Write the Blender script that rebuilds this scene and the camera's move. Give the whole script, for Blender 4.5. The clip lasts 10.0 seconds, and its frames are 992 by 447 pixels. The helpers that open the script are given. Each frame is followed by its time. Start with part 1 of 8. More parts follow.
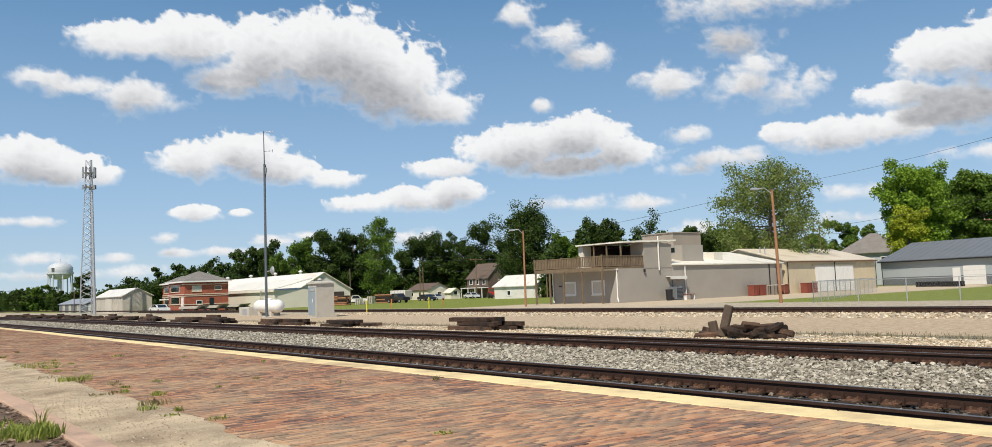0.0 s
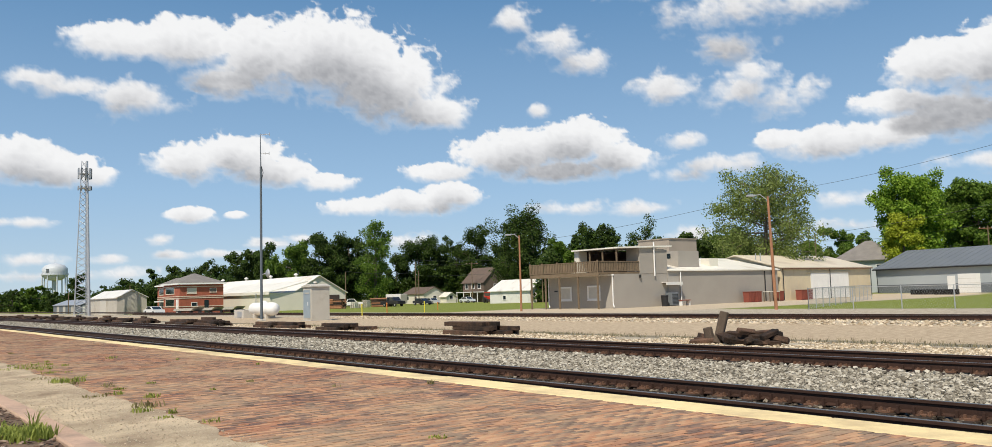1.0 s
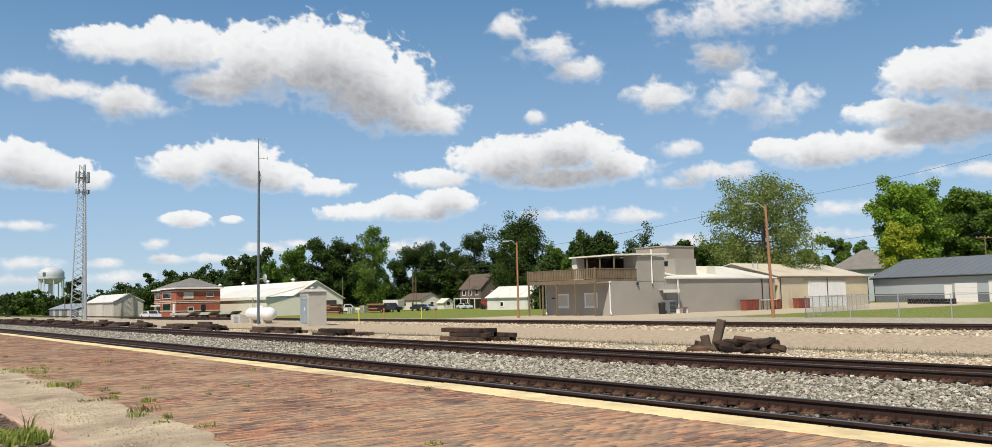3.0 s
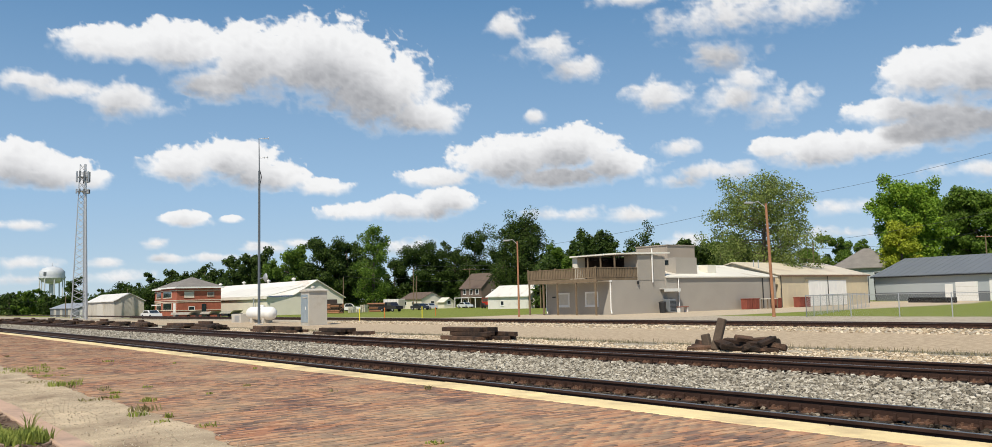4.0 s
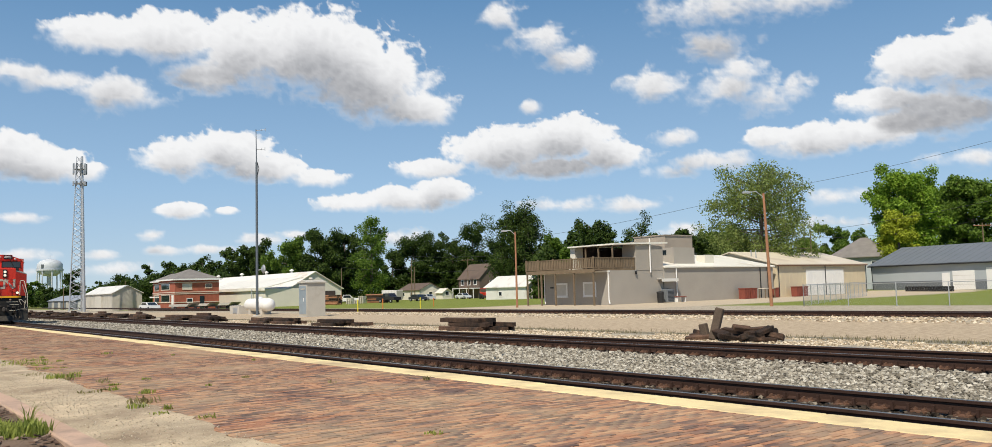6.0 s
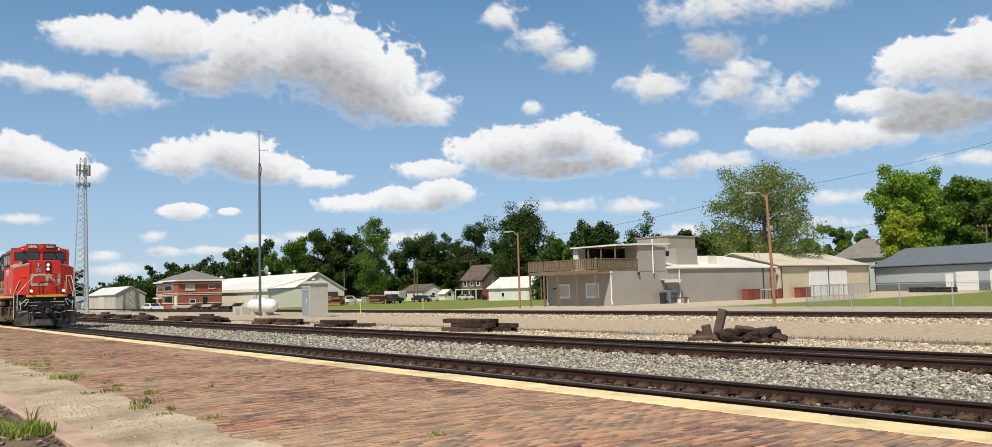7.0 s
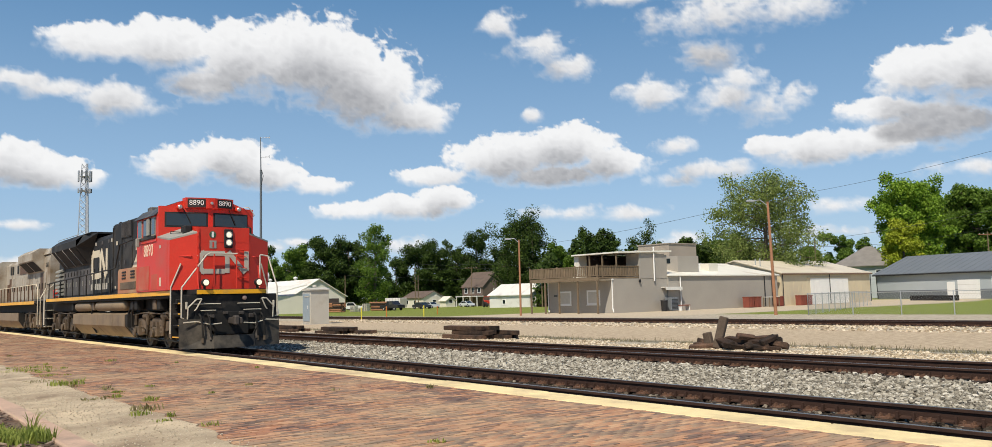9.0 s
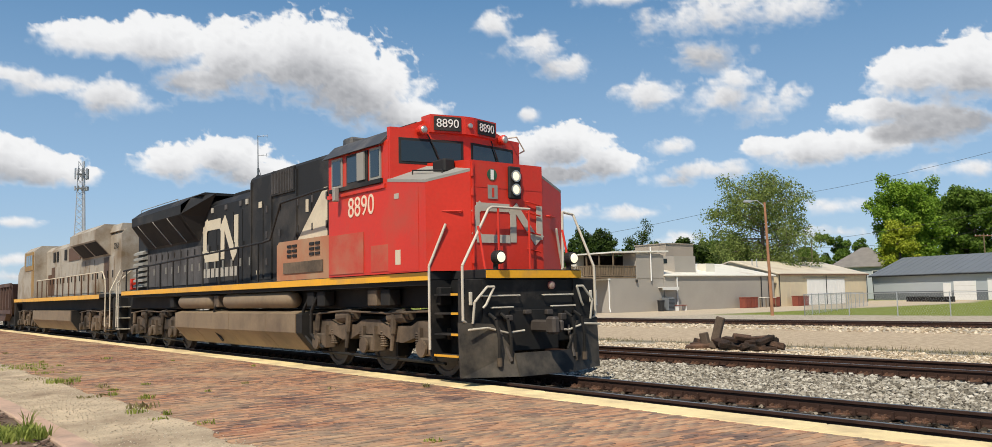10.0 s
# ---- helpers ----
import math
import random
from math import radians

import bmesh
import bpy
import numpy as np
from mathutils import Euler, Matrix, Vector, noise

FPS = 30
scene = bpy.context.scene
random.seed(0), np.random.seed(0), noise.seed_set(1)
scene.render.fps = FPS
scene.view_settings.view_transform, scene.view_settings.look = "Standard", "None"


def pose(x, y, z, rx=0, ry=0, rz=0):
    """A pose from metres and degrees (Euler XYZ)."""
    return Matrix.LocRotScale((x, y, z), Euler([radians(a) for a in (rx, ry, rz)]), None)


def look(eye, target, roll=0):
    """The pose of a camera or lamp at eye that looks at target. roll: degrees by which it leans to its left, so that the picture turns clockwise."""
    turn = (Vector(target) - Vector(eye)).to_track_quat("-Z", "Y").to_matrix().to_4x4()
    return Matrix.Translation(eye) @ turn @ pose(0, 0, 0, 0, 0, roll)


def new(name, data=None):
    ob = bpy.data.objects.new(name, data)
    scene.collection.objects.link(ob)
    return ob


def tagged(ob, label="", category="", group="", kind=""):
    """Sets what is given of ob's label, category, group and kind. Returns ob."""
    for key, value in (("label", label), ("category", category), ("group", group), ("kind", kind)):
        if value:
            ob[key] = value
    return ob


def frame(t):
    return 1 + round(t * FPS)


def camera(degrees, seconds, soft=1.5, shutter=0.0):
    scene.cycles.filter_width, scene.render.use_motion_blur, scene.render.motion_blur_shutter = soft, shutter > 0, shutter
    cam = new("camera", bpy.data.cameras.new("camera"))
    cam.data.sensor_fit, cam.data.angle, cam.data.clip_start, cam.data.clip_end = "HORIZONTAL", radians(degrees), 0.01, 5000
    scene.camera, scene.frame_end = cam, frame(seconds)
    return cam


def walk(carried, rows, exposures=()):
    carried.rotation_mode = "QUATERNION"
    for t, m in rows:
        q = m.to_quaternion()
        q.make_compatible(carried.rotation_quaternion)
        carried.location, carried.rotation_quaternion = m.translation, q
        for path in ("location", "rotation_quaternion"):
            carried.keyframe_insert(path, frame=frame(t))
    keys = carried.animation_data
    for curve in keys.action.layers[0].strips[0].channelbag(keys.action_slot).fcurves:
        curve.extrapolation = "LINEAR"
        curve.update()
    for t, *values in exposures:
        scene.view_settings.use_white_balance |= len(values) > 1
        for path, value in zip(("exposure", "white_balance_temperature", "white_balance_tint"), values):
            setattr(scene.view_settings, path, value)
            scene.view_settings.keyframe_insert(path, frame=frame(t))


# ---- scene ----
cam = camera(60.83, 10.0, soft=0.6)
cam_rows = [
    (0, pose(0.0, -8.933, 1.434, 94.415, 2.053, 52.552)),
    (0.5, pose(0.0, -8.933, 1.434, 94.322, 1.992, 52.637)),
    (1, pose(0.0, -8.933, 1.434, 94.709, 1.610, 52.255)),
    (1.5, pose(0.0, -8.933, 1.434, 95.330, 1.413, 52.128)),
    (2, pose(0.0, -8.933, 1.434, 94.833, 1.520, 51.971)),
    (2.5, pose(0.0, -8.933, 1.434, 95.170, 1.248, 52.050)),
    (4, pose(0.0, -8.933, 1.434, 95.081, 1.290, 52.109)),
    (4.5, pose(0.0, -8.933, 1.434, 95.295, 1.493, 51.962)),
    (5, pose(0.0, -8.933, 1.434, 94.961, 1.495, 51.917)),
    (5.5, pose(0.0, -8.933, 1.434, 94.472, 1.571, 51.897)),
    (7, pose(0.0, -8.933, 1.434, 94.515, 1.524, 52.159)),
    (7.5, pose(0.0, -8.933, 1.434, 94.584, 1.628, 52.169)),
    (8, pose(0.0, -8.933, 1.434, 94.885, 1.264, 52.062)),
    (8.5, pose(0.0, -8.933, 1.434, 95.096, 1.422, 52.082)),
    (9, pose(0.0, -8.933, 1.434, 94.996, 1.390, 52.224)),
    (9.5, pose(0.0, -8.933, 1.434, 95.018, 1.201, 52.016)),
    (10, pose(0.0, -8.933, 1.434, 94.950, 1.154, 52.014)),
]
walk(cam, cam_rows)

# ---- world, sun, exposure ----
SUN_EL, SUN_AZ = radians(53), radians(-58)   # azimuth from +x, counter-clockwise
world = bpy.data.worlds.new("sky")
scene.world = world
world.use_nodes = True
wn = world.node_tree.nodes
sky = wn.new("ShaderNodeTexSky")
sky.sky_type, sky.sun_disc = "NISHITA", False
sky.sun_elevation, sky.sun_rotation = SUN_EL, radians(90) - SUN_AZ
sky.air_density, sky.dust_density, sky.ozone_density = 0.8, 0.0, 1.3
# clear summer air: the sky model drawn towards the deep, clean blue of a washed sky, paler to the horizon
sky_at, sky_up, sky_blue, sky_level, sky_mix = wn.new("ShaderNodeTexCoord"), wn.new("ShaderNodeSeparateXYZ"), wn.new("ShaderNodeValToRGB"), wn.new("ShaderNodeMix"), wn.new("ShaderNodeMix")
wl = world.node_tree.links
wl.new(sky_at.outputs["Generated"], sky_up.inputs[0])
wl.new(sky_up.outputs["Z"], sky_blue.inputs["Fac"])
while len(sky_blue.color_ramp.elements) < 5:
    sky_blue.color_ramp.elements.new(0.5)
for e, (at, col) in zip(sky_blue.color_ramp.elements, ((0.0, (0.46, 0.60, 0.74)), (0.12, (0.33, 0.52, 0.74)), (0.34, (0.124, 0.288, 0.520)), (0.6, (0.058, 0.155, 0.35)), (1.0, (0.034, 0.1, 0.26)))):
    e.position, e.color = at, (*col, 1)
sky_level.data_type, sky_level.blend_type = "RGBA", "MULTIPLY"
sky_level.inputs["Factor"].default_value = 1.0
sky_level.inputs["B"].default_value = (0.108, 0.108, 0.108, 1)
wl.new(sky.outputs[0], sky_level.inputs["A"])
sky_mix.data_type = "RGBA"
sky_mix.inputs["Factor"].default_value = 0.8
wl.new(sky_level.outputs["Result"], sky_mix.inputs["A"])
wl.new(sky_blue.outputs["Color"], sky_mix.inputs["B"])
wl.new(sky_mix.outputs["Result"], wn["Background"].inputs[0])
wn["Background"].inputs[1].default_value = 1.0

sun_data = bpy.data.lights.new("sun", "SUN")
sun_data.energy, sun_data.angle, sun_data.color = 5.0, radians(0.5), (1.0, 0.915, 0.77)
sun = new("sun", sun_data)
sun.matrix_world = look((100 * math.cos(SUN_EL) * math.cos(SUN_AZ), 100 * math.cos(SUN_EL) * math.sin(SUN_AZ), 100 * math.sin(SUN_EL)), (0, 0, 0))
scene.view_settings.exposure = 0.0


# ---- mesh helpers ----
class Shape:
    """Collects corners and faces of one mesh."""

    def __init__(self):
        self.v, self.f = [], []

    def add(self, verts, faces):
        n = len(self.v)
        self.v += [tuple(p) for p in verts]
        self.f += [tuple(i + n for i in q) for q in faces]
        return self

    def box(self, x0, x1, y0, y1, z0, z1, m=None):
        p = [Vector((x, y, z)) for z in (z0, z1) for y in (y0, y1) for x in (x0, x1)]
        if m is not None:
            p = [m @ q for q in p]
        return self.add(p, [(0, 2, 3, 1), (4, 5, 7, 6), (0, 1, 5, 4), (2, 6, 7, 3), (0, 4, 6, 2), (1, 3, 7, 5)])

    def bbox(self, x0, x1, y0, y1, z0, z1, b=0.02, m=None):
        """A box with chamfered edges."""
        bm = bmesh.new()
        bmesh.ops.create_cube(bm, size=1.0)
        bmesh.ops.scale(bm, vec=(x1 - x0, y1 - y0, z1 - z0), verts=bm.verts)
        bmesh.ops.bevel(bm, geom=bm.edges[:], offset=b, segments=1, affect="EDGES")
        bmesh.ops.translate(bm, vec=((x0 + x1) / 2, (y0 + y1) / 2, (z0 + z1) / 2), verts=bm.verts)
        bm.verts.index_update()
        self.add([(m @ v.co if m is not None else v.co) for v in bm.verts], [[v.index for v in f.verts] for f in bm.faces])
        bm.free()
        return self

    def rod(self, a, b, r, r2=None, n=8, caps=True):
        a, b = Vector(a), Vector(b)
        r2 = r if r2 is None else r2
        d = (b - a).normalized()
        u = d.orthogonal().normalized()
        w = d.cross(u)
        ring = [u * math.cos(2 * math.pi * i / n) + w * math.sin(2 * math.pi * i / n) for i in range(n)]
        faces = [(i, (i + 1) % n, n + (i + 1) % n, n + i) for i in range(n)]
        if caps:
            faces += [tuple(range(n - 1, -1, -1)), tuple(range(n, 2 * n))]
        return self.add([a + k * r for k in ring] + [b + k * r2 for k in ring], faces)

    def limb(self, pts, radii, n=8):
        """A tapering branch through several points, in one piece."""
        vs, fs = [], []
        for k, (p, r) in enumerate(zip(pts, radii)):
            d = (Vector(pts[min(k + 1, len(pts) - 1)]) - Vector(pts[max(k - 1, 0)])).normalized()
            u = Vector((1, 0, 0)) - d * d.x
            u = (u if u.length > 0.1 else Vector((0, 1, 0)) - d * d.y).normalized()
            w = d.cross(u)
            vs += [Vector(p) + (u * math.cos(6.2832 * i / n) + w * math.sin(6.2832 * i / n)) * r for i in range(n)]
        for k in range(len(pts) - 1):
            fs += [(k * n + i, k * n + (i + 1) % n, (k + 1) * n + (i + 1) % n, (k + 1) * n + i) for i in range(n)]
        return self.add(vs, fs)

    def pipe(self, pts, r, n=7):
        for a, b in zip(pts[:-1], pts[1:]):
            self.rod(a, b, r, n=n)
        return self

    def lathe(self, prof, axis="z", at=(0, 0, 0), n=20):
        """Profile rows of (radius, height) turned round an axis."""
        vs, fs = [], []
        for r, h in prof:
            for i in range(n):
                c, s = r * math.cos(2 * math.pi * i / n), r * math.sin(2 * math.pi * i / n)
                vs.append({"z": (c, s, h), "x": (h, c, s), "y": (s, h, c)}[axis])
        for k in range(len(prof) - 1):
            for i in range(n):
                fs.append((k * n + i, k * n + (i + 1) % n, (k + 1) * n + (i + 1) % n, (k + 1) * n + i))
        fs.append(tuple(range(n - 1, -1, -1)))
        fs.append(tuple((len(prof) - 1) * n + i for i in range(n)))
        return self.add([Vector(q) + Vector(at) for q in vs], fs)

    def prism(self, prof, lo, hi, axis="x"):
        """A flat outline pushed along an axis. x: outline in (y, z); y: in (x, z); z: in (x, y)."""
        def at(p, k):
            return {"x": (k, p[0], p[1]), "y": (p[0], k, p[1]), "z": (p[0], p[1], k)}[axis]
        n = len(prof)
        area = sum(prof[i][0] * prof[(i + 1) % n][1] - prof[(i + 1) % n][0] * prof[i][1] for i in range(n))
        if (area < 0) != (axis == "y"):
            prof = prof[::-1]
        fs = [tuple(range(n - 1, -1, -1)), tuple(range(n, 2 * n))] + [(i, (i + 1) % n, n + (i + 1) % n, n + i) for i in range(n)]
        return self.add([at(p, lo) for p in prof] + [at(p, hi) for p in prof], fs)

    def quad(self, a, b, c, d):
        return self.add([a, b, c, d], [(0, 1, 2, 3)])


def mesh_of(name, s, mat, smooth=False):
    me = bpy.data.meshes.new(name)
    me.from_pydata(s.v, [], s.f)
    me.update()
    if mat is not None:
        me.materials.append(mat)
    if smooth:
        me.polygons.foreach_set("use_smooth", [True] * len(me.polygons))
    return me


def part(name, s, mat, parent=None, label="", at=None, smooth=False):
    """Links a Shape as one mesh object, under a thing or under a part."""
    ob = new(name, mesh_of(name, s, mat, smooth))
    if parent is not None:
        ob.parent = parent
    if at is not None:
        ob.matrix_basis = at
    if label:
        ob["label"] = label
    return ob


def thing(name, label, category, at=None, group="", kind=""):
    """An empty at the base of a thing, which parents its parts."""
    ob = tagged(new(name), label, category, group, kind)
    ob.empty_display_size = 0.2
    if at is not None:
        ob.matrix_basis = at
    return ob


# ---- materials ----
def material(name, base, rough=0.6, metal=0.0, vary=0.25, scale=3.0, fine=40.0, bump=0.15, dirt=None, dirt_amount=0.3, per_piece=0.0, spec=0.4, bump_size=0.01):
    """A surface with a base colour, stains at a large scale, grain at a small one, and fine relief."""
    m = bpy.data.materials.new(name)
    m.use_nodes = True
    nt = m.node_tree
    n, l = nt.nodes, nt.links
    b = n["Principled BSDF"]
    b.inputs["Metallic"].default_value = metal
    b.inputs["Specular IOR Level"].default_value = spec
    co = n.new("ShaderNodeTexCoord")
    big, small = n.new("ShaderNodeTexNoise"), n.new("ShaderNodeTexNoise")
    big.inputs["Scale"].default_value, big.inputs["Detail"].default_value = scale, 5
    small.inputs["Scale"].default_value, small.inputs["Detail"].default_value = fine, 4
    l.new(co.outputs["Object"], big.inputs["Vector"])
    l.new(co.outputs["Object"], small.inputs["Vector"])
    dark = [c * (1 - vary) for c in base]
    light = [min(1, c * (1 + vary)) for c in base]
    r1 = n.new("ShaderNodeValToRGB")
    r1.color_ramp.elements[0].position, r1.color_ramp.elements[1].position = 0.3, 0.7
    r1.color_ramp.elements[0].color, r1.color_ramp.elements[1].color = (*dark, 1), (*light, 1)
    mix = n.new("ShaderNodeMath")
    mix.operation = "MULTIPLY_ADD"
    l.new(small.outputs["Fac"], mix.inputs[0])
    mix.inputs[1].default_value = 0.45
    half = n.new("ShaderNodeMath")
    half.operation = "MULTIPLY"
    half.inputs[1].default_value = 0.55
    l.new(big.outputs["Fac"], half.inputs[0])
    l.new(half.outputs[0], mix.inputs[2])
    l.new(mix.outputs[0], r1.inputs["Fac"])
    colour = r1.outputs["Color"]
    if dirt is not None:
        d = n.new("ShaderNodeTexNoise")
        d.inputs["Scale"].default_value, d.inputs["Detail"].default_value, d.inputs["Roughness"].default_value = scale * 0.6, 7, 0.65
        l.new(co.outputs["Object"], d.inputs["Vector"])
        rd = n.new("ShaderNodeMapRange")
        rd.inputs["From Min"].default_value, rd.inputs["From Max"].default_value = 0.62 - dirt_amount * 0.4, 0.8 - dirt_amount * 0.3
        l.new(d.outputs["Fac"], rd.inputs["Value"])
        md = n.new("ShaderNodeMix")
        md.data_type = "RGBA"
        l.new(rd.outputs[0], md.inputs["Factor"])
        l.new(colour, md.inputs["A"])
        md.inputs["B"].default_value = (*dirt, 1)
        colour = md.outputs["Result"]
    if per_piece:
        info = n.new("ShaderNodeObjectInfo")
        geo = n.new("ShaderNodeNewGeometry")
        s = n.new("ShaderNodeMath")
        l.new(info.outputs["Random"], s.inputs[0])
        l.new(geo.outputs["Random Per Island"], s.inputs[1])
        fr = n.new("ShaderNodeMath")
        fr.operation = "FRACT"
        l.new(s.outputs[0], fr.inputs[0])
        mr = n.new("ShaderNodeMapRange")
        mr.inputs["To Min"].default_value, mr.inputs["To Max"].default_value = 1 - per_piece, 1 + per_piece
        l.new(fr.outputs[0], mr.inputs["Value"])
        mm = n.new("ShaderNodeMix")
        mm.data_type, mm.blend_type = "RGBA", "MULTIPLY"
        mm.inputs["Factor"].default_value = 1.0
        l.new(colour, mm.inputs["A"])
        l.new(mr.outputs[0], mm.inputs["B"])
        colour = mm.outputs["Result"]
    l.new(colour, b.inputs["Base Color"])
    rr = n.new("ShaderNodeMapRange")
    rr.inputs["To Min"].default_value, rr.inputs["To Max"].default_value = max(0.03, rough - 0.12), min(1, rough + 0.12)
    l.new(mix.outputs[0], rr.inputs["Value"])
    l.new(rr.outputs[0], b.inputs["Roughness"])
    if bump:
        bp = n.new("ShaderNodeBump")
        bp.inputs["Strength"].default_value, bp.inputs["Distance"].default_value = bump, bump_size
        l.new(small.outputs["Fac"], bp.inputs["Height"])
        l.new(bp.outputs[0], b.inputs["Normal"])
    return m


def ramp_material(name, stops, rough=0.85, fine=30.0, bump=0.3, bump_size=0.01, big=0.0, dust=None):
    """A surface of many pieces, each with its own colour out of a ramp."""
    m = bpy.data.materials.new(name)
    m.use_nodes = True
    nt = m.node_tree
    n, l = nt.nodes, nt.links
    b = n["Principled BSDF"]
    b.inputs["Roughness"].default_value = rough
    b.inputs["Specular IOR Level"].default_value = 0.25
    info, geo = n.new("ShaderNodeObjectInfo"), n.new("ShaderNodeNewGeometry")
    s, fr = n.new("ShaderNodeMath"), n.new("ShaderNodeMath")
    l.new(info.outputs["Random"], s.inputs[0])
    l.new(geo.outputs["Random Per Island"], s.inputs[1])
    fr.operation = "FRACT"
    l.new(s.outputs[0], fr.inputs[0])
    co, no = n.new("ShaderNodeTexCoord"), n.new("ShaderNodeTexNoise")
    no.inputs["Scale"].default_value, no.inputs["Detail"].default_value = fine, 4
    l.new(co.outputs["Object"], no.inputs["Vector"])
    a = n.new("ShaderNodeMath")
    a.operation = "MULTIPLY_ADD"
    a.inputs[1].default_value, = (0.3,)
    l.new(no.outputs["Fac"], a.inputs[0])
    l.new(fr.outputs[0], a.inputs[2])
    c = n.new("ShaderNodeMath")
    c.operation = "SUBTRACT"
    c.inputs[1].default_value = 0.108
    l.new(a.outputs[0], c.inputs[0])
    out = c.outputs[0]
    if big:
        nb = n.new("ShaderNodeTexNoise")
        nb.inputs["Scale"].default_value, nb.inputs["Detail"].default_value = 0.45, 3
        l.new(co.outputs["Object"], nb.inputs["Vector"])
        e = n.new("ShaderNodeMath")
        e.operation = "MULTIPLY_ADD"
        e.inputs[1].default_value = big
        l.new(nb.outputs["Fac"], e.inputs[0])
        e2 = n.new("ShaderNodeMath")
        e2.operation = "SUBTRACT"
        e2.inputs[1].default_value = big * 0.5
        l.new(out, e2.inputs[0])
        l.new(e2.outputs[0], e.inputs[2])
        out = e.outputs[0]
    r = n.new("ShaderNodeValToRGB")
    while len(r.color_ramp.elements) < len(stops):
        r.color_ramp.elements.new(0.5)
    for e, (p, col) in zip(r.color_ramp.elements, stops):
        e.position, e.color = p, (*col, 1)
    l.new(out, r.inputs["Fac"])
    colour = r.outputs["Color"]
    if dust is not None:
        nd, rd, md = n.new("ShaderNodeTexNoise"), n.new("ShaderNodeMapRange"), n.new("ShaderNodeMix")
        nd.inputs["Scale"].default_value, nd.inputs["Detail"].default_value, nd.inputs["Roughness"].default_value = 0.5, 8, 0.7
        l.new(co.outputs["Object"], nd.inputs["Vector"])
        rd.inputs["From Min"].default_value, rd.inputs["From Max"].default_value, rd.inputs["To Max"].default_value = 0.4, 0.66, 0.68
        l.new(nd.outputs["Fac"], rd.inputs["Value"])
        md.data_type = "RGBA"
        l.new(rd.outputs[0], md.inputs["Factor"])
        l.new(colour, md.inputs["A"])
        md.inputs["B"].default_value = (*dust, 1)
        colour = md.outputs["Result"]
    l.new(colour, b.inputs["Base Color"])
    bp = n.new("ShaderNodeBump")
    bp.inputs["Strength"].default_value, bp.inputs["Distance"].default_value = bump, bump_size
    l.new(no.outputs["Fac"], bp.inputs["Height"])
    l.new(bp.outputs[0], b.inputs["Normal"])
    return m


def glass_material(name, tint=(0.02, 0.03, 0.035)):
    m = bpy.data.materials.new(name)
    m.use_nodes = True
    b = m.node_tree.nodes["Principled BSDF"]
    b.inputs["Base Color"].default_value = (*tint, 1)
    b.inputs["Roughness"].default_value = 0.04
    b.inputs["Specular IOR Level"].default_value = 0.7
    b.inputs["Coat Weight"].default_value = 0.5
    return m


def glow_material(name, colour, strength):
    m = bpy.data.materials.new(name)
    m.use_nodes = True
    b = m.node_tree.nodes["Principled BSDF"]
    b.inputs["Base Color"].default_value = (0.25, 0.22, 0.18, 1)
    b.inputs["Emission Color"].default_value = (*colour, 1)
    b.inputs["Emission Strength"].default_value = strength
    b.inputs["Roughness"].default_value = 0.108
    return m


M = {}
M["brick_paving"] = ramp_material("brick_paving", [(0.0, (0.085, 0.062, 0.06)), (0.27, (0.18, 0.11, 0.088)), (0.52, (0.27, 0.15, 0.1)), (0.8, (0.42, 0.195, 0.105)), (1.0, (0.52, 0.29, 0.165))], big=0.25, dust=(0.51, 0.375, 0.23))
M["paving_joint"] = material("paving_joint", (0.16, 0.12, 0.1), 0.95, vary=0.4, scale=0.7, fine=25, bump=0.4)
M["yellow_paint"] = material("yellow_paint", (0.8, 0.64, 0.34), 0.85, vary=0.14, scale=1.2, fine=60, bump=0.3, dirt=(0.46, 0.34, 0.2), dirt_amount=0.42)
M["kerb_pink"] = material("kerb_pink", (0.5, 0.34, 0.245), 0.9, vary=0.2, scale=2, fine=50, dirt=(0.3, 0.22, 0.17))
M["pale_gravel"] = material("pale_gravel", (0.5, 0.4, 0.27), 0.95, vary=0.4, scale=1.5, fine=45, bump=0.8, bump_size=0.02, dirt=(0.27, 0.2, 0.13), dirt_amount=0.42)
M["soil"] = material("soil", (0.16, 0.11, 0.075), 0.95, vary=0.5, scale=2, fine=30, bump=0.9, bump_size=0.03)
M["ballast_base"] = material("ballast_base", (0.2, 0.185, 0.16), 0.95, vary=0.5, scale=2, fine=18, bump=1.0, bump_size=0.04)
M["ballast"] = ramp_material("ballast", [(0.0, (0.085, 0.074, 0.056)), (0.35, (0.25, 0.222, 0.175)), (0.75, (0.37, 0.335, 0.27)), (1.0, (0.55, 0.51, 0.43))], 0.9, fine=60)
M["ballast_oily"] = ramp_material("ballast_oily", [(0.0, (0.02, 0.016, 0.012)), (0.5, (0.06, 0.045, 0.032)), (0.85, (0.11, 0.085, 0.06)), (1.0, (0.26, 0.22, 0.17))], 0.85, fine=60)
M["ground"] = None
M["rail_side"] = material("rail_side", (0.045, 0.021, 0.013), 0.75, vary=0.4, scale=4, fine=50, bump=0.3)
M["rail_top"] = material("rail_top", (0.3, 0.28, 0.26), 0.35, 0.9, vary=0.2, scale=3, fine=20, bump=0.05)
M["tie_wood"] = material("tie_wood", (0.042, 0.026, 0.017), 0.9, vary=0.6, scale=3, fine=35, bump=0.7, bump_size=0.02, dirt=(0.085, 0.055, 0.036), dirt_amount=0.22)
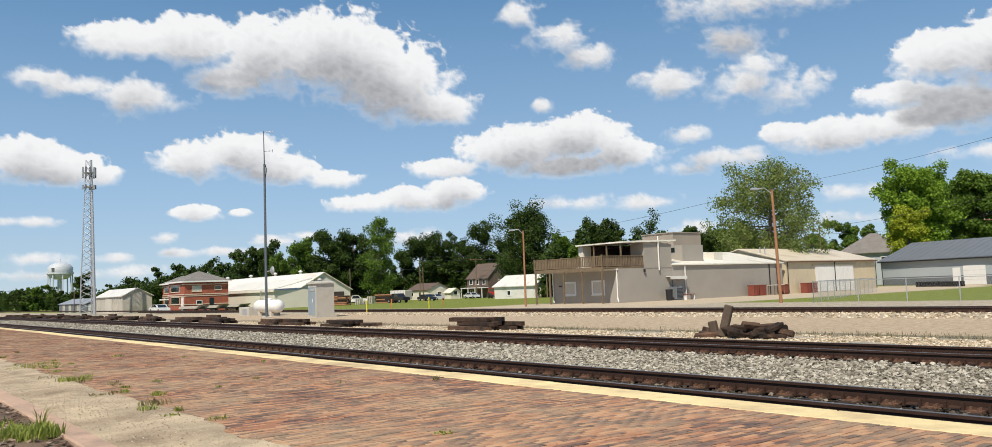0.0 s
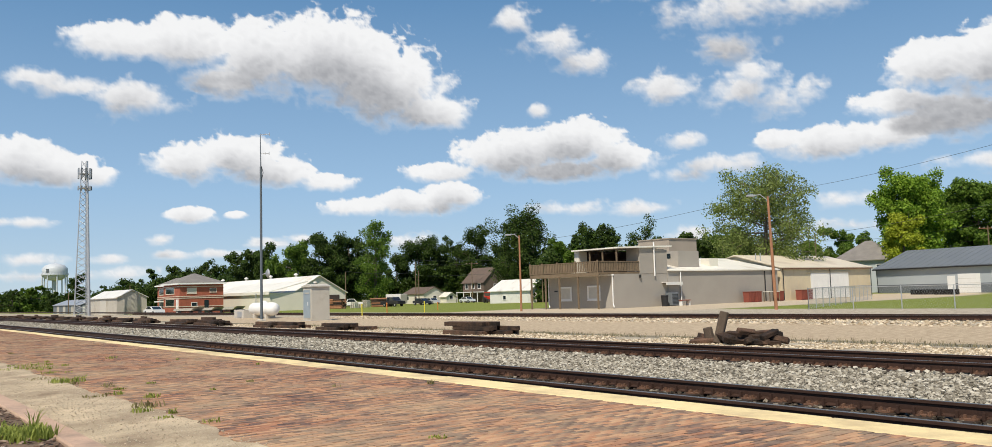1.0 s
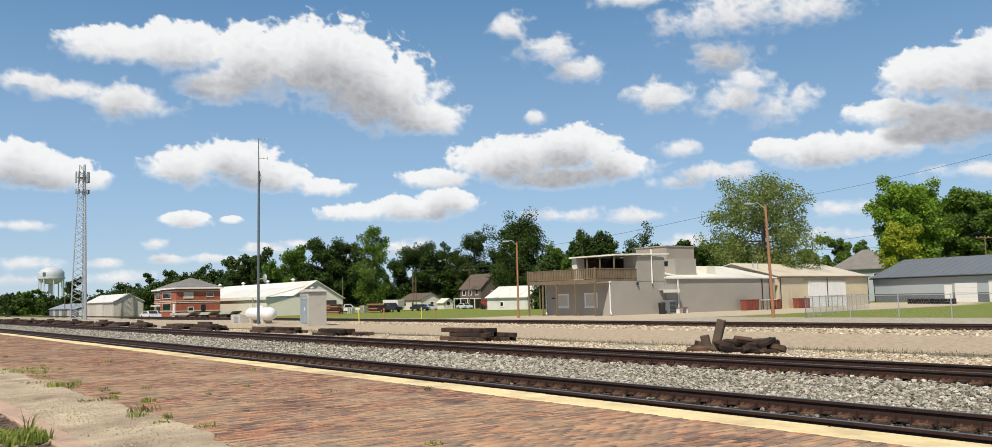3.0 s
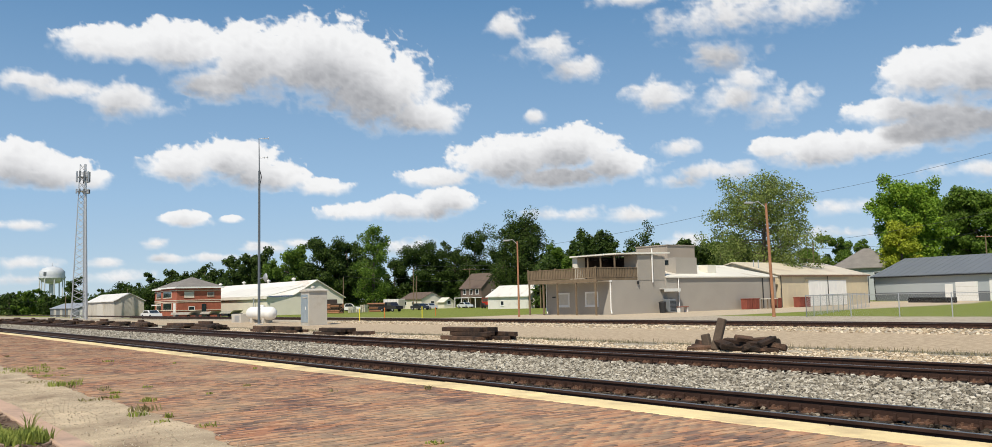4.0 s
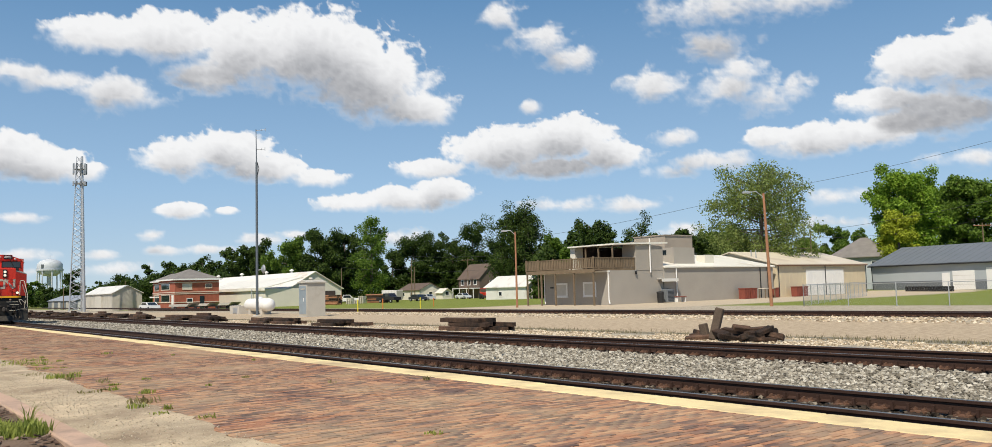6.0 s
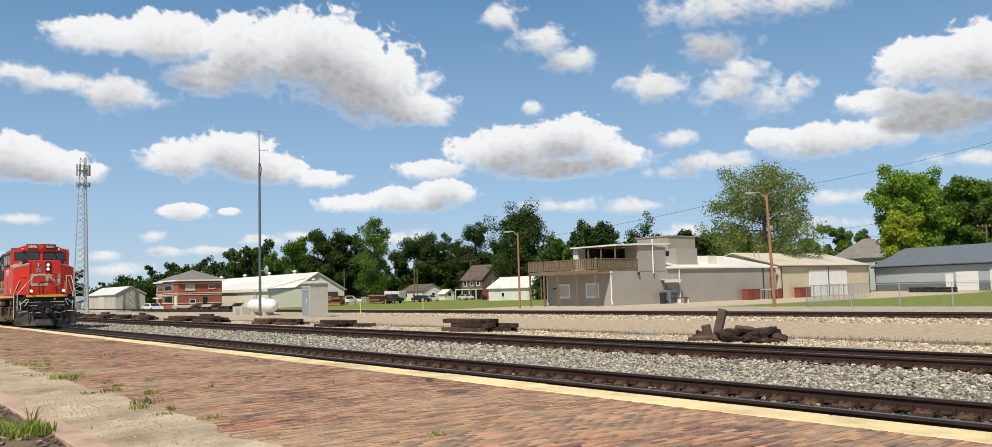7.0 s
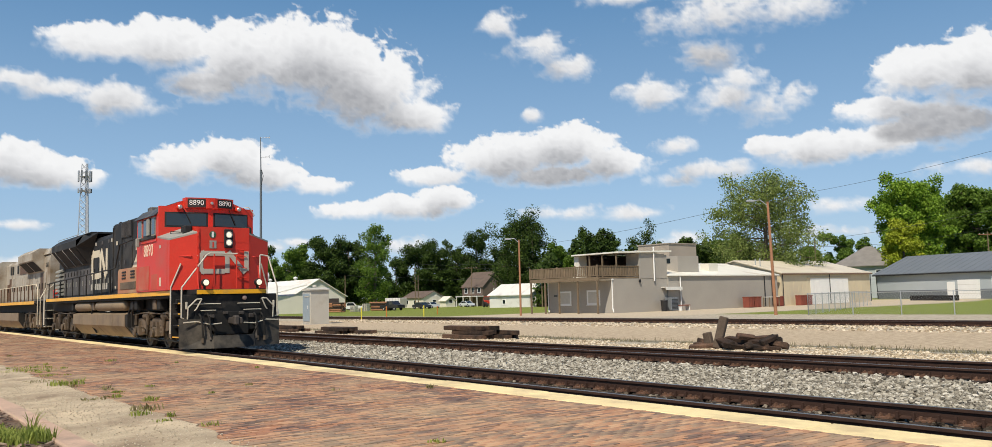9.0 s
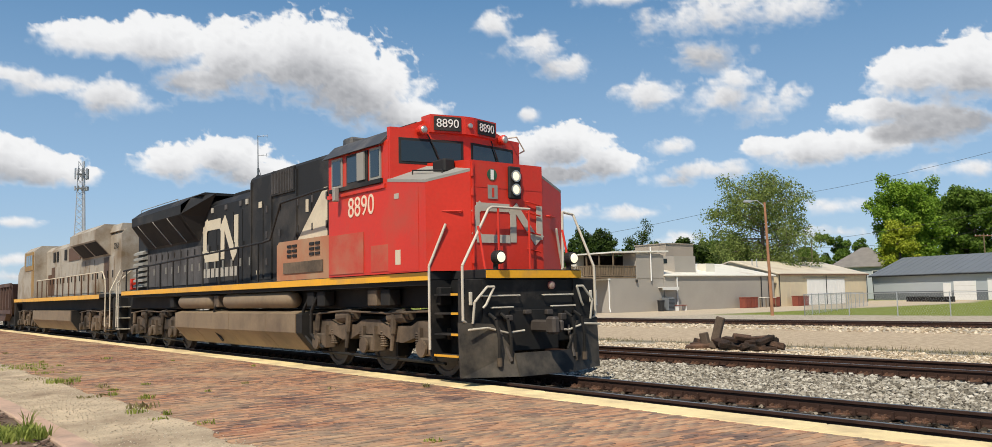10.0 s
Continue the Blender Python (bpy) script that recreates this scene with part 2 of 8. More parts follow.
M["pile_tie"] = material("pile_tie", (0.095, 0.053, 0.033), 0.92, vary=0.6, scale=2.2, fine=26, bump=0.9, bump_size=0.04, dirt=(0.022, 0.015, 0.011), dirt_amount=0.5, per_piece=0.55)
M["rust_steel"] = material("rust_steel", (0.15, 0.078, 0.047), 0.8, vary=0.4, scale=8, fine=60, bump=0.3)
M["white_metal"] = material("white_metal", (0.72, 0.7, 0.65), 0.45, vary=0.06, scale=0.8, fine=20, bump=0.05, dirt=(0.5, 0.46, 0.4), dirt_amount=0.2)
M["white_paint"] = material("white_paint", (0.8, 0.79, 0.76), 0.5, vary=0.05, scale=1.5, fine=30, bump=0.05)
M["tan_metal"] = material("tan_metal", (0.62, 0.53, 0.37), 0.5, vary=0.06, scale=0.6, fine=15, bump=0.05)
M["taupe_stucco"] = material("taupe_stucco", (0.36, 0.328, 0.285), 0.85, vary=0.08, scale=0.5, fine=12, bump=0.2)
M["cream_roof"] = material("cream_roof", (0.8, 0.77, 0.68), 0.4, vary=0.08, scale=0.4, fine=8, bump=0.05, dirt=(0.55, 0.48, 0.38), dirt_amount=0.2)
M["tan_roof"] = material("tan_roof", (0.66, 0.58, 0.45), 0.45, vary=0.1, scale=0.4, fine=8, bump=0.05, dirt=(0.5, 0.4, 0.3), dirt_amount=0.25)
M["grey_roof"] = material("grey_roof", (0.155, 0.17, 0.185), 0.5, vary=0.1, scale=0.5, fine=10, bump=0.1)
M["shingle"] = material("shingle", (0.2, 0.185, 0.17), 0.9, vary=0.25, scale=1, fine=25, bump=0.4)
M["blue_grey_siding"] = material("blue_grey_siding", (0.4, 0.435, 0.455), 0.6, vary=0.06, scale=0.5, fine=12, bump=0.05)
M["slate_siding"] = material("slate_siding", (0.15, 0.165, 0.18), 0.6, vary=0.06, scale=0.5, fine=12, bump=0.05)
M["dull_metal"] = material("dull_metal", (0.5, 0.465, 0.4), 0.55, vary=0.1, scale=0.6, fine=15, bump=0.05, dirt=(0.38, 0.33, 0.26), dirt_amount=0.25)
M["mast_grey"] = material("mast_grey", (0.11, 0.13, 0.15), 0.5, vary=0.1, bump=0.05)
M["red_brick"] = material("red_brick", (0.34, 0.1, 0.06), 0.85, vary=0.25, scale=1.2, fine=14, bump=0.2)
M["stone_trim"] = material("stone_trim", (0.62, 0.52, 0.42), 0.8, vary=0.1)
M["weathered_wood"] = material("weathered_wood", (0.18, 0.132, 0.083), 0.85, vary=0.3, scale=2, fine=30, bump=0.3)
M["pole_wood"] = material("pole_wood", (0.34, 0.165, 0.088), 0.85, vary=0.3, scale=2, fine=30, bump=0.3)
M["galvanized"] = material("galvanized", (0.5, 0.51, 0.52), 0.45, 0.6, vary=0.12, scale=2, fine=20, bump=0.1)
M["black_metal"] = material("black_metal", (0.02, 0.02, 0.021), 0.55, vary=0.3, scale=3, fine=30, bump=0.1)
M["glass_dark"] = glass_material("glass_dark")
M["rust_red"] = material("rust_red", (0.22, 0.06, 0.04), 0.75, vary=0.25, scale=2, fine=30)
M["concrete"] = material("concrete", (0.5, 0.47, 0.42), 0.9, vary=0.12, scale=1.5, fine=30, bump=0.3)
M["wire"] = material("wire", (0.06, 0.06, 0.06), 0.6, bump=0)
M["bark"] = material("bark", (0.14, 0.11, 0.085), 0.95, vary=0.3, scale=2, fine=18, bump=0.8, bump_size=0.04)
# ---- ground, tracks, platform ----
def smooth01(a, b, v):
    k = min(1.0, max(0.0, (v - a) / (b - a)))
    return k * k * (3 - 2 * k)


def ground_z(x, y):
    """The lie of the land: level yard, a dip to the far west, a slight rise to the north-east."""
    z = -0.35 - 0.5 * smooth01(85, 190, -x) * smooth01(10, 25, y) - 0.12 * smooth01(14.8, 15.6, y) * (1 - smooth01(25.5, 28.5, y))
    z += 0.4 * smooth01(92, 104, y) * smooth01(-75, -60, x)
    if -6.75 < y < 8.5:
        z = min(z, -0.42)
    if y <= -6.95:
        z = -0.1
    return z


def ground_material():
    """Gravel yard, mown grass, asphalt road and worn dirt in one sheet, divided by the plan."""
    m = bpy.data.materials.new("ground")
    m.use_nodes = True
    nt = m.node_tree
    n, l = nt.nodes, nt.links
    b = n["Principled BSDF"]
    b.inputs["Roughness"].default_value = 0.95
    b.inputs["Specular IOR Level"].default_value = 0.15
    co = n.new("ShaderNodeTexCoord")
    sep = n.new("ShaderNodeSeparateXYZ")
    l.new(co.outputs["Object"], sep.inputs[0])
    edge = n.new("ShaderNodeTexNoise")
    edge.inputs["Scale"].default_value, edge.inputs["Detail"].default_value = 0.5, 6
    l.new(co.outputs["Object"], edge.inputs["Vector"])
    fine = n.new("ShaderNodeTexNoise")
    fine.inputs["Scale"].default_value, fine.inputs["Detail"].default_value, fine.inputs["Roughness"].default_value = 4.0, 9, 0.78
    l.new(co.outputs["Object"], fine.inputs["Vector"])

    def op(kind, a, b2=None, c=None):
        q = n.new("ShaderNodeMath")
        q.operation = kind
        for i, s in enumerate((a, b2, c)):
            if s is None:
                continue
            if isinstance(s, (int, float)):
                q.inputs[i].default_value = s
            else:
                l.new(s, q.inputs[i])
        return q.outputs[0]

    jitter = op("MULTIPLY_ADD", edge.outputs["Fac"], 4.0, -2.0)
    X, Y = op("ADD", sep.outputs[0], jitter), op("ADD", sep.outputs[1], op("MULTIPLY", jitter, 0.5))

    def between(v, lo, hi, w=0.6):
        def rise(e):
            r = n.new("ShaderNodeMapRange")
            r.interpolation_type = "SMOOTHSTEP"
            r.inputs["From Min"].default_value, r.inputs["From Max"].default_value = e - w, e + w
            l.new(v, r.inputs["Value"])
            return r.outputs[0]
        return op("SUBTRACT", rise(lo), rise(hi))

    def tone(dark, light, source=fine):
        r = n.new("ShaderNodeValToRGB")
        r.color_ramp.elements[0].position, r.color_ramp.elements[1].position = 0.32, 0.68
        r.color_ramp.elements[0].color, r.color_ramp.elements[1].color = (*dark, 1), (*light, 1)
        l.new(source.outputs["Fac"], r.inputs["Fac"])
        return r.outputs[0]

    colour = tone((0.2, 0.165, 0.115), (0.6, 0.53, 0.42))                      # gravel yard
    def over(base, top, mask):
        q = n.new("ShaderNodeMix")
        q.data_type = "RGBA"
        l.new(mask, q.inputs["Factor"])
        l.new(base, q.inputs["A"])
        l.new(top, q.inputs["B"])
        return q.outputs["Result"]
    grass = tone((0.085, 0.115, 0.018), (0.28, 0.31, 0.07))
    colour = over(colour, tone((0.27, 0.205, 0.135), (0.62, 0.5, 0.355)), between(Y, 14.9, 27.0, 0.4))   # worn dirt lane
    colour = over(colour, tone((0.11, 0.1, 0.075), (0.31, 0.28, 0.21)), between(Y, 14.6, 17.4, 0.5))  # darker shoulder
    colour = over(colour, tone((0.25, 0.24, 0.225), (0.33, 0.315, 0.3)), op("MULTIPLY", between(sep.outputs[1], 33.6, 37.6, 0.15), between(X, -52, 400, 6)))  # road
    colour = over(colour, grass, op("MULTIPLY", between(Y, 38.5, 1500, 0.8), between(X, -2500, -70, 1.5)))
    colour = over(colour, grass, op("MULTIPLY", between(Y, 36.5, 1500, 0.8), between(X, -2500, -98, 1.5)))
    colour = over(colour, grass, op("MULTIPLY", between(Y, 47, 125, 1.0), between(X, -43, 400, 1.0)))
    colour = over(colour, grass, op("MULTIPLY", between(Y, 98, 1500, 1.5), between(X, -80, 400, 3)))
    colour = over(colour, tone((0.38, 0.31, 0.22), (0.6, 0.5, 0.37)), op("MULTIPLY", between(Y, 39, 100, 0.8), between(X, -69, -44, 1.0)))
    l.new(colour, b.inputs["Base Color"])
    bp = n.new("ShaderNodeBump")
    bp.inputs["Strength"].default_value, bp.inputs["Distance"].default_value = 0.8, 0.06
    l.new(fine.outputs["Fac"], bp.inputs["Height"])
    l.new(bp.outputs[0], b.inputs["Normal"])
    return m


M["ground"] = ground_material()


def build_ground():
    xs = [-4000, -2500, -1500, -900, -600, -400, -300] + [-260 + 5 * i for i in range(61)] + [60, 100, 200, 500, 1500, 4000]
    ys = [-4000, -1000, -300, -100, -40, -20, -12, -8, -6.96, -6.94, -6.76, -6.74, 0, 5, 8.4, 8.6, 11, 13.5, 14.8, 15.2, 15.6, 18, 22, 25.5, 27, 28.5, 33, 37, 42, 50, 60, 70, 80, 90, 94, 98, 104, 110, 130, 160, 200, 300, 500, 900, 1500, 2500, 4000]
    s = Shape()
    for y in ys:
        for x in xs:
            s.v.append((x, y, ground_z(x, y)))
    k = len(xs)
    s.f = [(j * k + i, j * k + i + 1, (j + 1) * k + i + 1, (j + 1) * k + i) for j in range(len(ys) - 1) for i in range(k - 1)]
    tagged(part("ground", s, M["ground"]), "flat gravel yard with mown grass, a paved road and worn dirt", "ground", kind="structure")


build_ground()

RAIL_PROFILE = [(-0.07, -0.17), (0.07, -0.17), (0.07, -0.155), (0.012, -0.135), (0.012, -0.045), (0.037, -0.035), (0.037, -0.003), (0.03, 0.0), (-0.03, 0.0), (-0.037, -0.003), (-0.037, -0.035), (-0.012, -0.045), (-0.012, -0.135), (-0.07, -0.155)]
WEST, EAST = -420.0, 60.0


def build_track(y, z, x_fine, tie_step=0.5, label=""):
    """Two steel rails on wooden ties with plates and spikes; the part near the camera is detailed."""
    t = thing("railway_track", label, "railway track", pose(0, y, z), kind="structure")
    for side in (-0.7525, 0.7525):
        s = Shape()
        s.prism([(p[0] + side, p[1]) for p in RAIL_PROFILE], WEST, EAST, "x")
        r = part("rail", s, M["rail_side"], t)
        top = Shape().box(WEST, EAST, side - 0.031, side + 0.029, 0.0, 0.002)
        part("running_surface", top, M["rail_top"], r, "worn bright steel running surface")
    tie = mesh_of("tie", Shape().bbox(-0.115, 0.115, -1.3, 1.3, -0.36, -0.175, 0.012), M["tie_wood"])
    plate = Shape()
    for side in (-0.7525, 0.7525):
        plate.box(-0.09, 0.09, side - 0.18, side + 0.18, -0.176, -0.156)
        for dx in (-0.055, 0.055):
            for dy in (-0.095, 0.095):
                plate.box(dx - 0.013, dx + 0.013, side + dy - 0.018, side + dy + 0.018, -0.16, -0.118)
    for side in (-0.7525, 0.7525):
        for e in (-1, 1):
            plate.rod((-0.05, side + e * 0.15, -0.158), (-0.05, side + e * 0.15, -0.128), 0.016, n=6).rod((0.05, side + e * 0.15, -0.158), (0.05, side + e * 0.15, -0.128), 0.016, n=6)
    plate_mesh = mesh_of("tie_plate", plate, M["rust_steel"])
    # rail anchors: small clips on the inner faces beside the ties
    clip = Shape()
    for side in (-0.7525, 0.7525):
        for dx in (-0.15, 0.15):
            clip.box(dx - 0.014, dx + 0.014, side - 0.09, side + 0.09, -0.175, -0.13)
            for e in (-1, 1):
                clip.box(dx - 0.016, dx + 0.016, side + e * 0.085 - 0.02, side + e * 0.085 + 0.02, -0.18, -0.085)
    clip_mesh = mesh_of("rail_anchor", clip, M["rail_side"])
    rng = random.Random(int(y * 10))
    x = x_fine[0]
    far = Shape()
    while x < x_fine[1]:
        for nm, me in (("tie", tie), ("tie_plate", plate_mesh), ("rail_anchor", clip_mesh)):
            o = new(nm, me)
            o.parent = t
            o.matrix_basis = pose(x + (0.0 if nm != "tie" else rng.uniform(-0.02, 0.02)), 0, rng.uniform(-0.006, 0.004) if nm == "tie" else 0)
        x += tie_step
    x = x_fine[0] - tie_step
    while x > -150:
        far.box(x - 0.11, x + 0.11, -1.3, 1.3, -0.34, -0.175)
        for side in (-0.7525, 0.7525):
            far.box(x - 0.09, x + 0.09, side - 0.17, side + 0.17, -0.176, -0.15)
        x -= tie_step
    tagged(part("far_ties", far, M["tie_wood"], t, "dark weathered wooden ties"), kind="stuff")
    return t


TRACK_1, TRACK_2, TRACK_3 = 0.7525, 7.365, 31.2
build_track(TRACK_1, 0.0, (-30.0, 3.0), label="near main-line track with brown rails on dark wooden ties")
build_track(TRACK_2, 0.0, (-32.0, 3.0), label="second track with brown rails half sunk in grey ballast")
build_track(TRACK_3, -0.14, (-62.0, 0.0), label="distant siding track with dark rusty rails in dirt")


def stone_shape(rng, r):
    """A broken stone with eight uneven corners."""
    p = [Vector((sx, sy, sz)) * r * rng.uniform(0.55, 1.1) for sz in (-1, 1) for sy in (-1, 1) for sx in (-1, 1)]
    q = Euler((rng.uniform(0, 6.3), rng.uniform(0, 6.3), rng.uniform(0, 6.3))).to_matrix()
    return [q @ v for v in p]


STONE_FACES = [(0, 2, 3, 1), (4, 5, 7, 6), (0, 1, 5, 4), (2, 6, 7, 3), (0, 4, 6, 2), (1, 3, 7, 5)]


def bed_z(y):
    """Height of the ballast across both main tracks."""
    if y < -0.55:
        return -0.2
    hump = -0.2
    if 2.35 < y < 5.75:
        hump = -0.2 - 0.06 * math.sin((y - 2.35) / 3.4 * math.pi)
    if y > 9.0:
        hump = -0.2 - 0.24 * smooth01(9.0, 11.2, y)
    return hump


def build_ballast():
    s = Shape()
    ys = [-0.62, -0.3, 0.75, 2.35, 2.8, 3.4, 4.05, 4.7, 5.3, 5.75, 7.4, 9.0, 9.6, 10.3, 11.2, 11.9]
    xs = [WEST, -200, -120, -80] + [-60 + 2 * i for i in range(36)] + [20, EAST]
    rng = random.Random(5)
    for y in ys:
        for x in xs:
            s.v.append((x, y, bed_z(y) - 0.03 + rng.uniform(-0.015, 0.015)))
    k = len(xs)
    s.f = [(j * k + i, j * k + i + 1, (j + 1) * k + i + 1, (j + 1) * k + i) for j in range(len(ys) - 1) for i in range(k - 1)]
    bed = tagged(part("ballast_bed", s, M["ballast_base"]), "bed of crushed grey limestone ballast under the tracks", "ballast", kind="structure")
    st = Shape()
    templates = [stone_shape(rng, 1.0) for _ in range(60)]
    oily = Shape()
    def scatter(count, x0, x1, y0, y1, r0, r1, bias=1.0, st=st):
        for _ in range(count):
            x = x1 - (x1 - x0) * rng.random() ** bias
            y = rng.uniform(y0, y1)
            r = rng.uniform(r0, r1)
            tpl = rng.choice(templates)
            z = bed_z(y) + rng.uniform(-0.03, 0.02)
            st.add([(x + v.x * r, y + v.y * r, z + v.z * r * 0.8) for v in tpl], STONE_FACES)
    scatter(24000, -16, -1.5, 2.3, 6.2, 0.016, 0.036)
    scatter(18000, -42, -16, 2.3, 6.2, 0.022, 0.046, 1.2)
    scatter(14000, -110, -42, 2.3, 6.2, 0.03, 0.058, 1.6)
    scatter(9000, -26, -2, -0.4, 1.45, 0.016, 0.036, 1.0, oily)
    scatter(3500, -24, -2, 1.6, 2.3, 0.02, 0.04)
    scatter(5000, -40, -2, 6.65, 8.05, 0.02, 0.045, 1.3, oily)
    scatter(3500, -40, -2, 6.2, 8.6, 0.025, 0.05, 1.3)
    scatter(3500, -52, -2, 8.6, 9.8, 0.025, 0.055, 1.2)
    tagged(part("stained_stones", oily, M["ballast_oily"], bed), "oil-darkened stones between the rails", kind="stuff")
    tagged(part("ballast_stones", st, M["ballast"], bed), "loose broken grey stones", kind="stuff")


build_ballast()


def build_yard_stones():
    """Pale loose stone beyond the second track, and dry stubble on the low shoulder behind it."""
    rng = random.Random(61)
    templates = [stone_shape(rng, 1.0) for _ in range(40)]
    s = Shape()
    for _ in range(30000):
        x = -2 - 60 * rng.random() ** 1.3
        y = 9.6 + 5.2 * rng.random() ** 1.15
        if noise.noise((x * 0.3, y * 0.5, 4.0)) < -0.25:
            continue
        r = rng.uniform(0.014, 0.042)
        z = ground_z(x, y) + 0.2 * r
        s.add([(x + v.x * r, y + v.y * r, z + v.z * r * 0.7) for v in rng.choice(templates)], STONE_FACES)
    for _ in range(5000):
        x, y, r = -2 - 70 * rng.random() ** 1.3, rng.uniform(26.5, 29.8), rng.uniform(0.03, 0.07)
        s.add([(x + v.x * r, y + v.y * r, ground_z(x, y) + v.z * r * 0.7) for v in rng.choice(templates)], STONE_FACES)
    tagged(part("yard_stones", s, M["yard_stone"]), "loose pale limestone scattered over the yard", "gravel", kind="stuff")
    g = Shape()
    for _ in range(9000):
        x, y = -1 - 65 * rng.random() ** 1.3, 16.0 + rng.gauss(0, 0.9)
        if noise.noise((x * 0.5, y * 0.8, 9.0)) < -0.1:
            continue
        h, b = rng.uniform(0.05, 0.16), rng.uniform(0, 6.28)
        z, dx, dy = ground_z(x, y), math.cos(b), math.sin(b)
        g.add([(x - dy * 0.012, y + dx * 0.012, z), (x + dy * 0.012, y - dx * 0.012, z), (x + dx * h * 0.5, y + dy * h * 0.5, z + h)], [(0, 1, 2)])
    tagged(part("dry_stubble", g, M["stubble"]), "sparse dry grass stubble on dirt", "grass", kind="stuff")


M["yard_stone"] = ramp_material("yard_stone", [(0.0, (0.22, 0.165, 0.1)), (0.5, (0.5, 0.4, 0.275)), (1.0, (0.72, 0.62, 0.48))], 0.9)
M["stubble"] = material("stubble", (0.2, 0.17, 0.09), 0.9, vary=0.4, bump=0)
build_yard_stones()


def build_platform():
    y0, y1, top = -5.62, -0.86, -0.03
    base = Shape().box(WEST, 30, y0, y1, -0.5, top - 0.012)
    plat = tagged(part("platform", base, M["paving_joint"]), "old station platform paved with worn red and purple bricks", "platform", kind="structure")
    # yellow safety line, painted on a concrete coping
    coping = Shape()
    x = -130.0
    rng = random.Random(11)
    while x < 25:
        w = rng.uniform(2.2, 3.2)
        coping.bbox(x + 0.008, x + w - 0.008, y1 + 0.004, -0.28 + rng.uniform(-0.012, 0.012), -0.5, top + rng.uniform(0.0, 0.012), 0.012)
        x += w
    coping.box(WEST, -130.0, y1 + 0.004, -0.28, -0.5, top)
    tagged(part("platform_edge", coping, M["yellow_paint"]), "platform edge slabs painted pale yellow", "platform edge", kind="structure")
    lip = Shape()
    for k in range(80):
        lip.bbox(-100 + 1.5 * k, -98.52 + 1.5 * k, -0.265, -0.175 + rng.uniform(-0.035, 0.03), -0.5, top - rng.uniform(0.01, 0.05), 0.012)
    tagged(part("trim", lip, M["kerb_pink"]), "worn pink concrete lip of the platform edge", "trim", kind="structure")
    gr = Shape()
    rng = random.Random(4)
    n = 700
    for i in range(n + 1):
        xx = -90 + 100 * i / n
        wob = 0.15 * noise.noise((xx * 0.5, 3.1, 0)) + 0.12 * noise.noise((xx * 2.1, 7.7, 0)) + 0.06 * noise.noise((xx * 6.3, 1.7, 0))
        gr.v += [(xx, -6.75, -0.05), (xx, -6.1, -0.028), (xx, -5.5 + wob, -0.022)]
    gr.f = [(3 * i + j, 3 * i + 3 + j, 3 * i + 4 + j, 3 * i + 1 + j) for i in range(n) for j in range(2)]
    tagged(part("gravel_strip", gr, M["pale_gravel"]), "strip of pale compacted gravel beside the brick paving", "gravel", kind="structure")
    kb = Shape()
    x = -60.0
    while x < 12:
        kb.bbox(x, x + 2.97, -7.02, -6.75, -0.5, -0.0 + rng.uniform(-0.01, 0.01), 0.02)
        x += 3.0
    tagged(part("kerb", kb, M["kerb_pink"]), "low worn pink concrete kerb between gravel and soil", "kerb", kind="structure")
    so = Shape()
    for i in range(141):
        for j in range(9):
            xx, yy = -45 + 0.6 * i, -13 + (13 - 7.0) * j / 8
            so.v.append((xx, yy, -0.045 + 0.05 * noise.noise((xx * 1.3, yy * 1.3, 0))))
    so.f = [(i * 9 + j, (i + 1) * 9 + j, (i + 1) * 9 + j + 1, i * 9 + j + 1) for i in range(140) for j in range(8)]
    tagged(part("soil_bed", so, M["soil"]), "bare brown soil bed with wood chips", "soil", kind="structure")
    return plat


platform = build_platform()
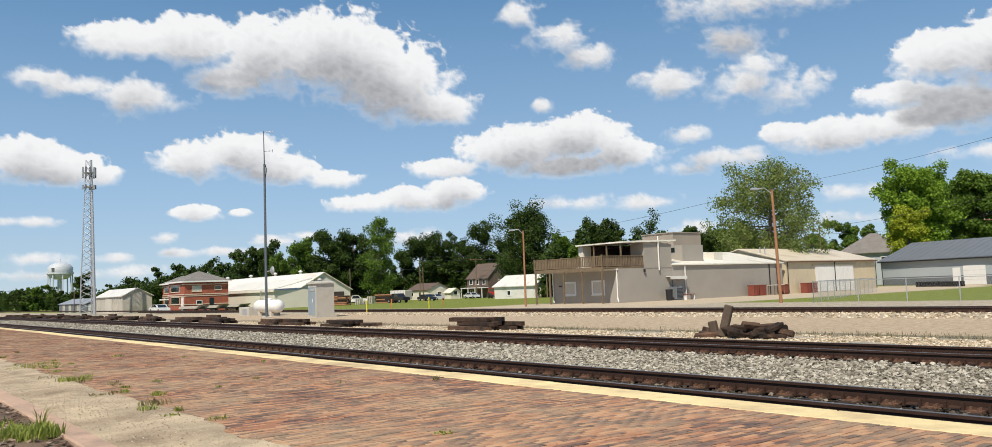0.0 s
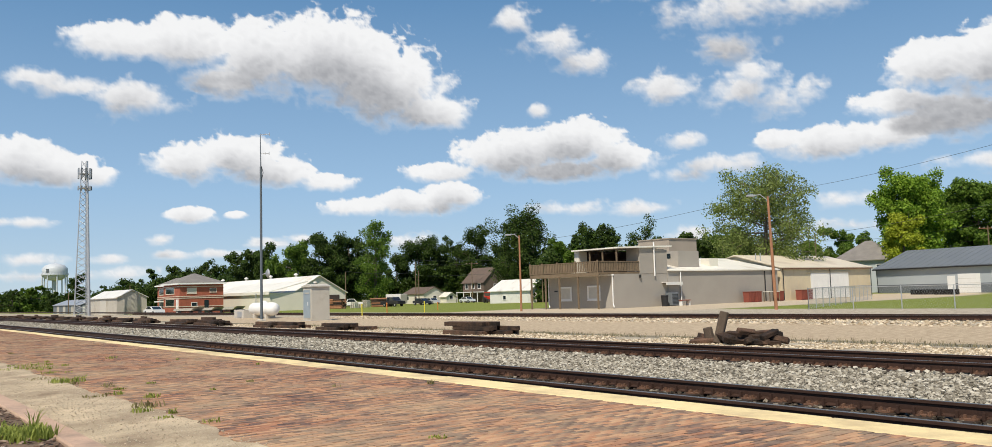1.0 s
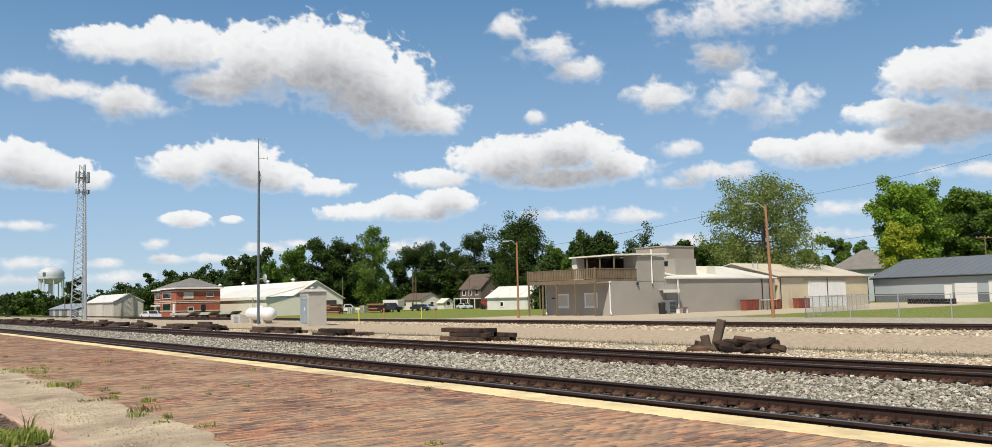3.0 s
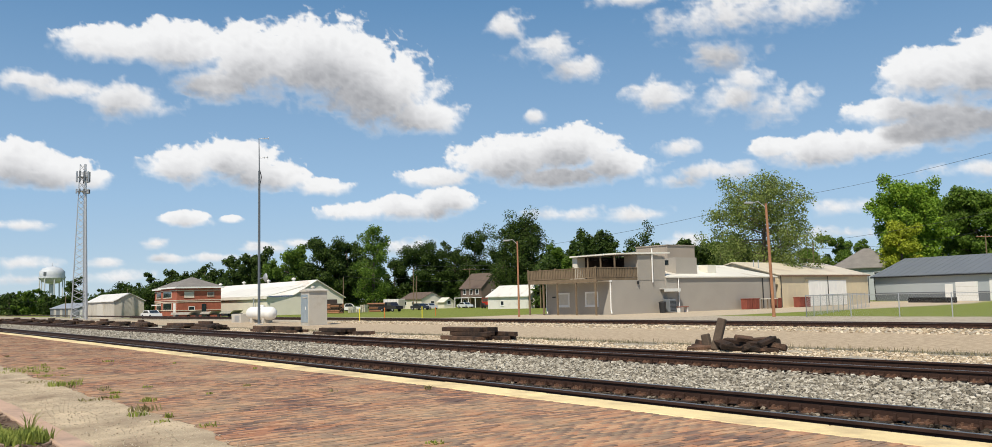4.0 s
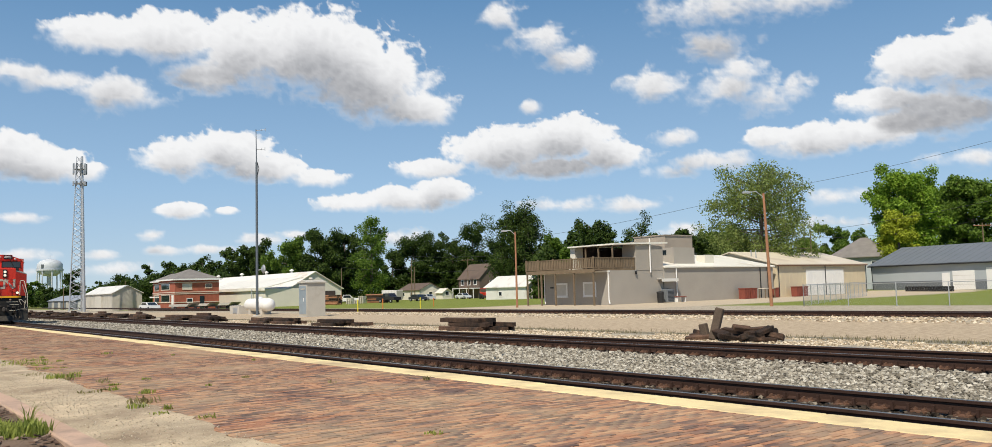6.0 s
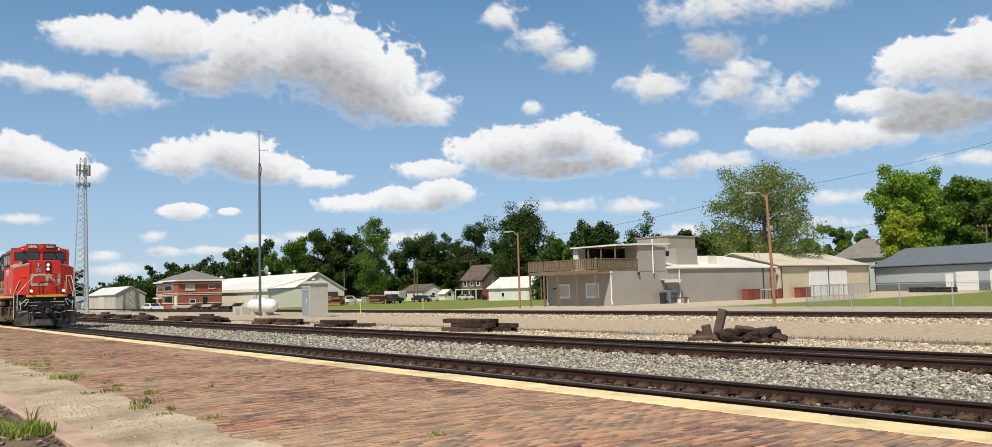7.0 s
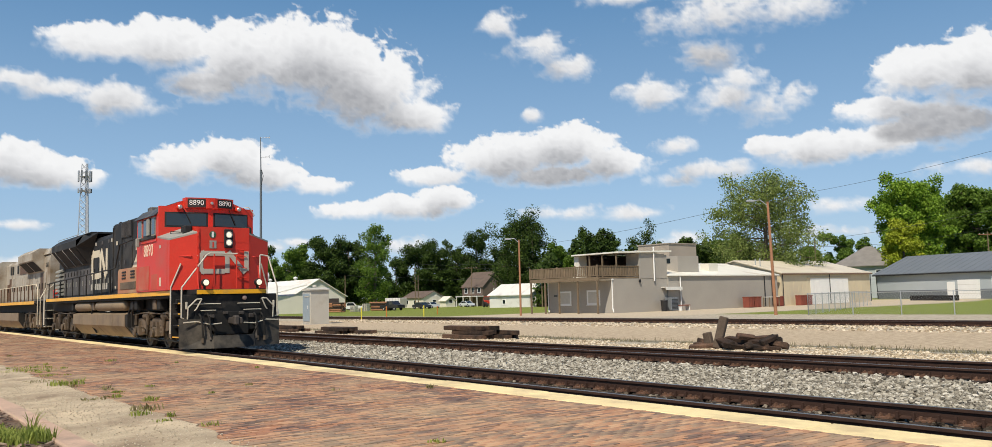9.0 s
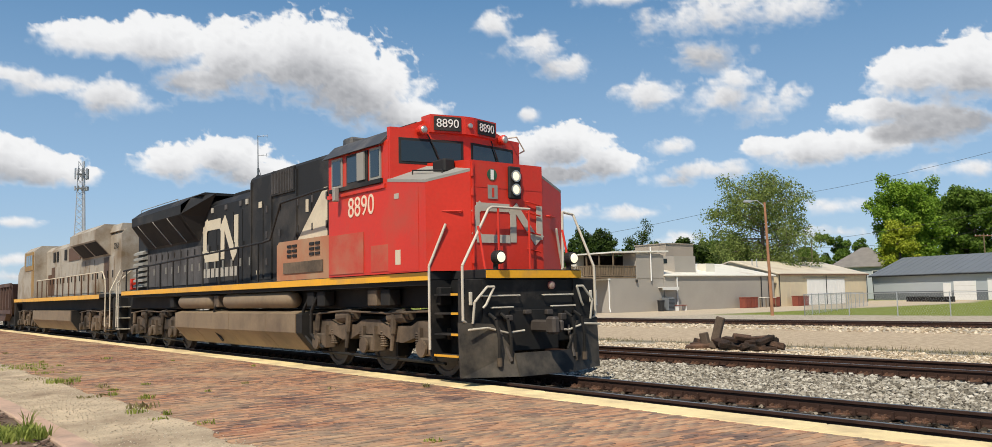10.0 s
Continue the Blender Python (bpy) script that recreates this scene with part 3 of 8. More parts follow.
# ---- paving bricks ----
def build_bricks():
    w, l, j, top = 0.072, 0.21, 0.006, -0.03
    y0, y1 = -5.6, -0.87
    rng = random.Random(21)
    far = Shape()
    near_meshes = []
    for k in range(6):
        b = 0.006
        s = Shape().add([(-w / 2, -l / 2, -0.04), (w / 2, -l / 2, -0.04), (w / 2, l / 2, -0.04), (-w / 2, l / 2, -0.04),
                         (-w / 2, -l / 2, -b), (w / 2, -l / 2, -b), (w / 2, l / 2, -b), (-w / 2, l / 2, -b),
                         (-w / 2 + b, -l / 2 + b, 0), (w / 2 - b, -l / 2 + b, 0), (w / 2 - b, l / 2 - b, 0), (-w / 2 + b, l / 2 - b, 0)],
                        [(0, 1, 5, 4), (1, 2, 6, 5), (2, 3, 7, 6), (3, 0, 4, 7), (4, 5, 9, 8), (5, 6, 10, 9), (6, 7, 11, 10), (7, 4, 8, 11), (8, 9, 10, 11)])
        near_meshes.append(mesh_of("brick", s, M["brick_paving"]))
    col = 0
    x = -75.0
    while x < 6.0:
        off = (col % 2) * 0.5 * (l + j) + rng.uniform(-0.012, 0.012)
        y = y0 - off
        while y < y1:
            a, b = max(y, y0), min(y + l, y1)
            if b - a > 0.04:
                sag = 0.012 * noise.noise((x * 0.35, y * 0.35, 2.0))
                z = top + sag + rng.uniform(-0.004, 0.004)
                tx, ty = rng.uniform(-0.03, 0.03), rng.uniform(-0.015, 0.015)
                if -7.3 < x < -6.2 and b - a > 0.2:
                    o = new("brick", rng.choice(near_meshes))
                    o.parent = platform
                    o.matrix_basis = pose(x + w / 2, (a + b) / 2, z, math.degrees(ty), math.degrees(tx), rng.uniform(-0.6, 0.6))
                else:
                    dz = [(-w / 2 * tx), (w / 2 * tx)]
                    p = [(x, a, z + dz[0]), (x + w, a, z + dz[1]), (x + w, b, z + dz[1]), (x, b, z + dz[0])]
                    far.add([(q[0], q[1], -0.07) for q in p] + p, [(0, 1, 5, 4), (1, 2, 6, 5), (2, 3, 7, 6), (3, 0, 4, 7), (4, 5, 6, 7)])
            y += l + j
        x += w + j
        col += 1
    tagged(part("paving_bricks", far, M["brick_paving"], platform, "worn red and purple paving bricks"), kind="stuff")


build_bricks()


# ---- weeds on the platform ----
def leaf_material(name, dark, light, rough=0.6, through_amount=0.42):
    m = bpy.data.materials.new(name)
    m.use_nodes = True
    nt = m.node_tree
    n, l = nt.nodes, nt.links
    b = n["Principled BSDF"]
    b.inputs["Roughness"].default_value = rough
    b.inputs["Specular IOR Level"].default_value = 0.25
    geo, co, no = n.new("ShaderNodeNewGeometry"), n.new("ShaderNodeTexCoord"), n.new("ShaderNodeTexNoise")
    no.inputs["Scale"].default_value, no.inputs["Detail"].default_value = 0.45, 3
    l.new(co.outputs["Object"], no.inputs["Vector"])
    a = n.new("ShaderNodeMath")
    a.operation = "MULTIPLY_ADD"
    a.inputs[1].default_value = 0.5
    l.new(geo.outputs["Random Per Island"], a.inputs[0])
    h = n.new("ShaderNodeMath")
    h.operation = "MULTIPLY"
    h.inputs[1].default_value = 0.5
    l.new(no.outputs["Fac"], h.inputs[0])
    l.new(h.outputs[0], a.inputs[2])
    r = n.new("ShaderNodeValToRGB")
    r.color_ramp.elements[0].position, r.color_ramp.elements[1].position = 0.2, 0.75
    r.color_ramp.elements[0].color, r.color_ramp.elements[1].color = (*dark, 1), (*light, 1)
    l.new(a.outputs[0], r.inputs["Fac"])
    l.new(r.outputs["Color"], b.inputs["Base Color"])
    t, mix = n.new("ShaderNodeBsdfTranslucent"), n.new("ShaderNodeMixShader")
    l.new(r.outputs["Color"], t.inputs["Color"])
    mix.inputs[0].default_value = through_amount
    l.new(b.outputs[0], mix.inputs[1])
    l.new(t.outputs[0], mix.inputs[2])
    l.new(mix.outputs[0], n["Material Output"].inputs["Surface"])
    return m


M["weed"] = leaf_material("weed", (0.15, 0.2, 0.035), (0.44, 0.48, 0.11), 0.6, 0.5)
M["weed_dry"] = leaf_material("weed_dry", (0.2, 0.17, 0.07), (0.36, 0.32, 0.14))


def build_tuft(x, y, z, spread, height, count, seed, mat="weed", label="tuft of green weeds growing between paving"):
    rng = random.Random(seed)
    s = Shape()
    for _ in range(count):
        a, r = rng.uniform(0, 6.283), spread * rng.random() ** 0.7
        px, py = r * math.cos(a), r * math.sin(a)
        h, lean, b = height * rng.uniform(0.35, 1.0), rng.uniform(0.2, 0.9), rng.uniform(0, 6.283)
        wd = rng.uniform(0.004, 0.011)
        dx, dy = math.cos(b) * lean * h, math.sin(b) * lean * h
        ux, uy = -math.sin(b) * wd, math.cos(b) * wd
        s.add([(px - ux, py - uy, 0), (px + ux, py + uy, 0), (px + dx * 0.5 + ux, py + dy * 0.5 + uy, h * 0.7), (px + dx * 0.5 - ux, py + dy * 0.5 - uy, h * 0.7), (px + dx, py + dy, h)],
              [(0, 1, 2, 3), (3, 2, 4)])
    ob = part("weed_tuft", s, M[mat], at=pose(x, y, z))
    tagged(ob, label, "weed", "weeds on the platform", "stuff")


for i, (wx, wy, sp, hh, cnt) in enumerate([
        (-17.9, -5.45, 0.28, 0.17, 260), (-22.6, -5.35, 0.55, 0.1, 260), (-23.8, -5.2, 0.4, 0.1, 160), (-12.6, -5.45, 0.2, 0.16, 130),
        (-12.1, -5.68, 0.14, 0.12, 90), (-13.8, -5.05, 0.12, 0.13, 80), (-10.4, -5.3, 0.13, 0.08, 60), (-14.6, -5.7, 0.16, 0.09, 60),
        (-7.35, -4.05, 0.09, 0.06, 70), (-19.2, -5.7, 0.3, 0.06, 90), (-20.7, -5.2, 0.18, 0.07, 60), (-24.5, -3.1, 0.12, 0.12, 50), (-11.2, -5.62, 0.12, 0.06, 50)]):
    build_tuft(wx, wy, -0.03, sp * 1.15, hh * 0.65, int(cnt * 0.6), 100 + i, "weed_dry" if i in (3, 7, 9) else "weed")
rng_weed = random.Random(55)
for i in range(26):
    wx = -9.5 - 26 * rng_weed.random()
    wy = -5.45 + 1.6 * rng_weed.random() ** 2.2 if i % 4 else rng_weed.uniform(-4.6, -1.0)
    build_tuft(wx, wy, -0.03, rng_weed.uniform(0.05, 0.14), rng_weed.uniform(0.04, 0.09), rng_weed.randint(14, 40), 400 + i, "weed_dry" if i % 3 == 0 else "weed")
for i, (wx, wy, sp, hh, cnt) in enumerate([(-11.1, -7.35, 0.34, 0.16, 420), (-10.6, -7.2, 0.25, 0.2, 260), (-12.4, -7.5, 0.3, 0.1, 160), (-11.25, -7.1, 0.05, 0.36, 26)]):
    build_tuft(wx, wy, -0.05, sp, hh, cnt, 200 + i, label="tuft of green grass on the brown soil bed")


def build_chips():
    rng = random.Random(8)
    s = Shape()
    for _ in range(1500):
        x, y = rng.uniform(-24, -8.5), rng.uniform(-8.6, -7.05)
        a, ln, wd = rng.uniform(0, 3.14), rng.uniform(0.02, 0.07), rng.uniform(0.008, 0.02)
        m = pose(x, y, -0.03 + 0.05 * noise.noise((x * 1.3, y * 1.3, 0)), rng.uniform(-20, 20), rng.uniform(-20, 20), math.degrees(a))
        s.box(-ln, ln, -wd, wd, -0.004, 0.008, m)
    tagged(part("wood_chips", s, M["chips"]), "scattered brown and pale wood chips on soil", "wood chips", kind="stuff")
    g = Shape()
    templates = [stone_shape(rng, 1.0) for _ in range(30)]
    for _ in range(2600):
        x, y = rng.uniform(-24, -8), rng.uniform(-6.72, -5.45)
        r = rng.uniform(0.004, 0.009)
        g.add([(x + v.x * r, y + v.y * r, -0.022 + v.z * r * 0.7) for v in rng.choice(templates)], STONE_FACES)
    tagged(part("loose_gravel", g, M["pale_stone"]), "loose pale gravel stones", "gravel", kind="stuff")


M["chips"] = ramp_material("chips", [(0.0, (0.06, 0.04, 0.03)), (0.5, (0.16, 0.1, 0.07)), (1.0, (0.4, 0.31, 0.23))])
M["pale_stone"] = ramp_material("pale_stone", [(0.0, (0.34, 0.27, 0.19)), (0.5, (0.48, 0.4, 0.29)), (1.0, (0.58, 0.5, 0.38))])
build_chips()
# ---- clouds: each a thin far sheet of vapour that drifts with the wind ----
# drift in degrees a second, kind, lumps of (azimuth, elevation, half width, half height) in degrees
CLOUDS = [
    (0.163, "dense", [(76.4, 16.0, 3.4, 1.4), (72.3, 16.1, 3.9, 1.7), (67.9, 15.4, 4.8, 2.5), (63.8, 15.5, 5.4, 3.2), (60.0, 13.8, 4.3, 2.9), (57.0, 12.1, 3.0, 1.4), (70.3, 13.9, 2.7, 1.5)]),
    (0.116, "thin", [(81.6, 13.4, 2.1, 0.7), (79.4, 13.0, 2.3, 0.8), (75.5, 12.5, 2.9, 1.3), (77.5, 12.7, 2.4, 0.9)]),
    (0.077, "dense", [(82.1, 8.4, 2.6, 1.5), (79.8, 8.1, 2.5, 1.2), (78.1, 7.8, 1.6, 0.8)]),
    (0.069, "dense", [(72.2, 8.7, 2.6, 1.4), (69.5, 9.2, 2.9, 1.6), (67.1, 8.2, 2.7, 1.2), (63.7, 7.6, 1.9, 0.7)]),
    (0.064, "dense", [(51.0, 9.2, 4.1, 1.6), (47.1, 9.8, 3.7, 1.6), (55.8, 8.1, 3.0, 0.8), (43.7, 8.6, 2.8, 1.0), (48.0, 8.0, 4.1, 0.9)]),
    (0.056, "dense", [(61.4, 5.9, 2.6, 0.7), (57.6, 6.1, 3.2, 1.0), (55.4, 6.6, 2.2, 0.9)]),
    (0.137, "thin", [(51.0, 18.1, 1.7, 1.1), (48.2, 16.4, 2.7, 1.3), (46.0, 15.2, 2.0, 1.3)]),
    (0.103, "thin", [(40.6, 13.1, 2.7, 1.3), (36.0, 12.6, 3.0, 1.6), (33.1, 11.8, 2.6, 1.5), (34.8, 13.7, 1.9, 1.1)]),
    (0.146, "thin", [(35.8, 17.8, 5.9, 1.9), (32.2, 17.8, 5.4, 1.5), (36.7, 15.4, 2.8, 1.4), (42.0, 19.6, 3.5, 0.9)]),
    (0.103, "dense", [(24.3, 12.7, 3.1, 1.7), (21.5, 12.5, 3.0, 2.4), (26.6, 10.8, 2.6, 1.0), (23.9, 9.6, 3.8, 1.6)]),
    (0.077, "dense", [(30.8, 8.7, 3.4, 1.2), (27.4, 8.9, 3.0, 1.2), (33.2, 9.2, 1.9, 0.8)]),
    (0.069, "thin", [(37.5, 8.0, 3.4, 0.9), (40.2, 7.5, 2.8, 0.7), (39.1, 9.6, 1.9, 0.7)]),
    (0.052, "dense", [(72.3, 5.4, 1.8, 0.6), (69.5, 5.5, 0.8, 0.3)]),
    (0.052, "thin", [(81.6, 4.9, 1.9, 0.4), (74.0, 3.9, 1.0, 0.4), (73.2, 2.9, 1.4, 0.4), (76.9, 2.7, 1.5, 0.4), (70.5, 3.0, 2.4, 0.4)]),
    (0.056, "thin", [(29.7, 5.2, 2.4, 0.8), (22.5, 6.9, 2.3, 0.7), (29.4, 3.6, 2.4, 0.6)]),
    (0.056, "thin", [(47.7, 5.5, 3.0, 0.6), (39.4, 3.4, 1.9, 0.8), (49.2, 12.2, 1.0, 0.6), (42.6, 5.3, 2.6, 0.6)]),
    (0.043, "thin", [(81.0, 2.7, 2.2, 0.5), (81.3, 1.7, 2.2, 0.4), (76.2, 1.8, 2.3, 0.5), (67.1, 3.6, 2.1, 0.5), (58.0, 3.6, 2.1, 0.7), (65.1, 3.9, 1.7, 0.4)]),
]
SKY_EYE = (0.0, -8.933, 1.434)


def cloud_material():
    """White vapour that glows: see-through where thin, with shade painted grey where much vapour lies above."""
    m = bpy.data.materials.new("cloud_glow")
    m.use_nodes = True
    nt = m.node_tree
    n, l = nt.nodes, nt.links
    n.remove(n["Principled BSDF"])
    thick, edge, shade = n.new("ShaderNodeAttribute"), n.new("ShaderNodeAttribute"), n.new("ShaderNodeAttribute")
    thick.attribute_name, edge.attribute_name, shade.attribute_name = "thickness", "softness", "depth"
    co, fine = n.new("ShaderNodeTexCoord"), n.new("ShaderNodeTexNoise")
    fine.inputs["Scale"].default_value, fine.inputs["Detail"].default_value, fine.inputs["Roughness"].default_value = 0.03, 7, 0.62
    l.new(co.outputs["Object"], fine.inputs["Vector"])

    def op(kind, a, b, c=None):
        q = n.new("ShaderNodeMath")
        q.operation = kind
        for i, v in enumerate((a, b, c)):
            if isinstance(v, (int, float)):
                q.inputs[i].default_value = v
            elif v is not None:
                l.new(v, q.inputs[i])
        return q.outputs[0]

    d = op("ADD", thick.outputs["Fac"], op("MULTIPLY_ADD", fine.outputs["Fac"], 0.5, -0.25))
    r = n.new("ShaderNodeMapRange")
    r.interpolation_type = "SMOOTHSTEP"
    r.inputs["From Min"].default_value = 0.0
    l.new(edge.outputs["Fac"], r.inputs["From Max"])
    l.new(d, r.inputs["Value"])
    alpha = op("MULTIPLY", r.outputs[0], 0.97)
    ramp = n.new("ShaderNodeValToRGB")
    while len(ramp.color_ramp.elements) < 3:
        ramp.color_ramp.elements.new(0.5)
    # sunlit white to shaded grey, set straight into the emission colour
    for e, (at, col) in zip(ramp.color_ramp.elements, ((0.0, (1.0, 1.0, 1.0)), (0.45, (0.80, 0.80, 0.81)), (1.0, (0.42, 0.425, 0.445)))):
        e.position, e.color = at, (*col, 1)
    l.new(op("ADD", shade.outputs["Fac"], op("MULTIPLY_ADD", fine.outputs["Fac"], 0.16, -0.08)), ramp.inputs["Fac"])
    em, tr, mix = n.new("ShaderNodeEmission"), n.new("ShaderNodeBsdfTransparent"), n.new("ShaderNodeMixShader")
    em.inputs["Strength"].default_value = 0.93
    l.new(ramp.outputs["Color"], em.inputs["Color"])
    l.new(alpha, mix.inputs[0])
    l.new(tr.outputs[0], mix.inputs[1])
    l.new(em.outputs[0], mix.inputs[2])
    l.new(mix.outputs[0], n["Material Output"].inputs["Surface"])
    return m


M["cloud"] = cloud_material()


def build_cloud(kind, lumps, seed):
    """Heaped vapour with crisp, knobbly tops and soft undersides, their grey shade painted in."""
    pad, step = 1.5, 0.13
    a0, a1 = min(q[0] - q[2] for q in lumps) - pad, max(q[0] + q[2] for q in lumps) + pad
    e0, e1 = min(q[1] - q[3] for q in lumps) - pad, max(q[1] + q[3] for q in lumps) + pad
    radius = 2300.0 + 30 * seed
    na, ne = int((a1 - a0) / step) + 2, int((e1 - e0) / step) + 2
    az, el = np.meshgrid(a0 + step * np.arange(na), e0 + step * np.arange(ne))
    best, wsum, acc = np.full(az.shape, -9.0), np.zeros(az.shape), np.zeros(az.shape)
    for cx, cy, rx, ry in lumps:
        dx, dy = (az - cx) / rx, (el - cy) / ry
        dy = np.where(dy < 0, dy * 1.25, dy)
        v = 1.0 - np.sqrt(dx * dx + dy * dy)
        k = np.exp(3 * v)
        best = np.maximum(best, v)
        wsum += k
        acc += k * dy
    rise = acc / wsum
    soft, knob = np.zeros(az.shape), np.zeros(az.shape)
    small = min(1.0, 1.4 / max(q[3] for q in lumps)) ** 0.5
    for j in range(ne):
        for i in range(na):
            if best[j, i] < -1.1:
                continue
            u, w = az[j, i] * 0.5 * (1 + small), el[j, i] * 0.75 * (1 + small)
            wx, wy = 0.3 * noise.noise((u * 0.9, w * 0.9, seed * 2.3)), 0.3 * noise.noise((u * 0.9 + 31, w * 0.9, seed * 1.9))
            soft[j, i] = noise.fractal((u * 0.6 + wx + seed * 9, w * 0.6 + wy, seed * 3.7), 0.8, 2.1, 6)
            f, g = 1.5, 0.0
            for o in range(4):
                g += (0.35 - abs(noise.noise((u * f + wx, w * f + wy + seed * 5, o * 7.1)))) / f
                f *= 2.0
            knob[j, i] = g
    t = best * 1.3 + 0.12 + (0.4 if kind == "dense" else 0.68) * soft + 0.5 * knob
    if kind == "thin":
        t = t * 0.8 - 0.06
    col, row = np.meshgrid(np.arange(na), np.arange(ne))
    rim = np.minimum(np.minimum(col, row), np.minimum(na - 1 - col, ne - 1 - row)) * step
    t -= np.maximum(0.0, 1.0 - rim / 0.8) * 1.5
    top = np.clip(rise * 1.1 + 0.45, 0.0, 1.0)
    softness = (1.1 - 0.8 * top) if kind == "dense" else (1.35 - 0.55 * top)
    # painted shade: vapour above each point greys the glow, spread sideways a little
    heap = np.clip(t, 0.0, 1.2) * step
    above = np.cumsum(heap[::-1], axis=0)[::-1]
    reach = 4
    above = sum(np.roll(above, q, 1) for q in range(-reach, reach + 1)) / (2 * reach + 1)
    scale = 0.75 * sum(q[3] for q in lumps) / len(lumps) + 0.5
    depth = 1.0 - np.exp(-(above / scale) ** 1.9)
    depth = np.clip(depth * (1.0 if kind == "dense" else 0.7) * np.clip(t * 1.6, 0.25, 1.0) - 0.35 * knob + 0.1 * soft + (0.0 if kind == "dense" else 0.16), 0.0, 1.0)
    ca, ce = np.radians(az), np.radians(el)
    s = Shape()
    s.v = np.stack((-radius * np.sin(ca) * np.cos(ce), radius * np.cos(ca) * np.cos(ce), radius * np.sin(ce)), -1).reshape(-1, 3).tolist()
    th = t.reshape(-1)
    s.f = [(j * na + i, j * na + i + 1, (j + 1) * na + i + 1, (j + 1) * na + i) for j in range(ne - 1) for i in range(na - 1)
           if max(th[j * na + i], th[j * na + i + 1], th[(j + 1) * na + i], th[(j + 1) * na + i + 1]) > -0.3]
    ob = part("cloud", s, M["cloud"], smooth=True)
    for key, vals in (("thickness", th), ("softness", softness.reshape(-1)), ("depth", depth.reshape(-1))):
        at = ob.data.attributes.new(key, "FLOAT", "POINT")
        at.data.foreach_set("value", np.ascontiguousarray(vals, dtype=np.float32))
    ob.visible_shadow = False
    tagged(ob, "white cumulus cloud with a soft grey underside" if kind == "dense" else "thin ragged white cloud drifting in blue sky", "cloud", "clouds in the sky", "backdrop")
    return ob


clouds = [(build_cloud(kind, lumps, k + 1), drift) for k, (drift, kind, lumps) in enumerate(CLOUDS)]
# ---- trees ----
M["leaf_dark"] = leaf_material("leaf_dark", (0.018, 0.038, 0.008), (0.09, 0.145, 0.025))
M["leaf_mid"] = leaf_material("leaf_mid", (0.055, 0.115, 0.014), (0.18, 0.28, 0.04))
M["leaf_bright"] = leaf_material("leaf_bright", (0.09, 0.19, 0.015), (0.3, 0.44, 0.05))
M["leaf_olive"] = leaf_material("leaf_olive", (0.085, 0.13, 0.03), (0.29, 0.35, 0.1))
M["leaf_yellow"] = leaf_material("leaf_yellow", (0.2, 0.26, 0.015), (0.48, 0.52, 0.05))


def plan(bearing, dist):
    """A place by compass bearing (degrees to the left of +y) and distance from the platform's viewpoint."""
    a = radians(bearing)
    return -dist * math.sin(a), -8.933 + dist * math.cos(a)


def leaf_mesh(name, clumps, size, seed, mat, parent=None):
    """One mesh of small leaves, gathered in clumps of (centre, radius, count); leaves lean outwards and up to the light."""
    rng = np.random.RandomState(seed)
    cnt = np.array([c[2] for c in clumps])
    n = int(cnt.sum())
    centre = np.repeat(np.array([tuple(c[0]) for c in clumps]), cnt, axis=0)
    rad = np.repeat(np.array([c[1] for c in clumps]), cnt)

    def unit(v):
        return v / np.maximum(np.linalg.norm(v, axis=1, keepdims=True), 1e-6)
    d = unit(rng.normal(size=(n, 3)) * (1, 1, 0.75))
    p = centre + d * (rad * rng.rand(n) ** 0.45)[:, None]
    face = unit(0.7 * d + 0.75 * rng.normal(size=(n, 3)) + (0, 0, 0.55))
    q = (size * rng.uniform(0.55, 1.35, n))[:, None]
    u = unit(np.cross(face, rng.normal(size=(n, 3)))) * q
    w = unit(np.cross(face, u)) * q * rng.uniform(0.45, 0.75, n)[:, None]
    v = np.stack((p - u, p - w, p + u * 0.9, p + w), 1).reshape(-1, 3)
    me = bpy.data.meshes.new(name)
    me.vertices.add(4 * n)
    me.vertices.foreach_set("co", v.astype(np.float32).reshape(-1))
    me.loops.add(4 * n)
    me.loops.foreach_set("vertex_index", np.arange(4 * n, dtype=np.int32))
    me.polygons.add(n)
    me.polygons.foreach_set("loop_start", np.arange(0, 4 * n, 4, dtype=np.int32))
    me.update(calc_edges=True)
    me.materials.append(M[mat])
    ob = new(name, me)
    if parent is not None:
        ob.parent = parent
    return ob


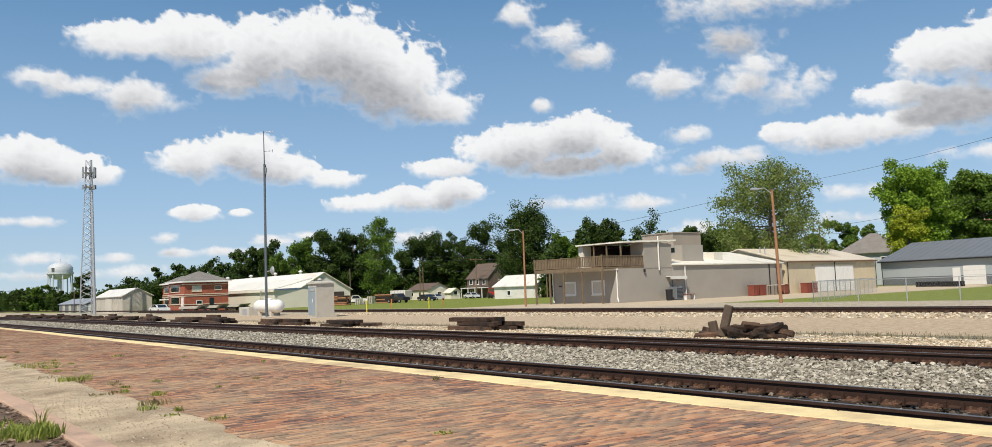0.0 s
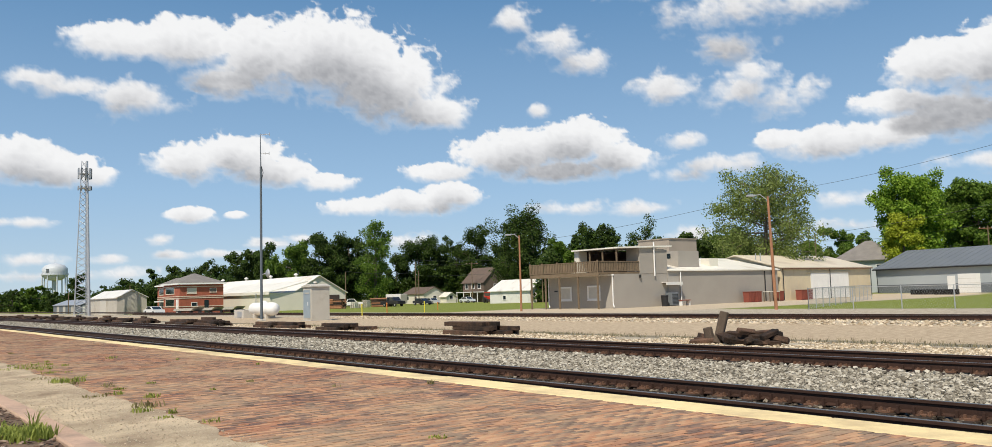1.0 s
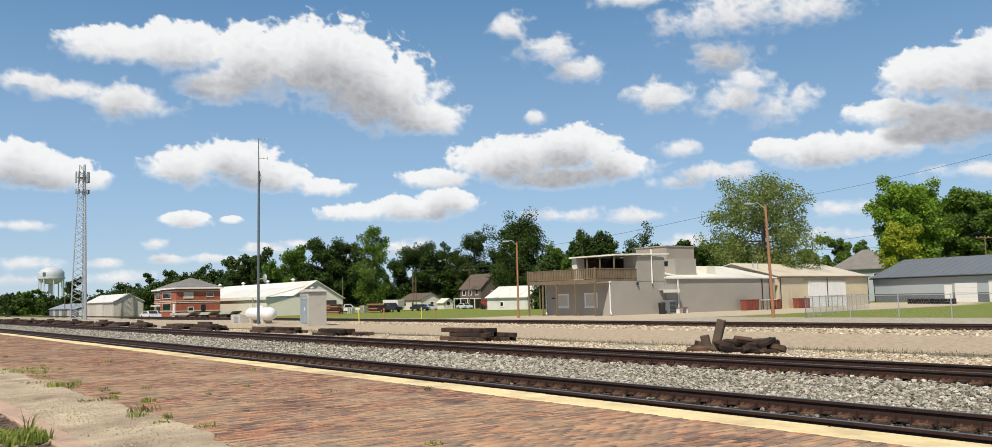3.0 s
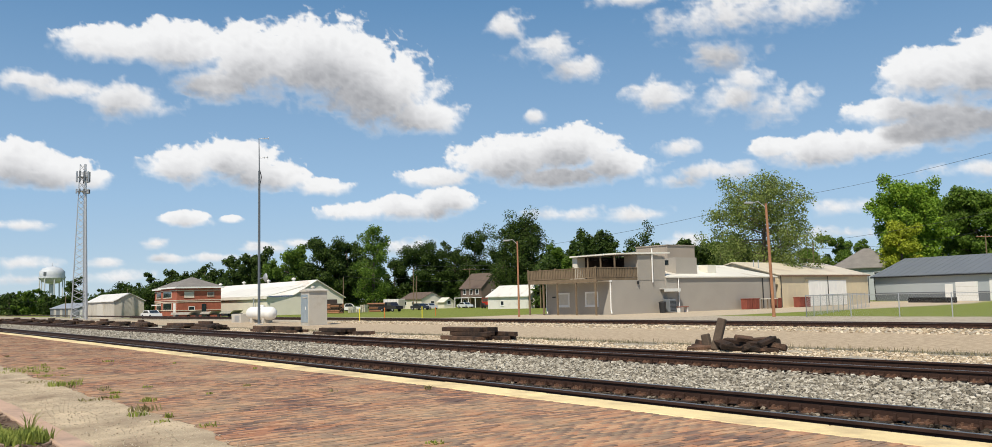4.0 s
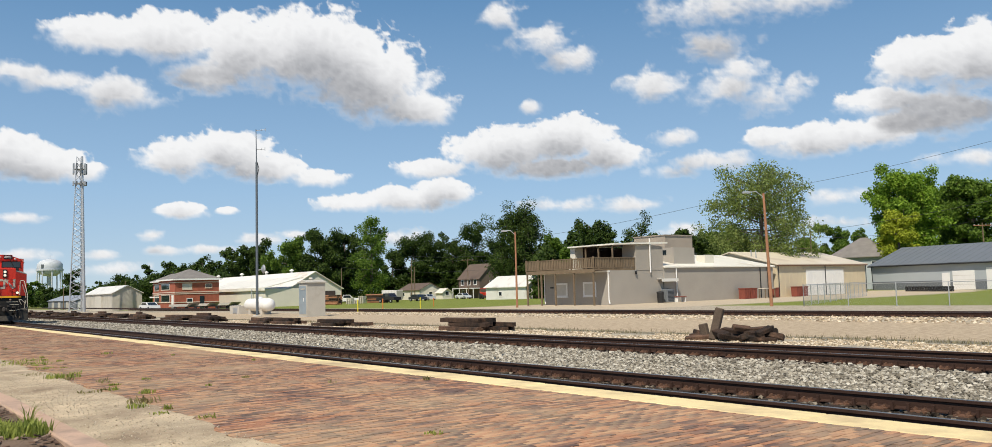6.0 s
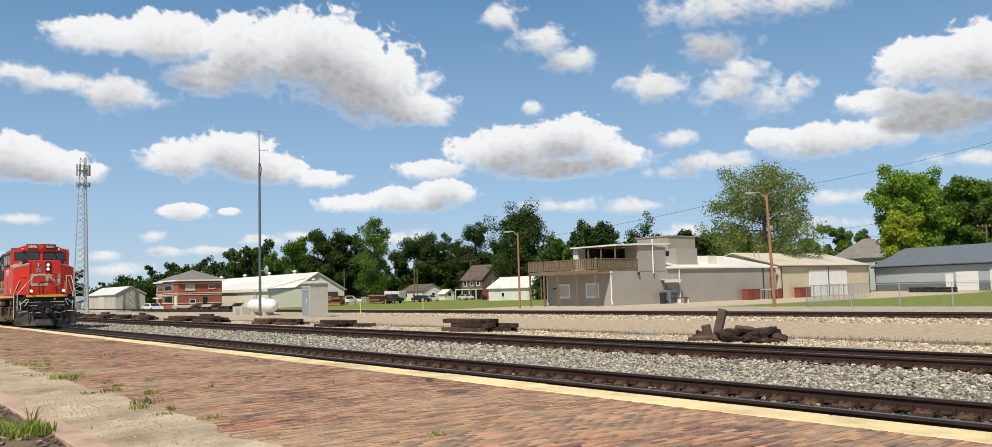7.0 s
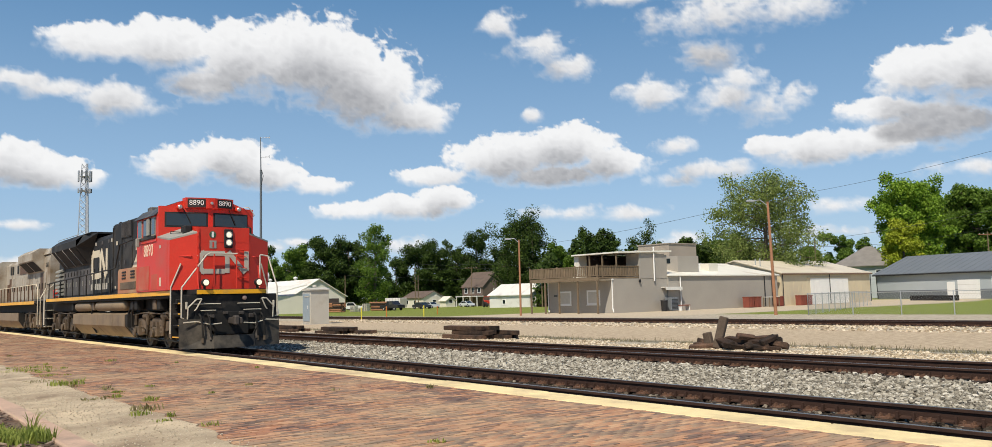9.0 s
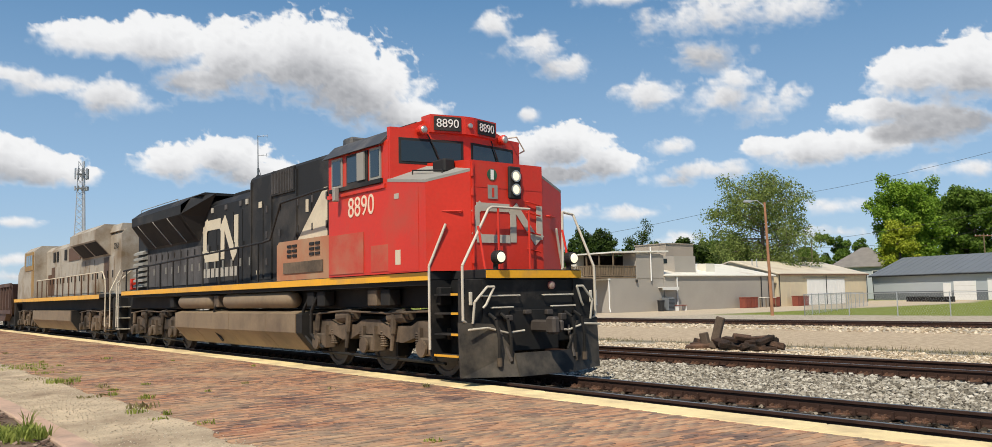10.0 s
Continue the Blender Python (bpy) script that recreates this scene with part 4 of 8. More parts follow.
def build_tree(x, y, height, half, mat, seed, clumps=90, leaves=46, size=0.3, low=0.22, sparse=1.0, label="leafy green tree", shape=0.5, lean=0.0):
    rng = random.Random(seed)
    z0 = ground_z(x, y)
    t = thing("tree", label, "tree", pose(x, y, z0), "trees round the yard")
    wood, crown = Shape(), []
    r0 = 0.022 * height
    fork = height * rng.uniform(0.28, 0.4)
    top = Vector((lean * height, rng.uniform(-0.3, 0.3), height * 0.86))
    mid = Vector((lean * fork, 0, fork))
    stem = Shape().limb([(0, 0, -0.1), (0, 0, fork * 0.3), mid, mid.lerp(top, 0.5) + Vector((0.02 * height, 0, 0)), top], [r0 * 1.3, r0, r0 * 0.8, r0 * 0.45, r0 * 0.1], 9)
    cz, hz = height * (1 + low) / 2, height * (1 - low) / 2
    tips = []
    boughs = max(7, clumps // 9)
    for i in range(boughs):
        a = 2.4 * i + rng.uniform(-0.5, 0.5)
        k = (i + 0.5) / boughs
        zz = low * height + k * (height * (1 - low)) * 0.97
        rel = (zz - cz) / hz
        rad = half * math.sqrt(max(0.06, 1 - abs(rel) ** (2.0 if rel > 0 else 2.6))) * rng.uniform(0.7, 1.08)
        base = mid.lerp(top, min(0.95, max(0.0, (zz - fork) / (height * 0.86 - fork) * 0.75)))
        tip = Vector((lean * zz + rad * math.cos(a), rad * math.sin(a), zz))
        elbow = base.lerp(tip, 0.5) + Vector((0, 0, 0.06 * height * rng.uniform(-0.3, 0.8)))
        wood.rod(base, elbow, r0 * 0.32, r0 * 0.2, 5, False)
        wood.rod(elbow, tip, r0 * 0.2, r0 * 0.06, 5, False)
        tips.append((base, elbow, tip))
    for i in range(clumps):
        base, elbow, tip = tips[i % boughs]
        k = rng.uniform(0.15, 1.0) ** 0.7
        c = (base.lerp(elbow, k * 2) if k < 0.5 else elbow.lerp(tip, k * 2 - 1))
        cr = height * rng.uniform(0.045, 0.085) * (1.2 if half > 6 else 1.0)
        c = c + Vector((rng.gauss(0, 1), rng.gauss(0, 1), rng.gauss(0, 0.8))) * half * 0.16
        if rng.random() < sparse:
            crown.append((c, cr, int(leaves * 2.5)))
            if rng.random() < 0.5:
                wood.rod(c + Vector((0, 0, -cr)), c + Vector((rng.uniform(-.5, .5), rng.uniform(-.5, .5), cr)) * 1.0, r0 * 0.05, r0 * 0.02, 4, False)
    part("trunk", stem, M["bark"], t)
    tagged(part("limb", wood, M["bark"], t), kind="stuff")
    leaf_mesh("crown", crown, size * 0.62, seed, mat, t)
    return t
# bearing, distance, height, half width, leaves, clumps, leaves a clump, leaf size, lowest leaf, fullness, label
TREES = [
    (34.47, 118, 17.6, 6.9, 'leaf_olive', 330, 46, 0.25, 0.14, 0.9, 'tall airy olive-green tree with an open crown'),
    (25.9, 150, 19.0, 5.7, 'leaf_bright', 280, 80, 0.34, 0.3, 0.95, 'large bright green broadleaf tree'),
    (22.41, 158, 18.4, 5.4, 'leaf_mid', 240, 80, 0.36, 0.12, 1, 'large green broadleaf tree behind a grey shed'),
    (24.28, 165, 18.6, 4.2, 'leaf_bright', 120, 55, 0.36, 0.15, 1, 'large green broadleaf tree in a row'),
    (26.45, 140, 12.0, 2.7, 'leaf_yellow', 90, 85, 0.3, 0.2, 1, 'yellow-green young tree beside a shed'),
    (30.01, 175, 12.8, 3.8, 'leaf_mid', 80, 85, 0.36, 0.1, 1, 'round green tree beyond a house'),
    (50.22, 170, 18.3, 6.2, 'leaf_dark', 230, 60, 0.32, 0.2, 1, 'tall dark green tree with a pointed top'),
    (53.50, 262, 23.1, 7.0, 'leaf_dark', 110, 85, 0.4, 0.1, 1, 'dark green tree in a row'),
    (55.97, 262, 19.1, 7.8, 'leaf_dark', 110, 85, 0.42, 0.08, 1, 'dark green tree in a row'),
    (57.46, 262, 20.6, 7.4, 'leaf_dark', 110, 85, 0.42, 0.08, 1, 'dark green tree in a row'),
    (60.32, 200, 20.1, 4.7, 'leaf_mid', 130, 40, 0.36, 0.05, 0.95, 'tall light green tree with drooping boughs'),
    (62.06, 220, 17.9, 6.1, 'leaf_dark', 120, 85, 0.44, 0.06, 1, 'dark green tree in a row'),
    (63.51, 215, 18.4, 6.2, 'leaf_dark', 120, 85, 0.44, 0.06, 1, 'dark green tree in a row'),
    (65.46, 220, 16.6, 6.2, 'leaf_mid', 110, 85, 0.44, 0.06, 1, 'green tree above a warehouse roof'),
    (67.74, 235, 17.0, 5.9, 'leaf_dark', 110, 85, 0.44, 0.06, 1, 'dark green tree above a warehouse roof'),
    (69.03, 240, 15.3, 4.3, 'leaf_dark', 80, 85, 0.44, 0.06, 1, 'dark green tree above a warehouse roof'),
    (45.12, 140, 12.9, 4.5, 'leaf_dark', 120, 85, 0.3, 0.12, 1, 'dark green tree behind a flat roof'),
    (47.24, 150, 10.8, 3.8, 'leaf_mid', 80, 85, 0.32, 0.1, 1, 'green tree behind a wooden deck'),
    (42.07, 135, 13.6, 2.9, 'leaf_dark', 60, 26, 0.24, 0.3, 0.8, 'thin half-bare dark tree'),
    (39.20, 150, 11.7, 3.4, 'leaf_dark', 80, 85, 0.32, 0.1, 1, 'dark green tree behind a flat roof'),
    (36.91, 150, 10.9, 3.1, 'leaf_mid', 80, 85, 0.32, 0.1, 1, 'green tree behind a low roof'),
    (71.04, 300, 15.7, 6.8, 'leaf_dark', 90, 45, 0.55, 0.05, 1, 'dark tree beyond a brick building'),
    (72.74, 310, 14.6, 6.1, 'leaf_dark', 80, 45, 0.55, 0.05, 1, 'dark tree beyond a brick building'),
    (73.92, 320, 13.3, 5.8, 'leaf_dark', 80, 45, 0.55, 0.05, 1, 'dark tree beyond a brick building'),
    (78.56, 330, 14.0, 3.6, 'leaf_dark', 60, 45, 0.5, 0.05, 1, 'dark tree beside a lattice tower'),
    (80.97, 340, 9.6, 5.1, 'leaf_mid', 70, 45, 0.55, 0.02, 1, 'small dark tree on the horizon'),
    (81.94, 340, 7.9, 5.0, 'leaf_dark', 60, 45, 0.55, 0.02, 1, 'small dark tree on the horizon'),
    (79.98, 330, 6.9, 3.9, 'leaf_dark', 60, 45, 0.55, 0.02, 1, 'small dark tree on the horizon'),
    (76.37, 360, 9.5, 9.0, 'leaf_dark', 70, 45, 0.6, 0.02, 1, 'dark tree on the horizon'),
    (74.94, 360, 10.3, 6.9, 'leaf_dark', 70, 45, 0.6, 0.02, 1, 'dark tree on the horizon'),
    (54.91, 262, 17.4, 6.6, 'leaf_dark', 90, 85, 0.44, 0.05, 1, 'dark green tree in a row'),
    (58.93, 262, 14.8, 6.6, 'leaf_dark', 90, 85, 0.44, 0.05, 1, 'dark green tree in a row'),
    (51.92, 262, 17.0, 6.6, 'leaf_dark', 90, 85, 0.44, 0.05, 1, 'dark green tree in a row'),
    (32.06, 160, 9.8, 3.6, 'leaf_mid', 70, 85, 0.34, 0.08, 1, 'green tree behind a tan shed'),
    (28.74, 185, 11.8, 3.5, 'leaf_mid', 70, 85, 0.36, 0.08, 1, 'green tree beyond a house'),
]
for k, (brg, dist, hgt, hw, mat, cl, lv, sz, low, full, lab) in enumerate(TREES):
    build_tree(*plan(brg, dist), hgt, hw, mat, 300 + k, cl, lv, sz, low, full, lab)


def build_woodland():
    """The dark undergrowth behind the yard, under and between the trees."""
    rng = random.Random(77)
    near, far = [], []
    for _ in range(1900):
        brg, d = rng.uniform(36, 71), rng.uniform(255, 310)
        x, y = plan(brg, d)
        near.append((Vector((x, y, rng.uniform(0.3, 14.0) * (0.6 + 0.4 * noise.noise((brg * 0.4, 0, 0))))), rng.uniform(1.3, 2.2), 60))
    for _ in range(620):
        brg, d = rng.uniform(35.5, 49.5), rng.uniform(150, 172)
        x, y = plan(brg, d)
        near.append((Vector((x, y, rng.uniform(0.3, 13.0) * (0.75 + 0.4 * noise.noise((brg * 0.7, 4.0, 0))))), rng.uniform(0.9, 1.6), 70))
    for _ in range(620):
        brg, d = rng.uniform(65, 77), rng.uniform(300, 345)
        x, y = plan(brg, d)
        near.append((Vector((x, y, rng.uniform(0.0, 1.0) * (15.5 - 0.75 * (brg - 65) + 3.0 * noise.noise((brg * 1.1, 8.0, 0))))), rng.uniform(1.2, 2.2), 70))
    for _ in range(700):
        brg, d = rng.uniform(16, 40), rng.uniform(175, 240)
        x, y = plan(brg, d)
        near.append((Vector((x, y, rng.uniform(0.3, 7.5))), rng.uniform(1.3, 2.0), 60))
    for _ in range(1500):
        brg, d = rng.uniform(68, 96), rng.uniform(370, 480)
        x, y = plan(brg, d)
        tall = 6.5 + 3.0 * noise.noise((brg * 0.9, 2.0, 0)) + 1.6 * noise.noise((brg * 3.1, 5.0, 0))
        far.append((Vector((x, y, rng.uniform(-0.5, 1.0 * tall))), rng.uniform(1.4, 2.6), 44))
    wood = leaf_mesh("woodland", near, 0.4, 77, "leaf_dark")
    tagged(wood, "dark green undergrowth and distant woods", "woodland", kind="stuff")
    tagged(leaf_mesh("woodland", far, 0.6, 78, "leaf_dark"), "low dark woods along the horizon", "woodland", kind="stuff")


build_woodland()
# ---- the train ----
def paint(name, base, rough=0.4, dirt=(0.16, 0.12, 0.09), amount=0.25, vary=0.1, coat=0.2):
    m = material(name, base, rough, vary=vary, scale=1.1, fine=18, bump=0.05, dirt=dirt, dirt_amount=amount)
    m.node_tree.nodes["Principled BSDF"].inputs["Coat Weight"].default_value = coat
    m.node_tree.nodes["Principled BSDF"].inputs["Coat Roughness"].default_value = 0.25
    return m


M["red_paint"] = paint("red_paint", (0.6, 0.032, 0.014), 0.5, (0.46, 0.07, 0.035), 0.28, coat=0.08)
M["faded_red"] = paint("faded_red", (0.5, 0.065, 0.038), 0.65, (0.42, 0.17, 0.1), 0.5, coat=0.0)
M["box_brown"] = paint("box_brown", (0.4, 0.17, 0.09), 0.7, (0.4, 0.27, 0.16), 0.55, coat=0.0)
M["hood_black"] = paint("hood_black", (0.015, 0.0146, 0.0146), 0.7, (0.07, 0.06, 0.05), 0.3, coat=0.0)
M["roof_grey"] = paint("roof_grey", (0.055, 0.057, 0.06), 0.55, (0.2, 0.18, 0.16), 0.3, coat=0.0)
M["glare_grey"] = paint("glare_grey", (0.29, 0.285, 0.255), 0.75, (0.28, 0.26, 0.23), 0.3, coat=0.0)
M["sill_yellow"] = paint("sill_yellow", (0.82, 0.4, 0.01), 0.5, (0.5, 0.27, 0.06), 0.3)
M["cream_stripe"] = paint("cream_stripe", (0.62, 0.54, 0.4), 0.6, (0.42, 0.34, 0.24), 0.3, coat=0.0)
M["emblem_grey"] = paint("emblem_grey", (0.46, 0.42, 0.35), 0.6, (0.38, 0.33, 0.27), 0.2, coat=0.0)
M["truck_dust"] = paint("truck_dust", (0.155, 0.112, 0.074), 0.75, (0.022, 0.018, 0.014), 0.52, 0.3, 0.0)
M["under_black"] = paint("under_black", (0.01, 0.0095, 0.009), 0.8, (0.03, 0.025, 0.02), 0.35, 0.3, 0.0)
M["tank_dust"] = paint("tank_dust", (0.235, 0.172, 0.106), 0.6, (0.14, 0.1, 0.065), 0.35, 0.15, 0.0)
M["pilot_black"] = paint("pilot_black", (0.008, 0.008, 0.008), 0.75, (0.075, 0.062, 0.05), 0.28, coat=0.0)
M["plough_worn"] = paint("plough_worn", (0.014, 0.013, 0.012), 0.7, (0.12, 0.1, 0.075), 0.36, coat=0.0)
M["rail_white"] = paint("rail_white", (0.58, 0.53, 0.43), 0.5, (0.45, 0.38, 0.3), 0.25)
M["unit_grey"] = paint("unit_grey", (0.39, 0.345, 0.28), 0.65, (0.2, 0.14, 0.08), 0.42, coat=0.0)
M["unit_brown"] = paint("unit_brown", (0.115, 0.056, 0.026), 0.6, (0.07, 0.042, 0.026), 0.4, coat=0.0)
M["unit_gold"] = paint("unit_gold", (0.34, 0.2, 0.05), 0.6, (0.2, 0.12, 0.06), 0.4, coat=0.0)
M["door_dust"] = paint("door_dust", (0.1, 0.092, 0.09), 0.75, (0.035, 0.032, 0.032), 0.42, 0.3, 0.0)
M["hopper_brown"] = paint("hopper_brown", (0.085, 0.05, 0.04), 0.75, (0.13, 0.08, 0.06), 0.4, coat=0.0)
M["number_white"] = material("number_white", (0.8, 0.79, 0.74), 0.6, vary=0.04, bump=0)
M["number_cream"] = material("number_cream", (0.78, 0.6, 0.45), 0.7, vary=0.12, scale=4, bump=0)
M["lamp_glow"] = glow_material("lamp_glow", (1.0, 0.86, 0.62), 1.1)
M["lamp_bezel"] = material("lamp_bezel", (0.5, 0.48, 0.44), 0.4, 0.7, bump=0)
M["marker_red"] = glow_material("marker_red", (0.3, 0.01, 0.01), 0.15)
M["plate_green"] = material("plate_green", (0.03, 0.1, 0.05), 0.5, bump=0)
M["window_glass"] = glass_material("window_glass", (0.012, 0.017, 0.018))
M["wheel_steel"] = paint("wheel_steel", (0.06, 0.05, 0.043), 0.6, (0.1, 0.08, 0.065), 0.3, 0.3, 0.0)


def lettering(name, text, size, m, mat, parent, label=""):
    """Text in the built-in font, as a thin mesh."""
    cu = bpy.data.curves.new(name, "FONT")
    cu.body, cu.size, cu.extrude, cu.align_x, cu.align_y = text, size, 0.004, "CENTER", "CENTER"
    tmp = bpy.data.objects.new(name, cu)
    scene.collection.objects.link(tmp)
    me = bpy.data.meshes.new_from_object(tmp.evaluated_get(bpy.context.evaluated_depsgraph_get()))
    bpy.data.objects.remove(tmp)
    me.materials.clear()
    me.materials.append(mat)
    ob = new(name, me)
    ob.parent, ob.matrix_basis = parent, m
    if label:
        ob["label"] = label
    return ob


NEAR_SIDE = Euler((radians(90), 0, 0)).to_matrix().to_4x4()                     # reads from the -y side
FRONT = Euler((radians(90), 0, radians(90))).to_matrix().to_4x4()              # reads from the +x side


def ribbon(s, pts, w, depth, place):
    """A flat stroke of width w along points (u, v), closed off square, laid by place(u, v, d)."""
    for k, ((u0, v0), (u1, v1)) in enumerate(zip(pts[:-1], pts[1:])):
        depth += 0.0012
        d = Vector((u1 - u0, v1 - v0)).normalized()
        e = d * (w * 0.5)
        n2 = Vector((-d.y, d.x)) * (w * 0.5)
        c = [(u0 - e.x + n2.x, v0 - e.y + n2.y), (u0 - e.x - n2.x, v0 - e.y - n2.y), (u1 + e.x - n2.x, v1 + e.y - n2.y), (u1 + e.x + n2.x, v1 + e.y + n2.y)]
        s.add([place(a, b, 0) for a, b in c] + [place(a, b, depth) for a, b in c], [(3, 2, 1, 0), (4, 5, 6, 7), (0, 1, 5, 4), (1, 2, 6, 5), (2, 3, 7, 6), (3, 0, 4, 7)])


def emblem(u0, u1, v0, v1, w, place, mat, parent):
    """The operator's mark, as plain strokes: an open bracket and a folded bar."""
    h = w / 2
    mid = u0 + (u1 - u0) * 0.52
    k = w * 0.55
    s = Shape()
    ribbon(s, [(mid - w * 0.55, v1 - h), (u0 + h + k, v1 - h), (u0 + h, v1 - h - k), (u0 + h, v0 + h + k), (u0 + h + k, v0 + h), (mid - w * 0.55, v0 + h)], w, 0.006, place)
    part("emblem_bracket", s, mat, parent)
    s = Shape()
    ribbon(s, [(mid + h, v0 + h * 1.2), (mid + h, v1 - h - k), (mid + h + k, v1 - h), (u1 - h - k * 1.2, v0 + h), (u1 - h, v0 + h + k), (u1 - h, v1 - h)], w * 0.96, 0.0075, place)
    part("emblem_bar", s, mat, parent)


def wheelset(x, parent, sides=(-1, 1)):
    for sd in sides:
        prof = [(0.05, -0.07), (0.1, -0.085), (0.1, -0.06), (0.42, -0.04), (0.44, -0.065), (0.53, -0.065), (0.535, 0.05), (0.565, 0.065), (0.565, 0.09), (0.05, 0.09)]
        s = Shape().lathe([(r, h if sd < 0 else -h) for r, h in prof], "y", (x, sd * 0.76, 0.535), 28)
        part("wheel", s, M["wheel_steel"], parent)
    part("axle", Shape().rod((x, -0.7, 0.535), (x, 0.7, 0.535), 0.09, n=10), M["under_black"], parent)


def truck(x0, parent, axles=(2.1, 0.0, -2.1), flip=1):
    """A three-axle bogie: wheels, side frames, axle boxes, springs, dampers and brake gear."""
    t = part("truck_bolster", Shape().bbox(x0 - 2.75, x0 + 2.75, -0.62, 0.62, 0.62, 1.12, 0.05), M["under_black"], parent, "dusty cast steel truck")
    for a in axles:
        wheelset(x0 + a, t)
    for sd in (-1, 1):
        y0, y1 = sorted((sd * 0.98, sd * 1.2))
        fr = Shape()
        prof = [(-2.75, 0.72), (-2.65, 0.98), (-1.75, 1.02), (-1.5, 0.92), (-0.6, 0.92), (-0.35, 1.02), (0.35, 1.02), (0.6, 0.92), (1.5, 0.92), (1.75, 1.02), (2.65, 0.98), (2.75, 0.72), (2.55, 0.66), (1.6, 0.7), (1.2, 0.6), (0.85, 0.62), (0.5, 0.74), (-0.5, 0.74), (-0.85, 0.62), (-1.2, 0.6), (-1.6, 0.7), (-2.55, 0.66)]
        fr.prism([(x0 + p[0], p[1]) for p in prof], y0, y1, "y")
        part("side_frame", fr, M["truck_dust"], t)
        for a in axles:
            s = Shape().bbox(x0 + a - 0.2, x0 + a + 0.2, *sorted((sd * 1.1, sd * 1.3)), 0.4, 0.72, 0.03)
            s.lathe([(0.15, 0), (0.15, 0.05), (0.09, 0.09)], "y", (x0 + a, sd * 1.3 if sd > 0 else -1.39, 0.53), 12)
            s.box(x0 + a - 0.26, x0 + a - 0.2, *sorted((sd * 1.0, sd * 1.27)), 0.42, 0.9)
            s.box(x0 + a + 0.2, x0 + a + 0.26, *sorted((sd * 1.0, sd * 1.27)), 0.42, 0.9)
            part("axle_box", s, M["truck_dust"], t)
            for e in (-0.42, 0.42):
                coil = [(0.085 if k % 2 else 0.062, 0.5 + 0.022 * k) for k in range(15)]
                part("spring", Shape().lathe(coil, "z", (x0 + a + e, sd * 1.14, 0), 10), M["truck_dust"], t)
        for a in (-1.05, 1.05):
            s = Shape().rod((x0 + a - 0.3, sd * 1.16, 1.08), (x0 + a + 0.3, sd * 1.16, 1.12), 0.14, n=14)
            s.rod((x0 + a + 0.3, sd * 1.16, 1.12), (x0 + a + 0.42, sd * 1.16, 1.12), 0.09, n=10)
            part("brake_cylinder", s, M["truck_dust"], t)
        for a in (-2.3, -0.9, 0.9, 2.35):
            s = Shape().rod((x0 + a, sd * 1.26, 0.45), (x0 + a + 0.12, sd * 1.26, 1.12), 0.045, n=8).rod((x0 + a + 0.06, sd * 1.26, 0.78), (x0 + a + 0.12, sd * 1.26, 1.14), 0.07, n=8)
            part("damper", s, M["truck_dust"], t)
        s = Shape().pipe([(x0 - 2.6, sd * 1.28, 1.12), (x0 - 1.0, sd * 1.3, 1.2), (x0 + 0.8, sd * 1.3, 1.16), (x0 + 2.4, sd * 1.28, 1.2)], 0.022)
        part("sand_pipe", s, M["truck_dust"], t)
        for a in axles:
            for e in (-0.62, 0.62):
                part("brake_shoe", Shape().box(x0 + a + e - 0.04, x0 + a + e + 0.04, *sorted((sd * 0.72, sd * 0.98)), 0.32, 0.7), M["under_black"], t)
        s = Shape().rod((x0 - 2.4, sd * 1.05, 0.3), (x0 + 2.4, sd * 1.05, 0.26), 0.03)
        part("brake_rod", s, M["under_black"], t)
    return t


def slab(s, y, x0, x1, z0, z1, d=0.02):
    """A plate on the near or far side wall at y, standing d proud."""
    sg = -1 if y < 0 else 1
    s.box(x0, x1, *sorted((y, y + sg * d)), z0, z1)
    return s


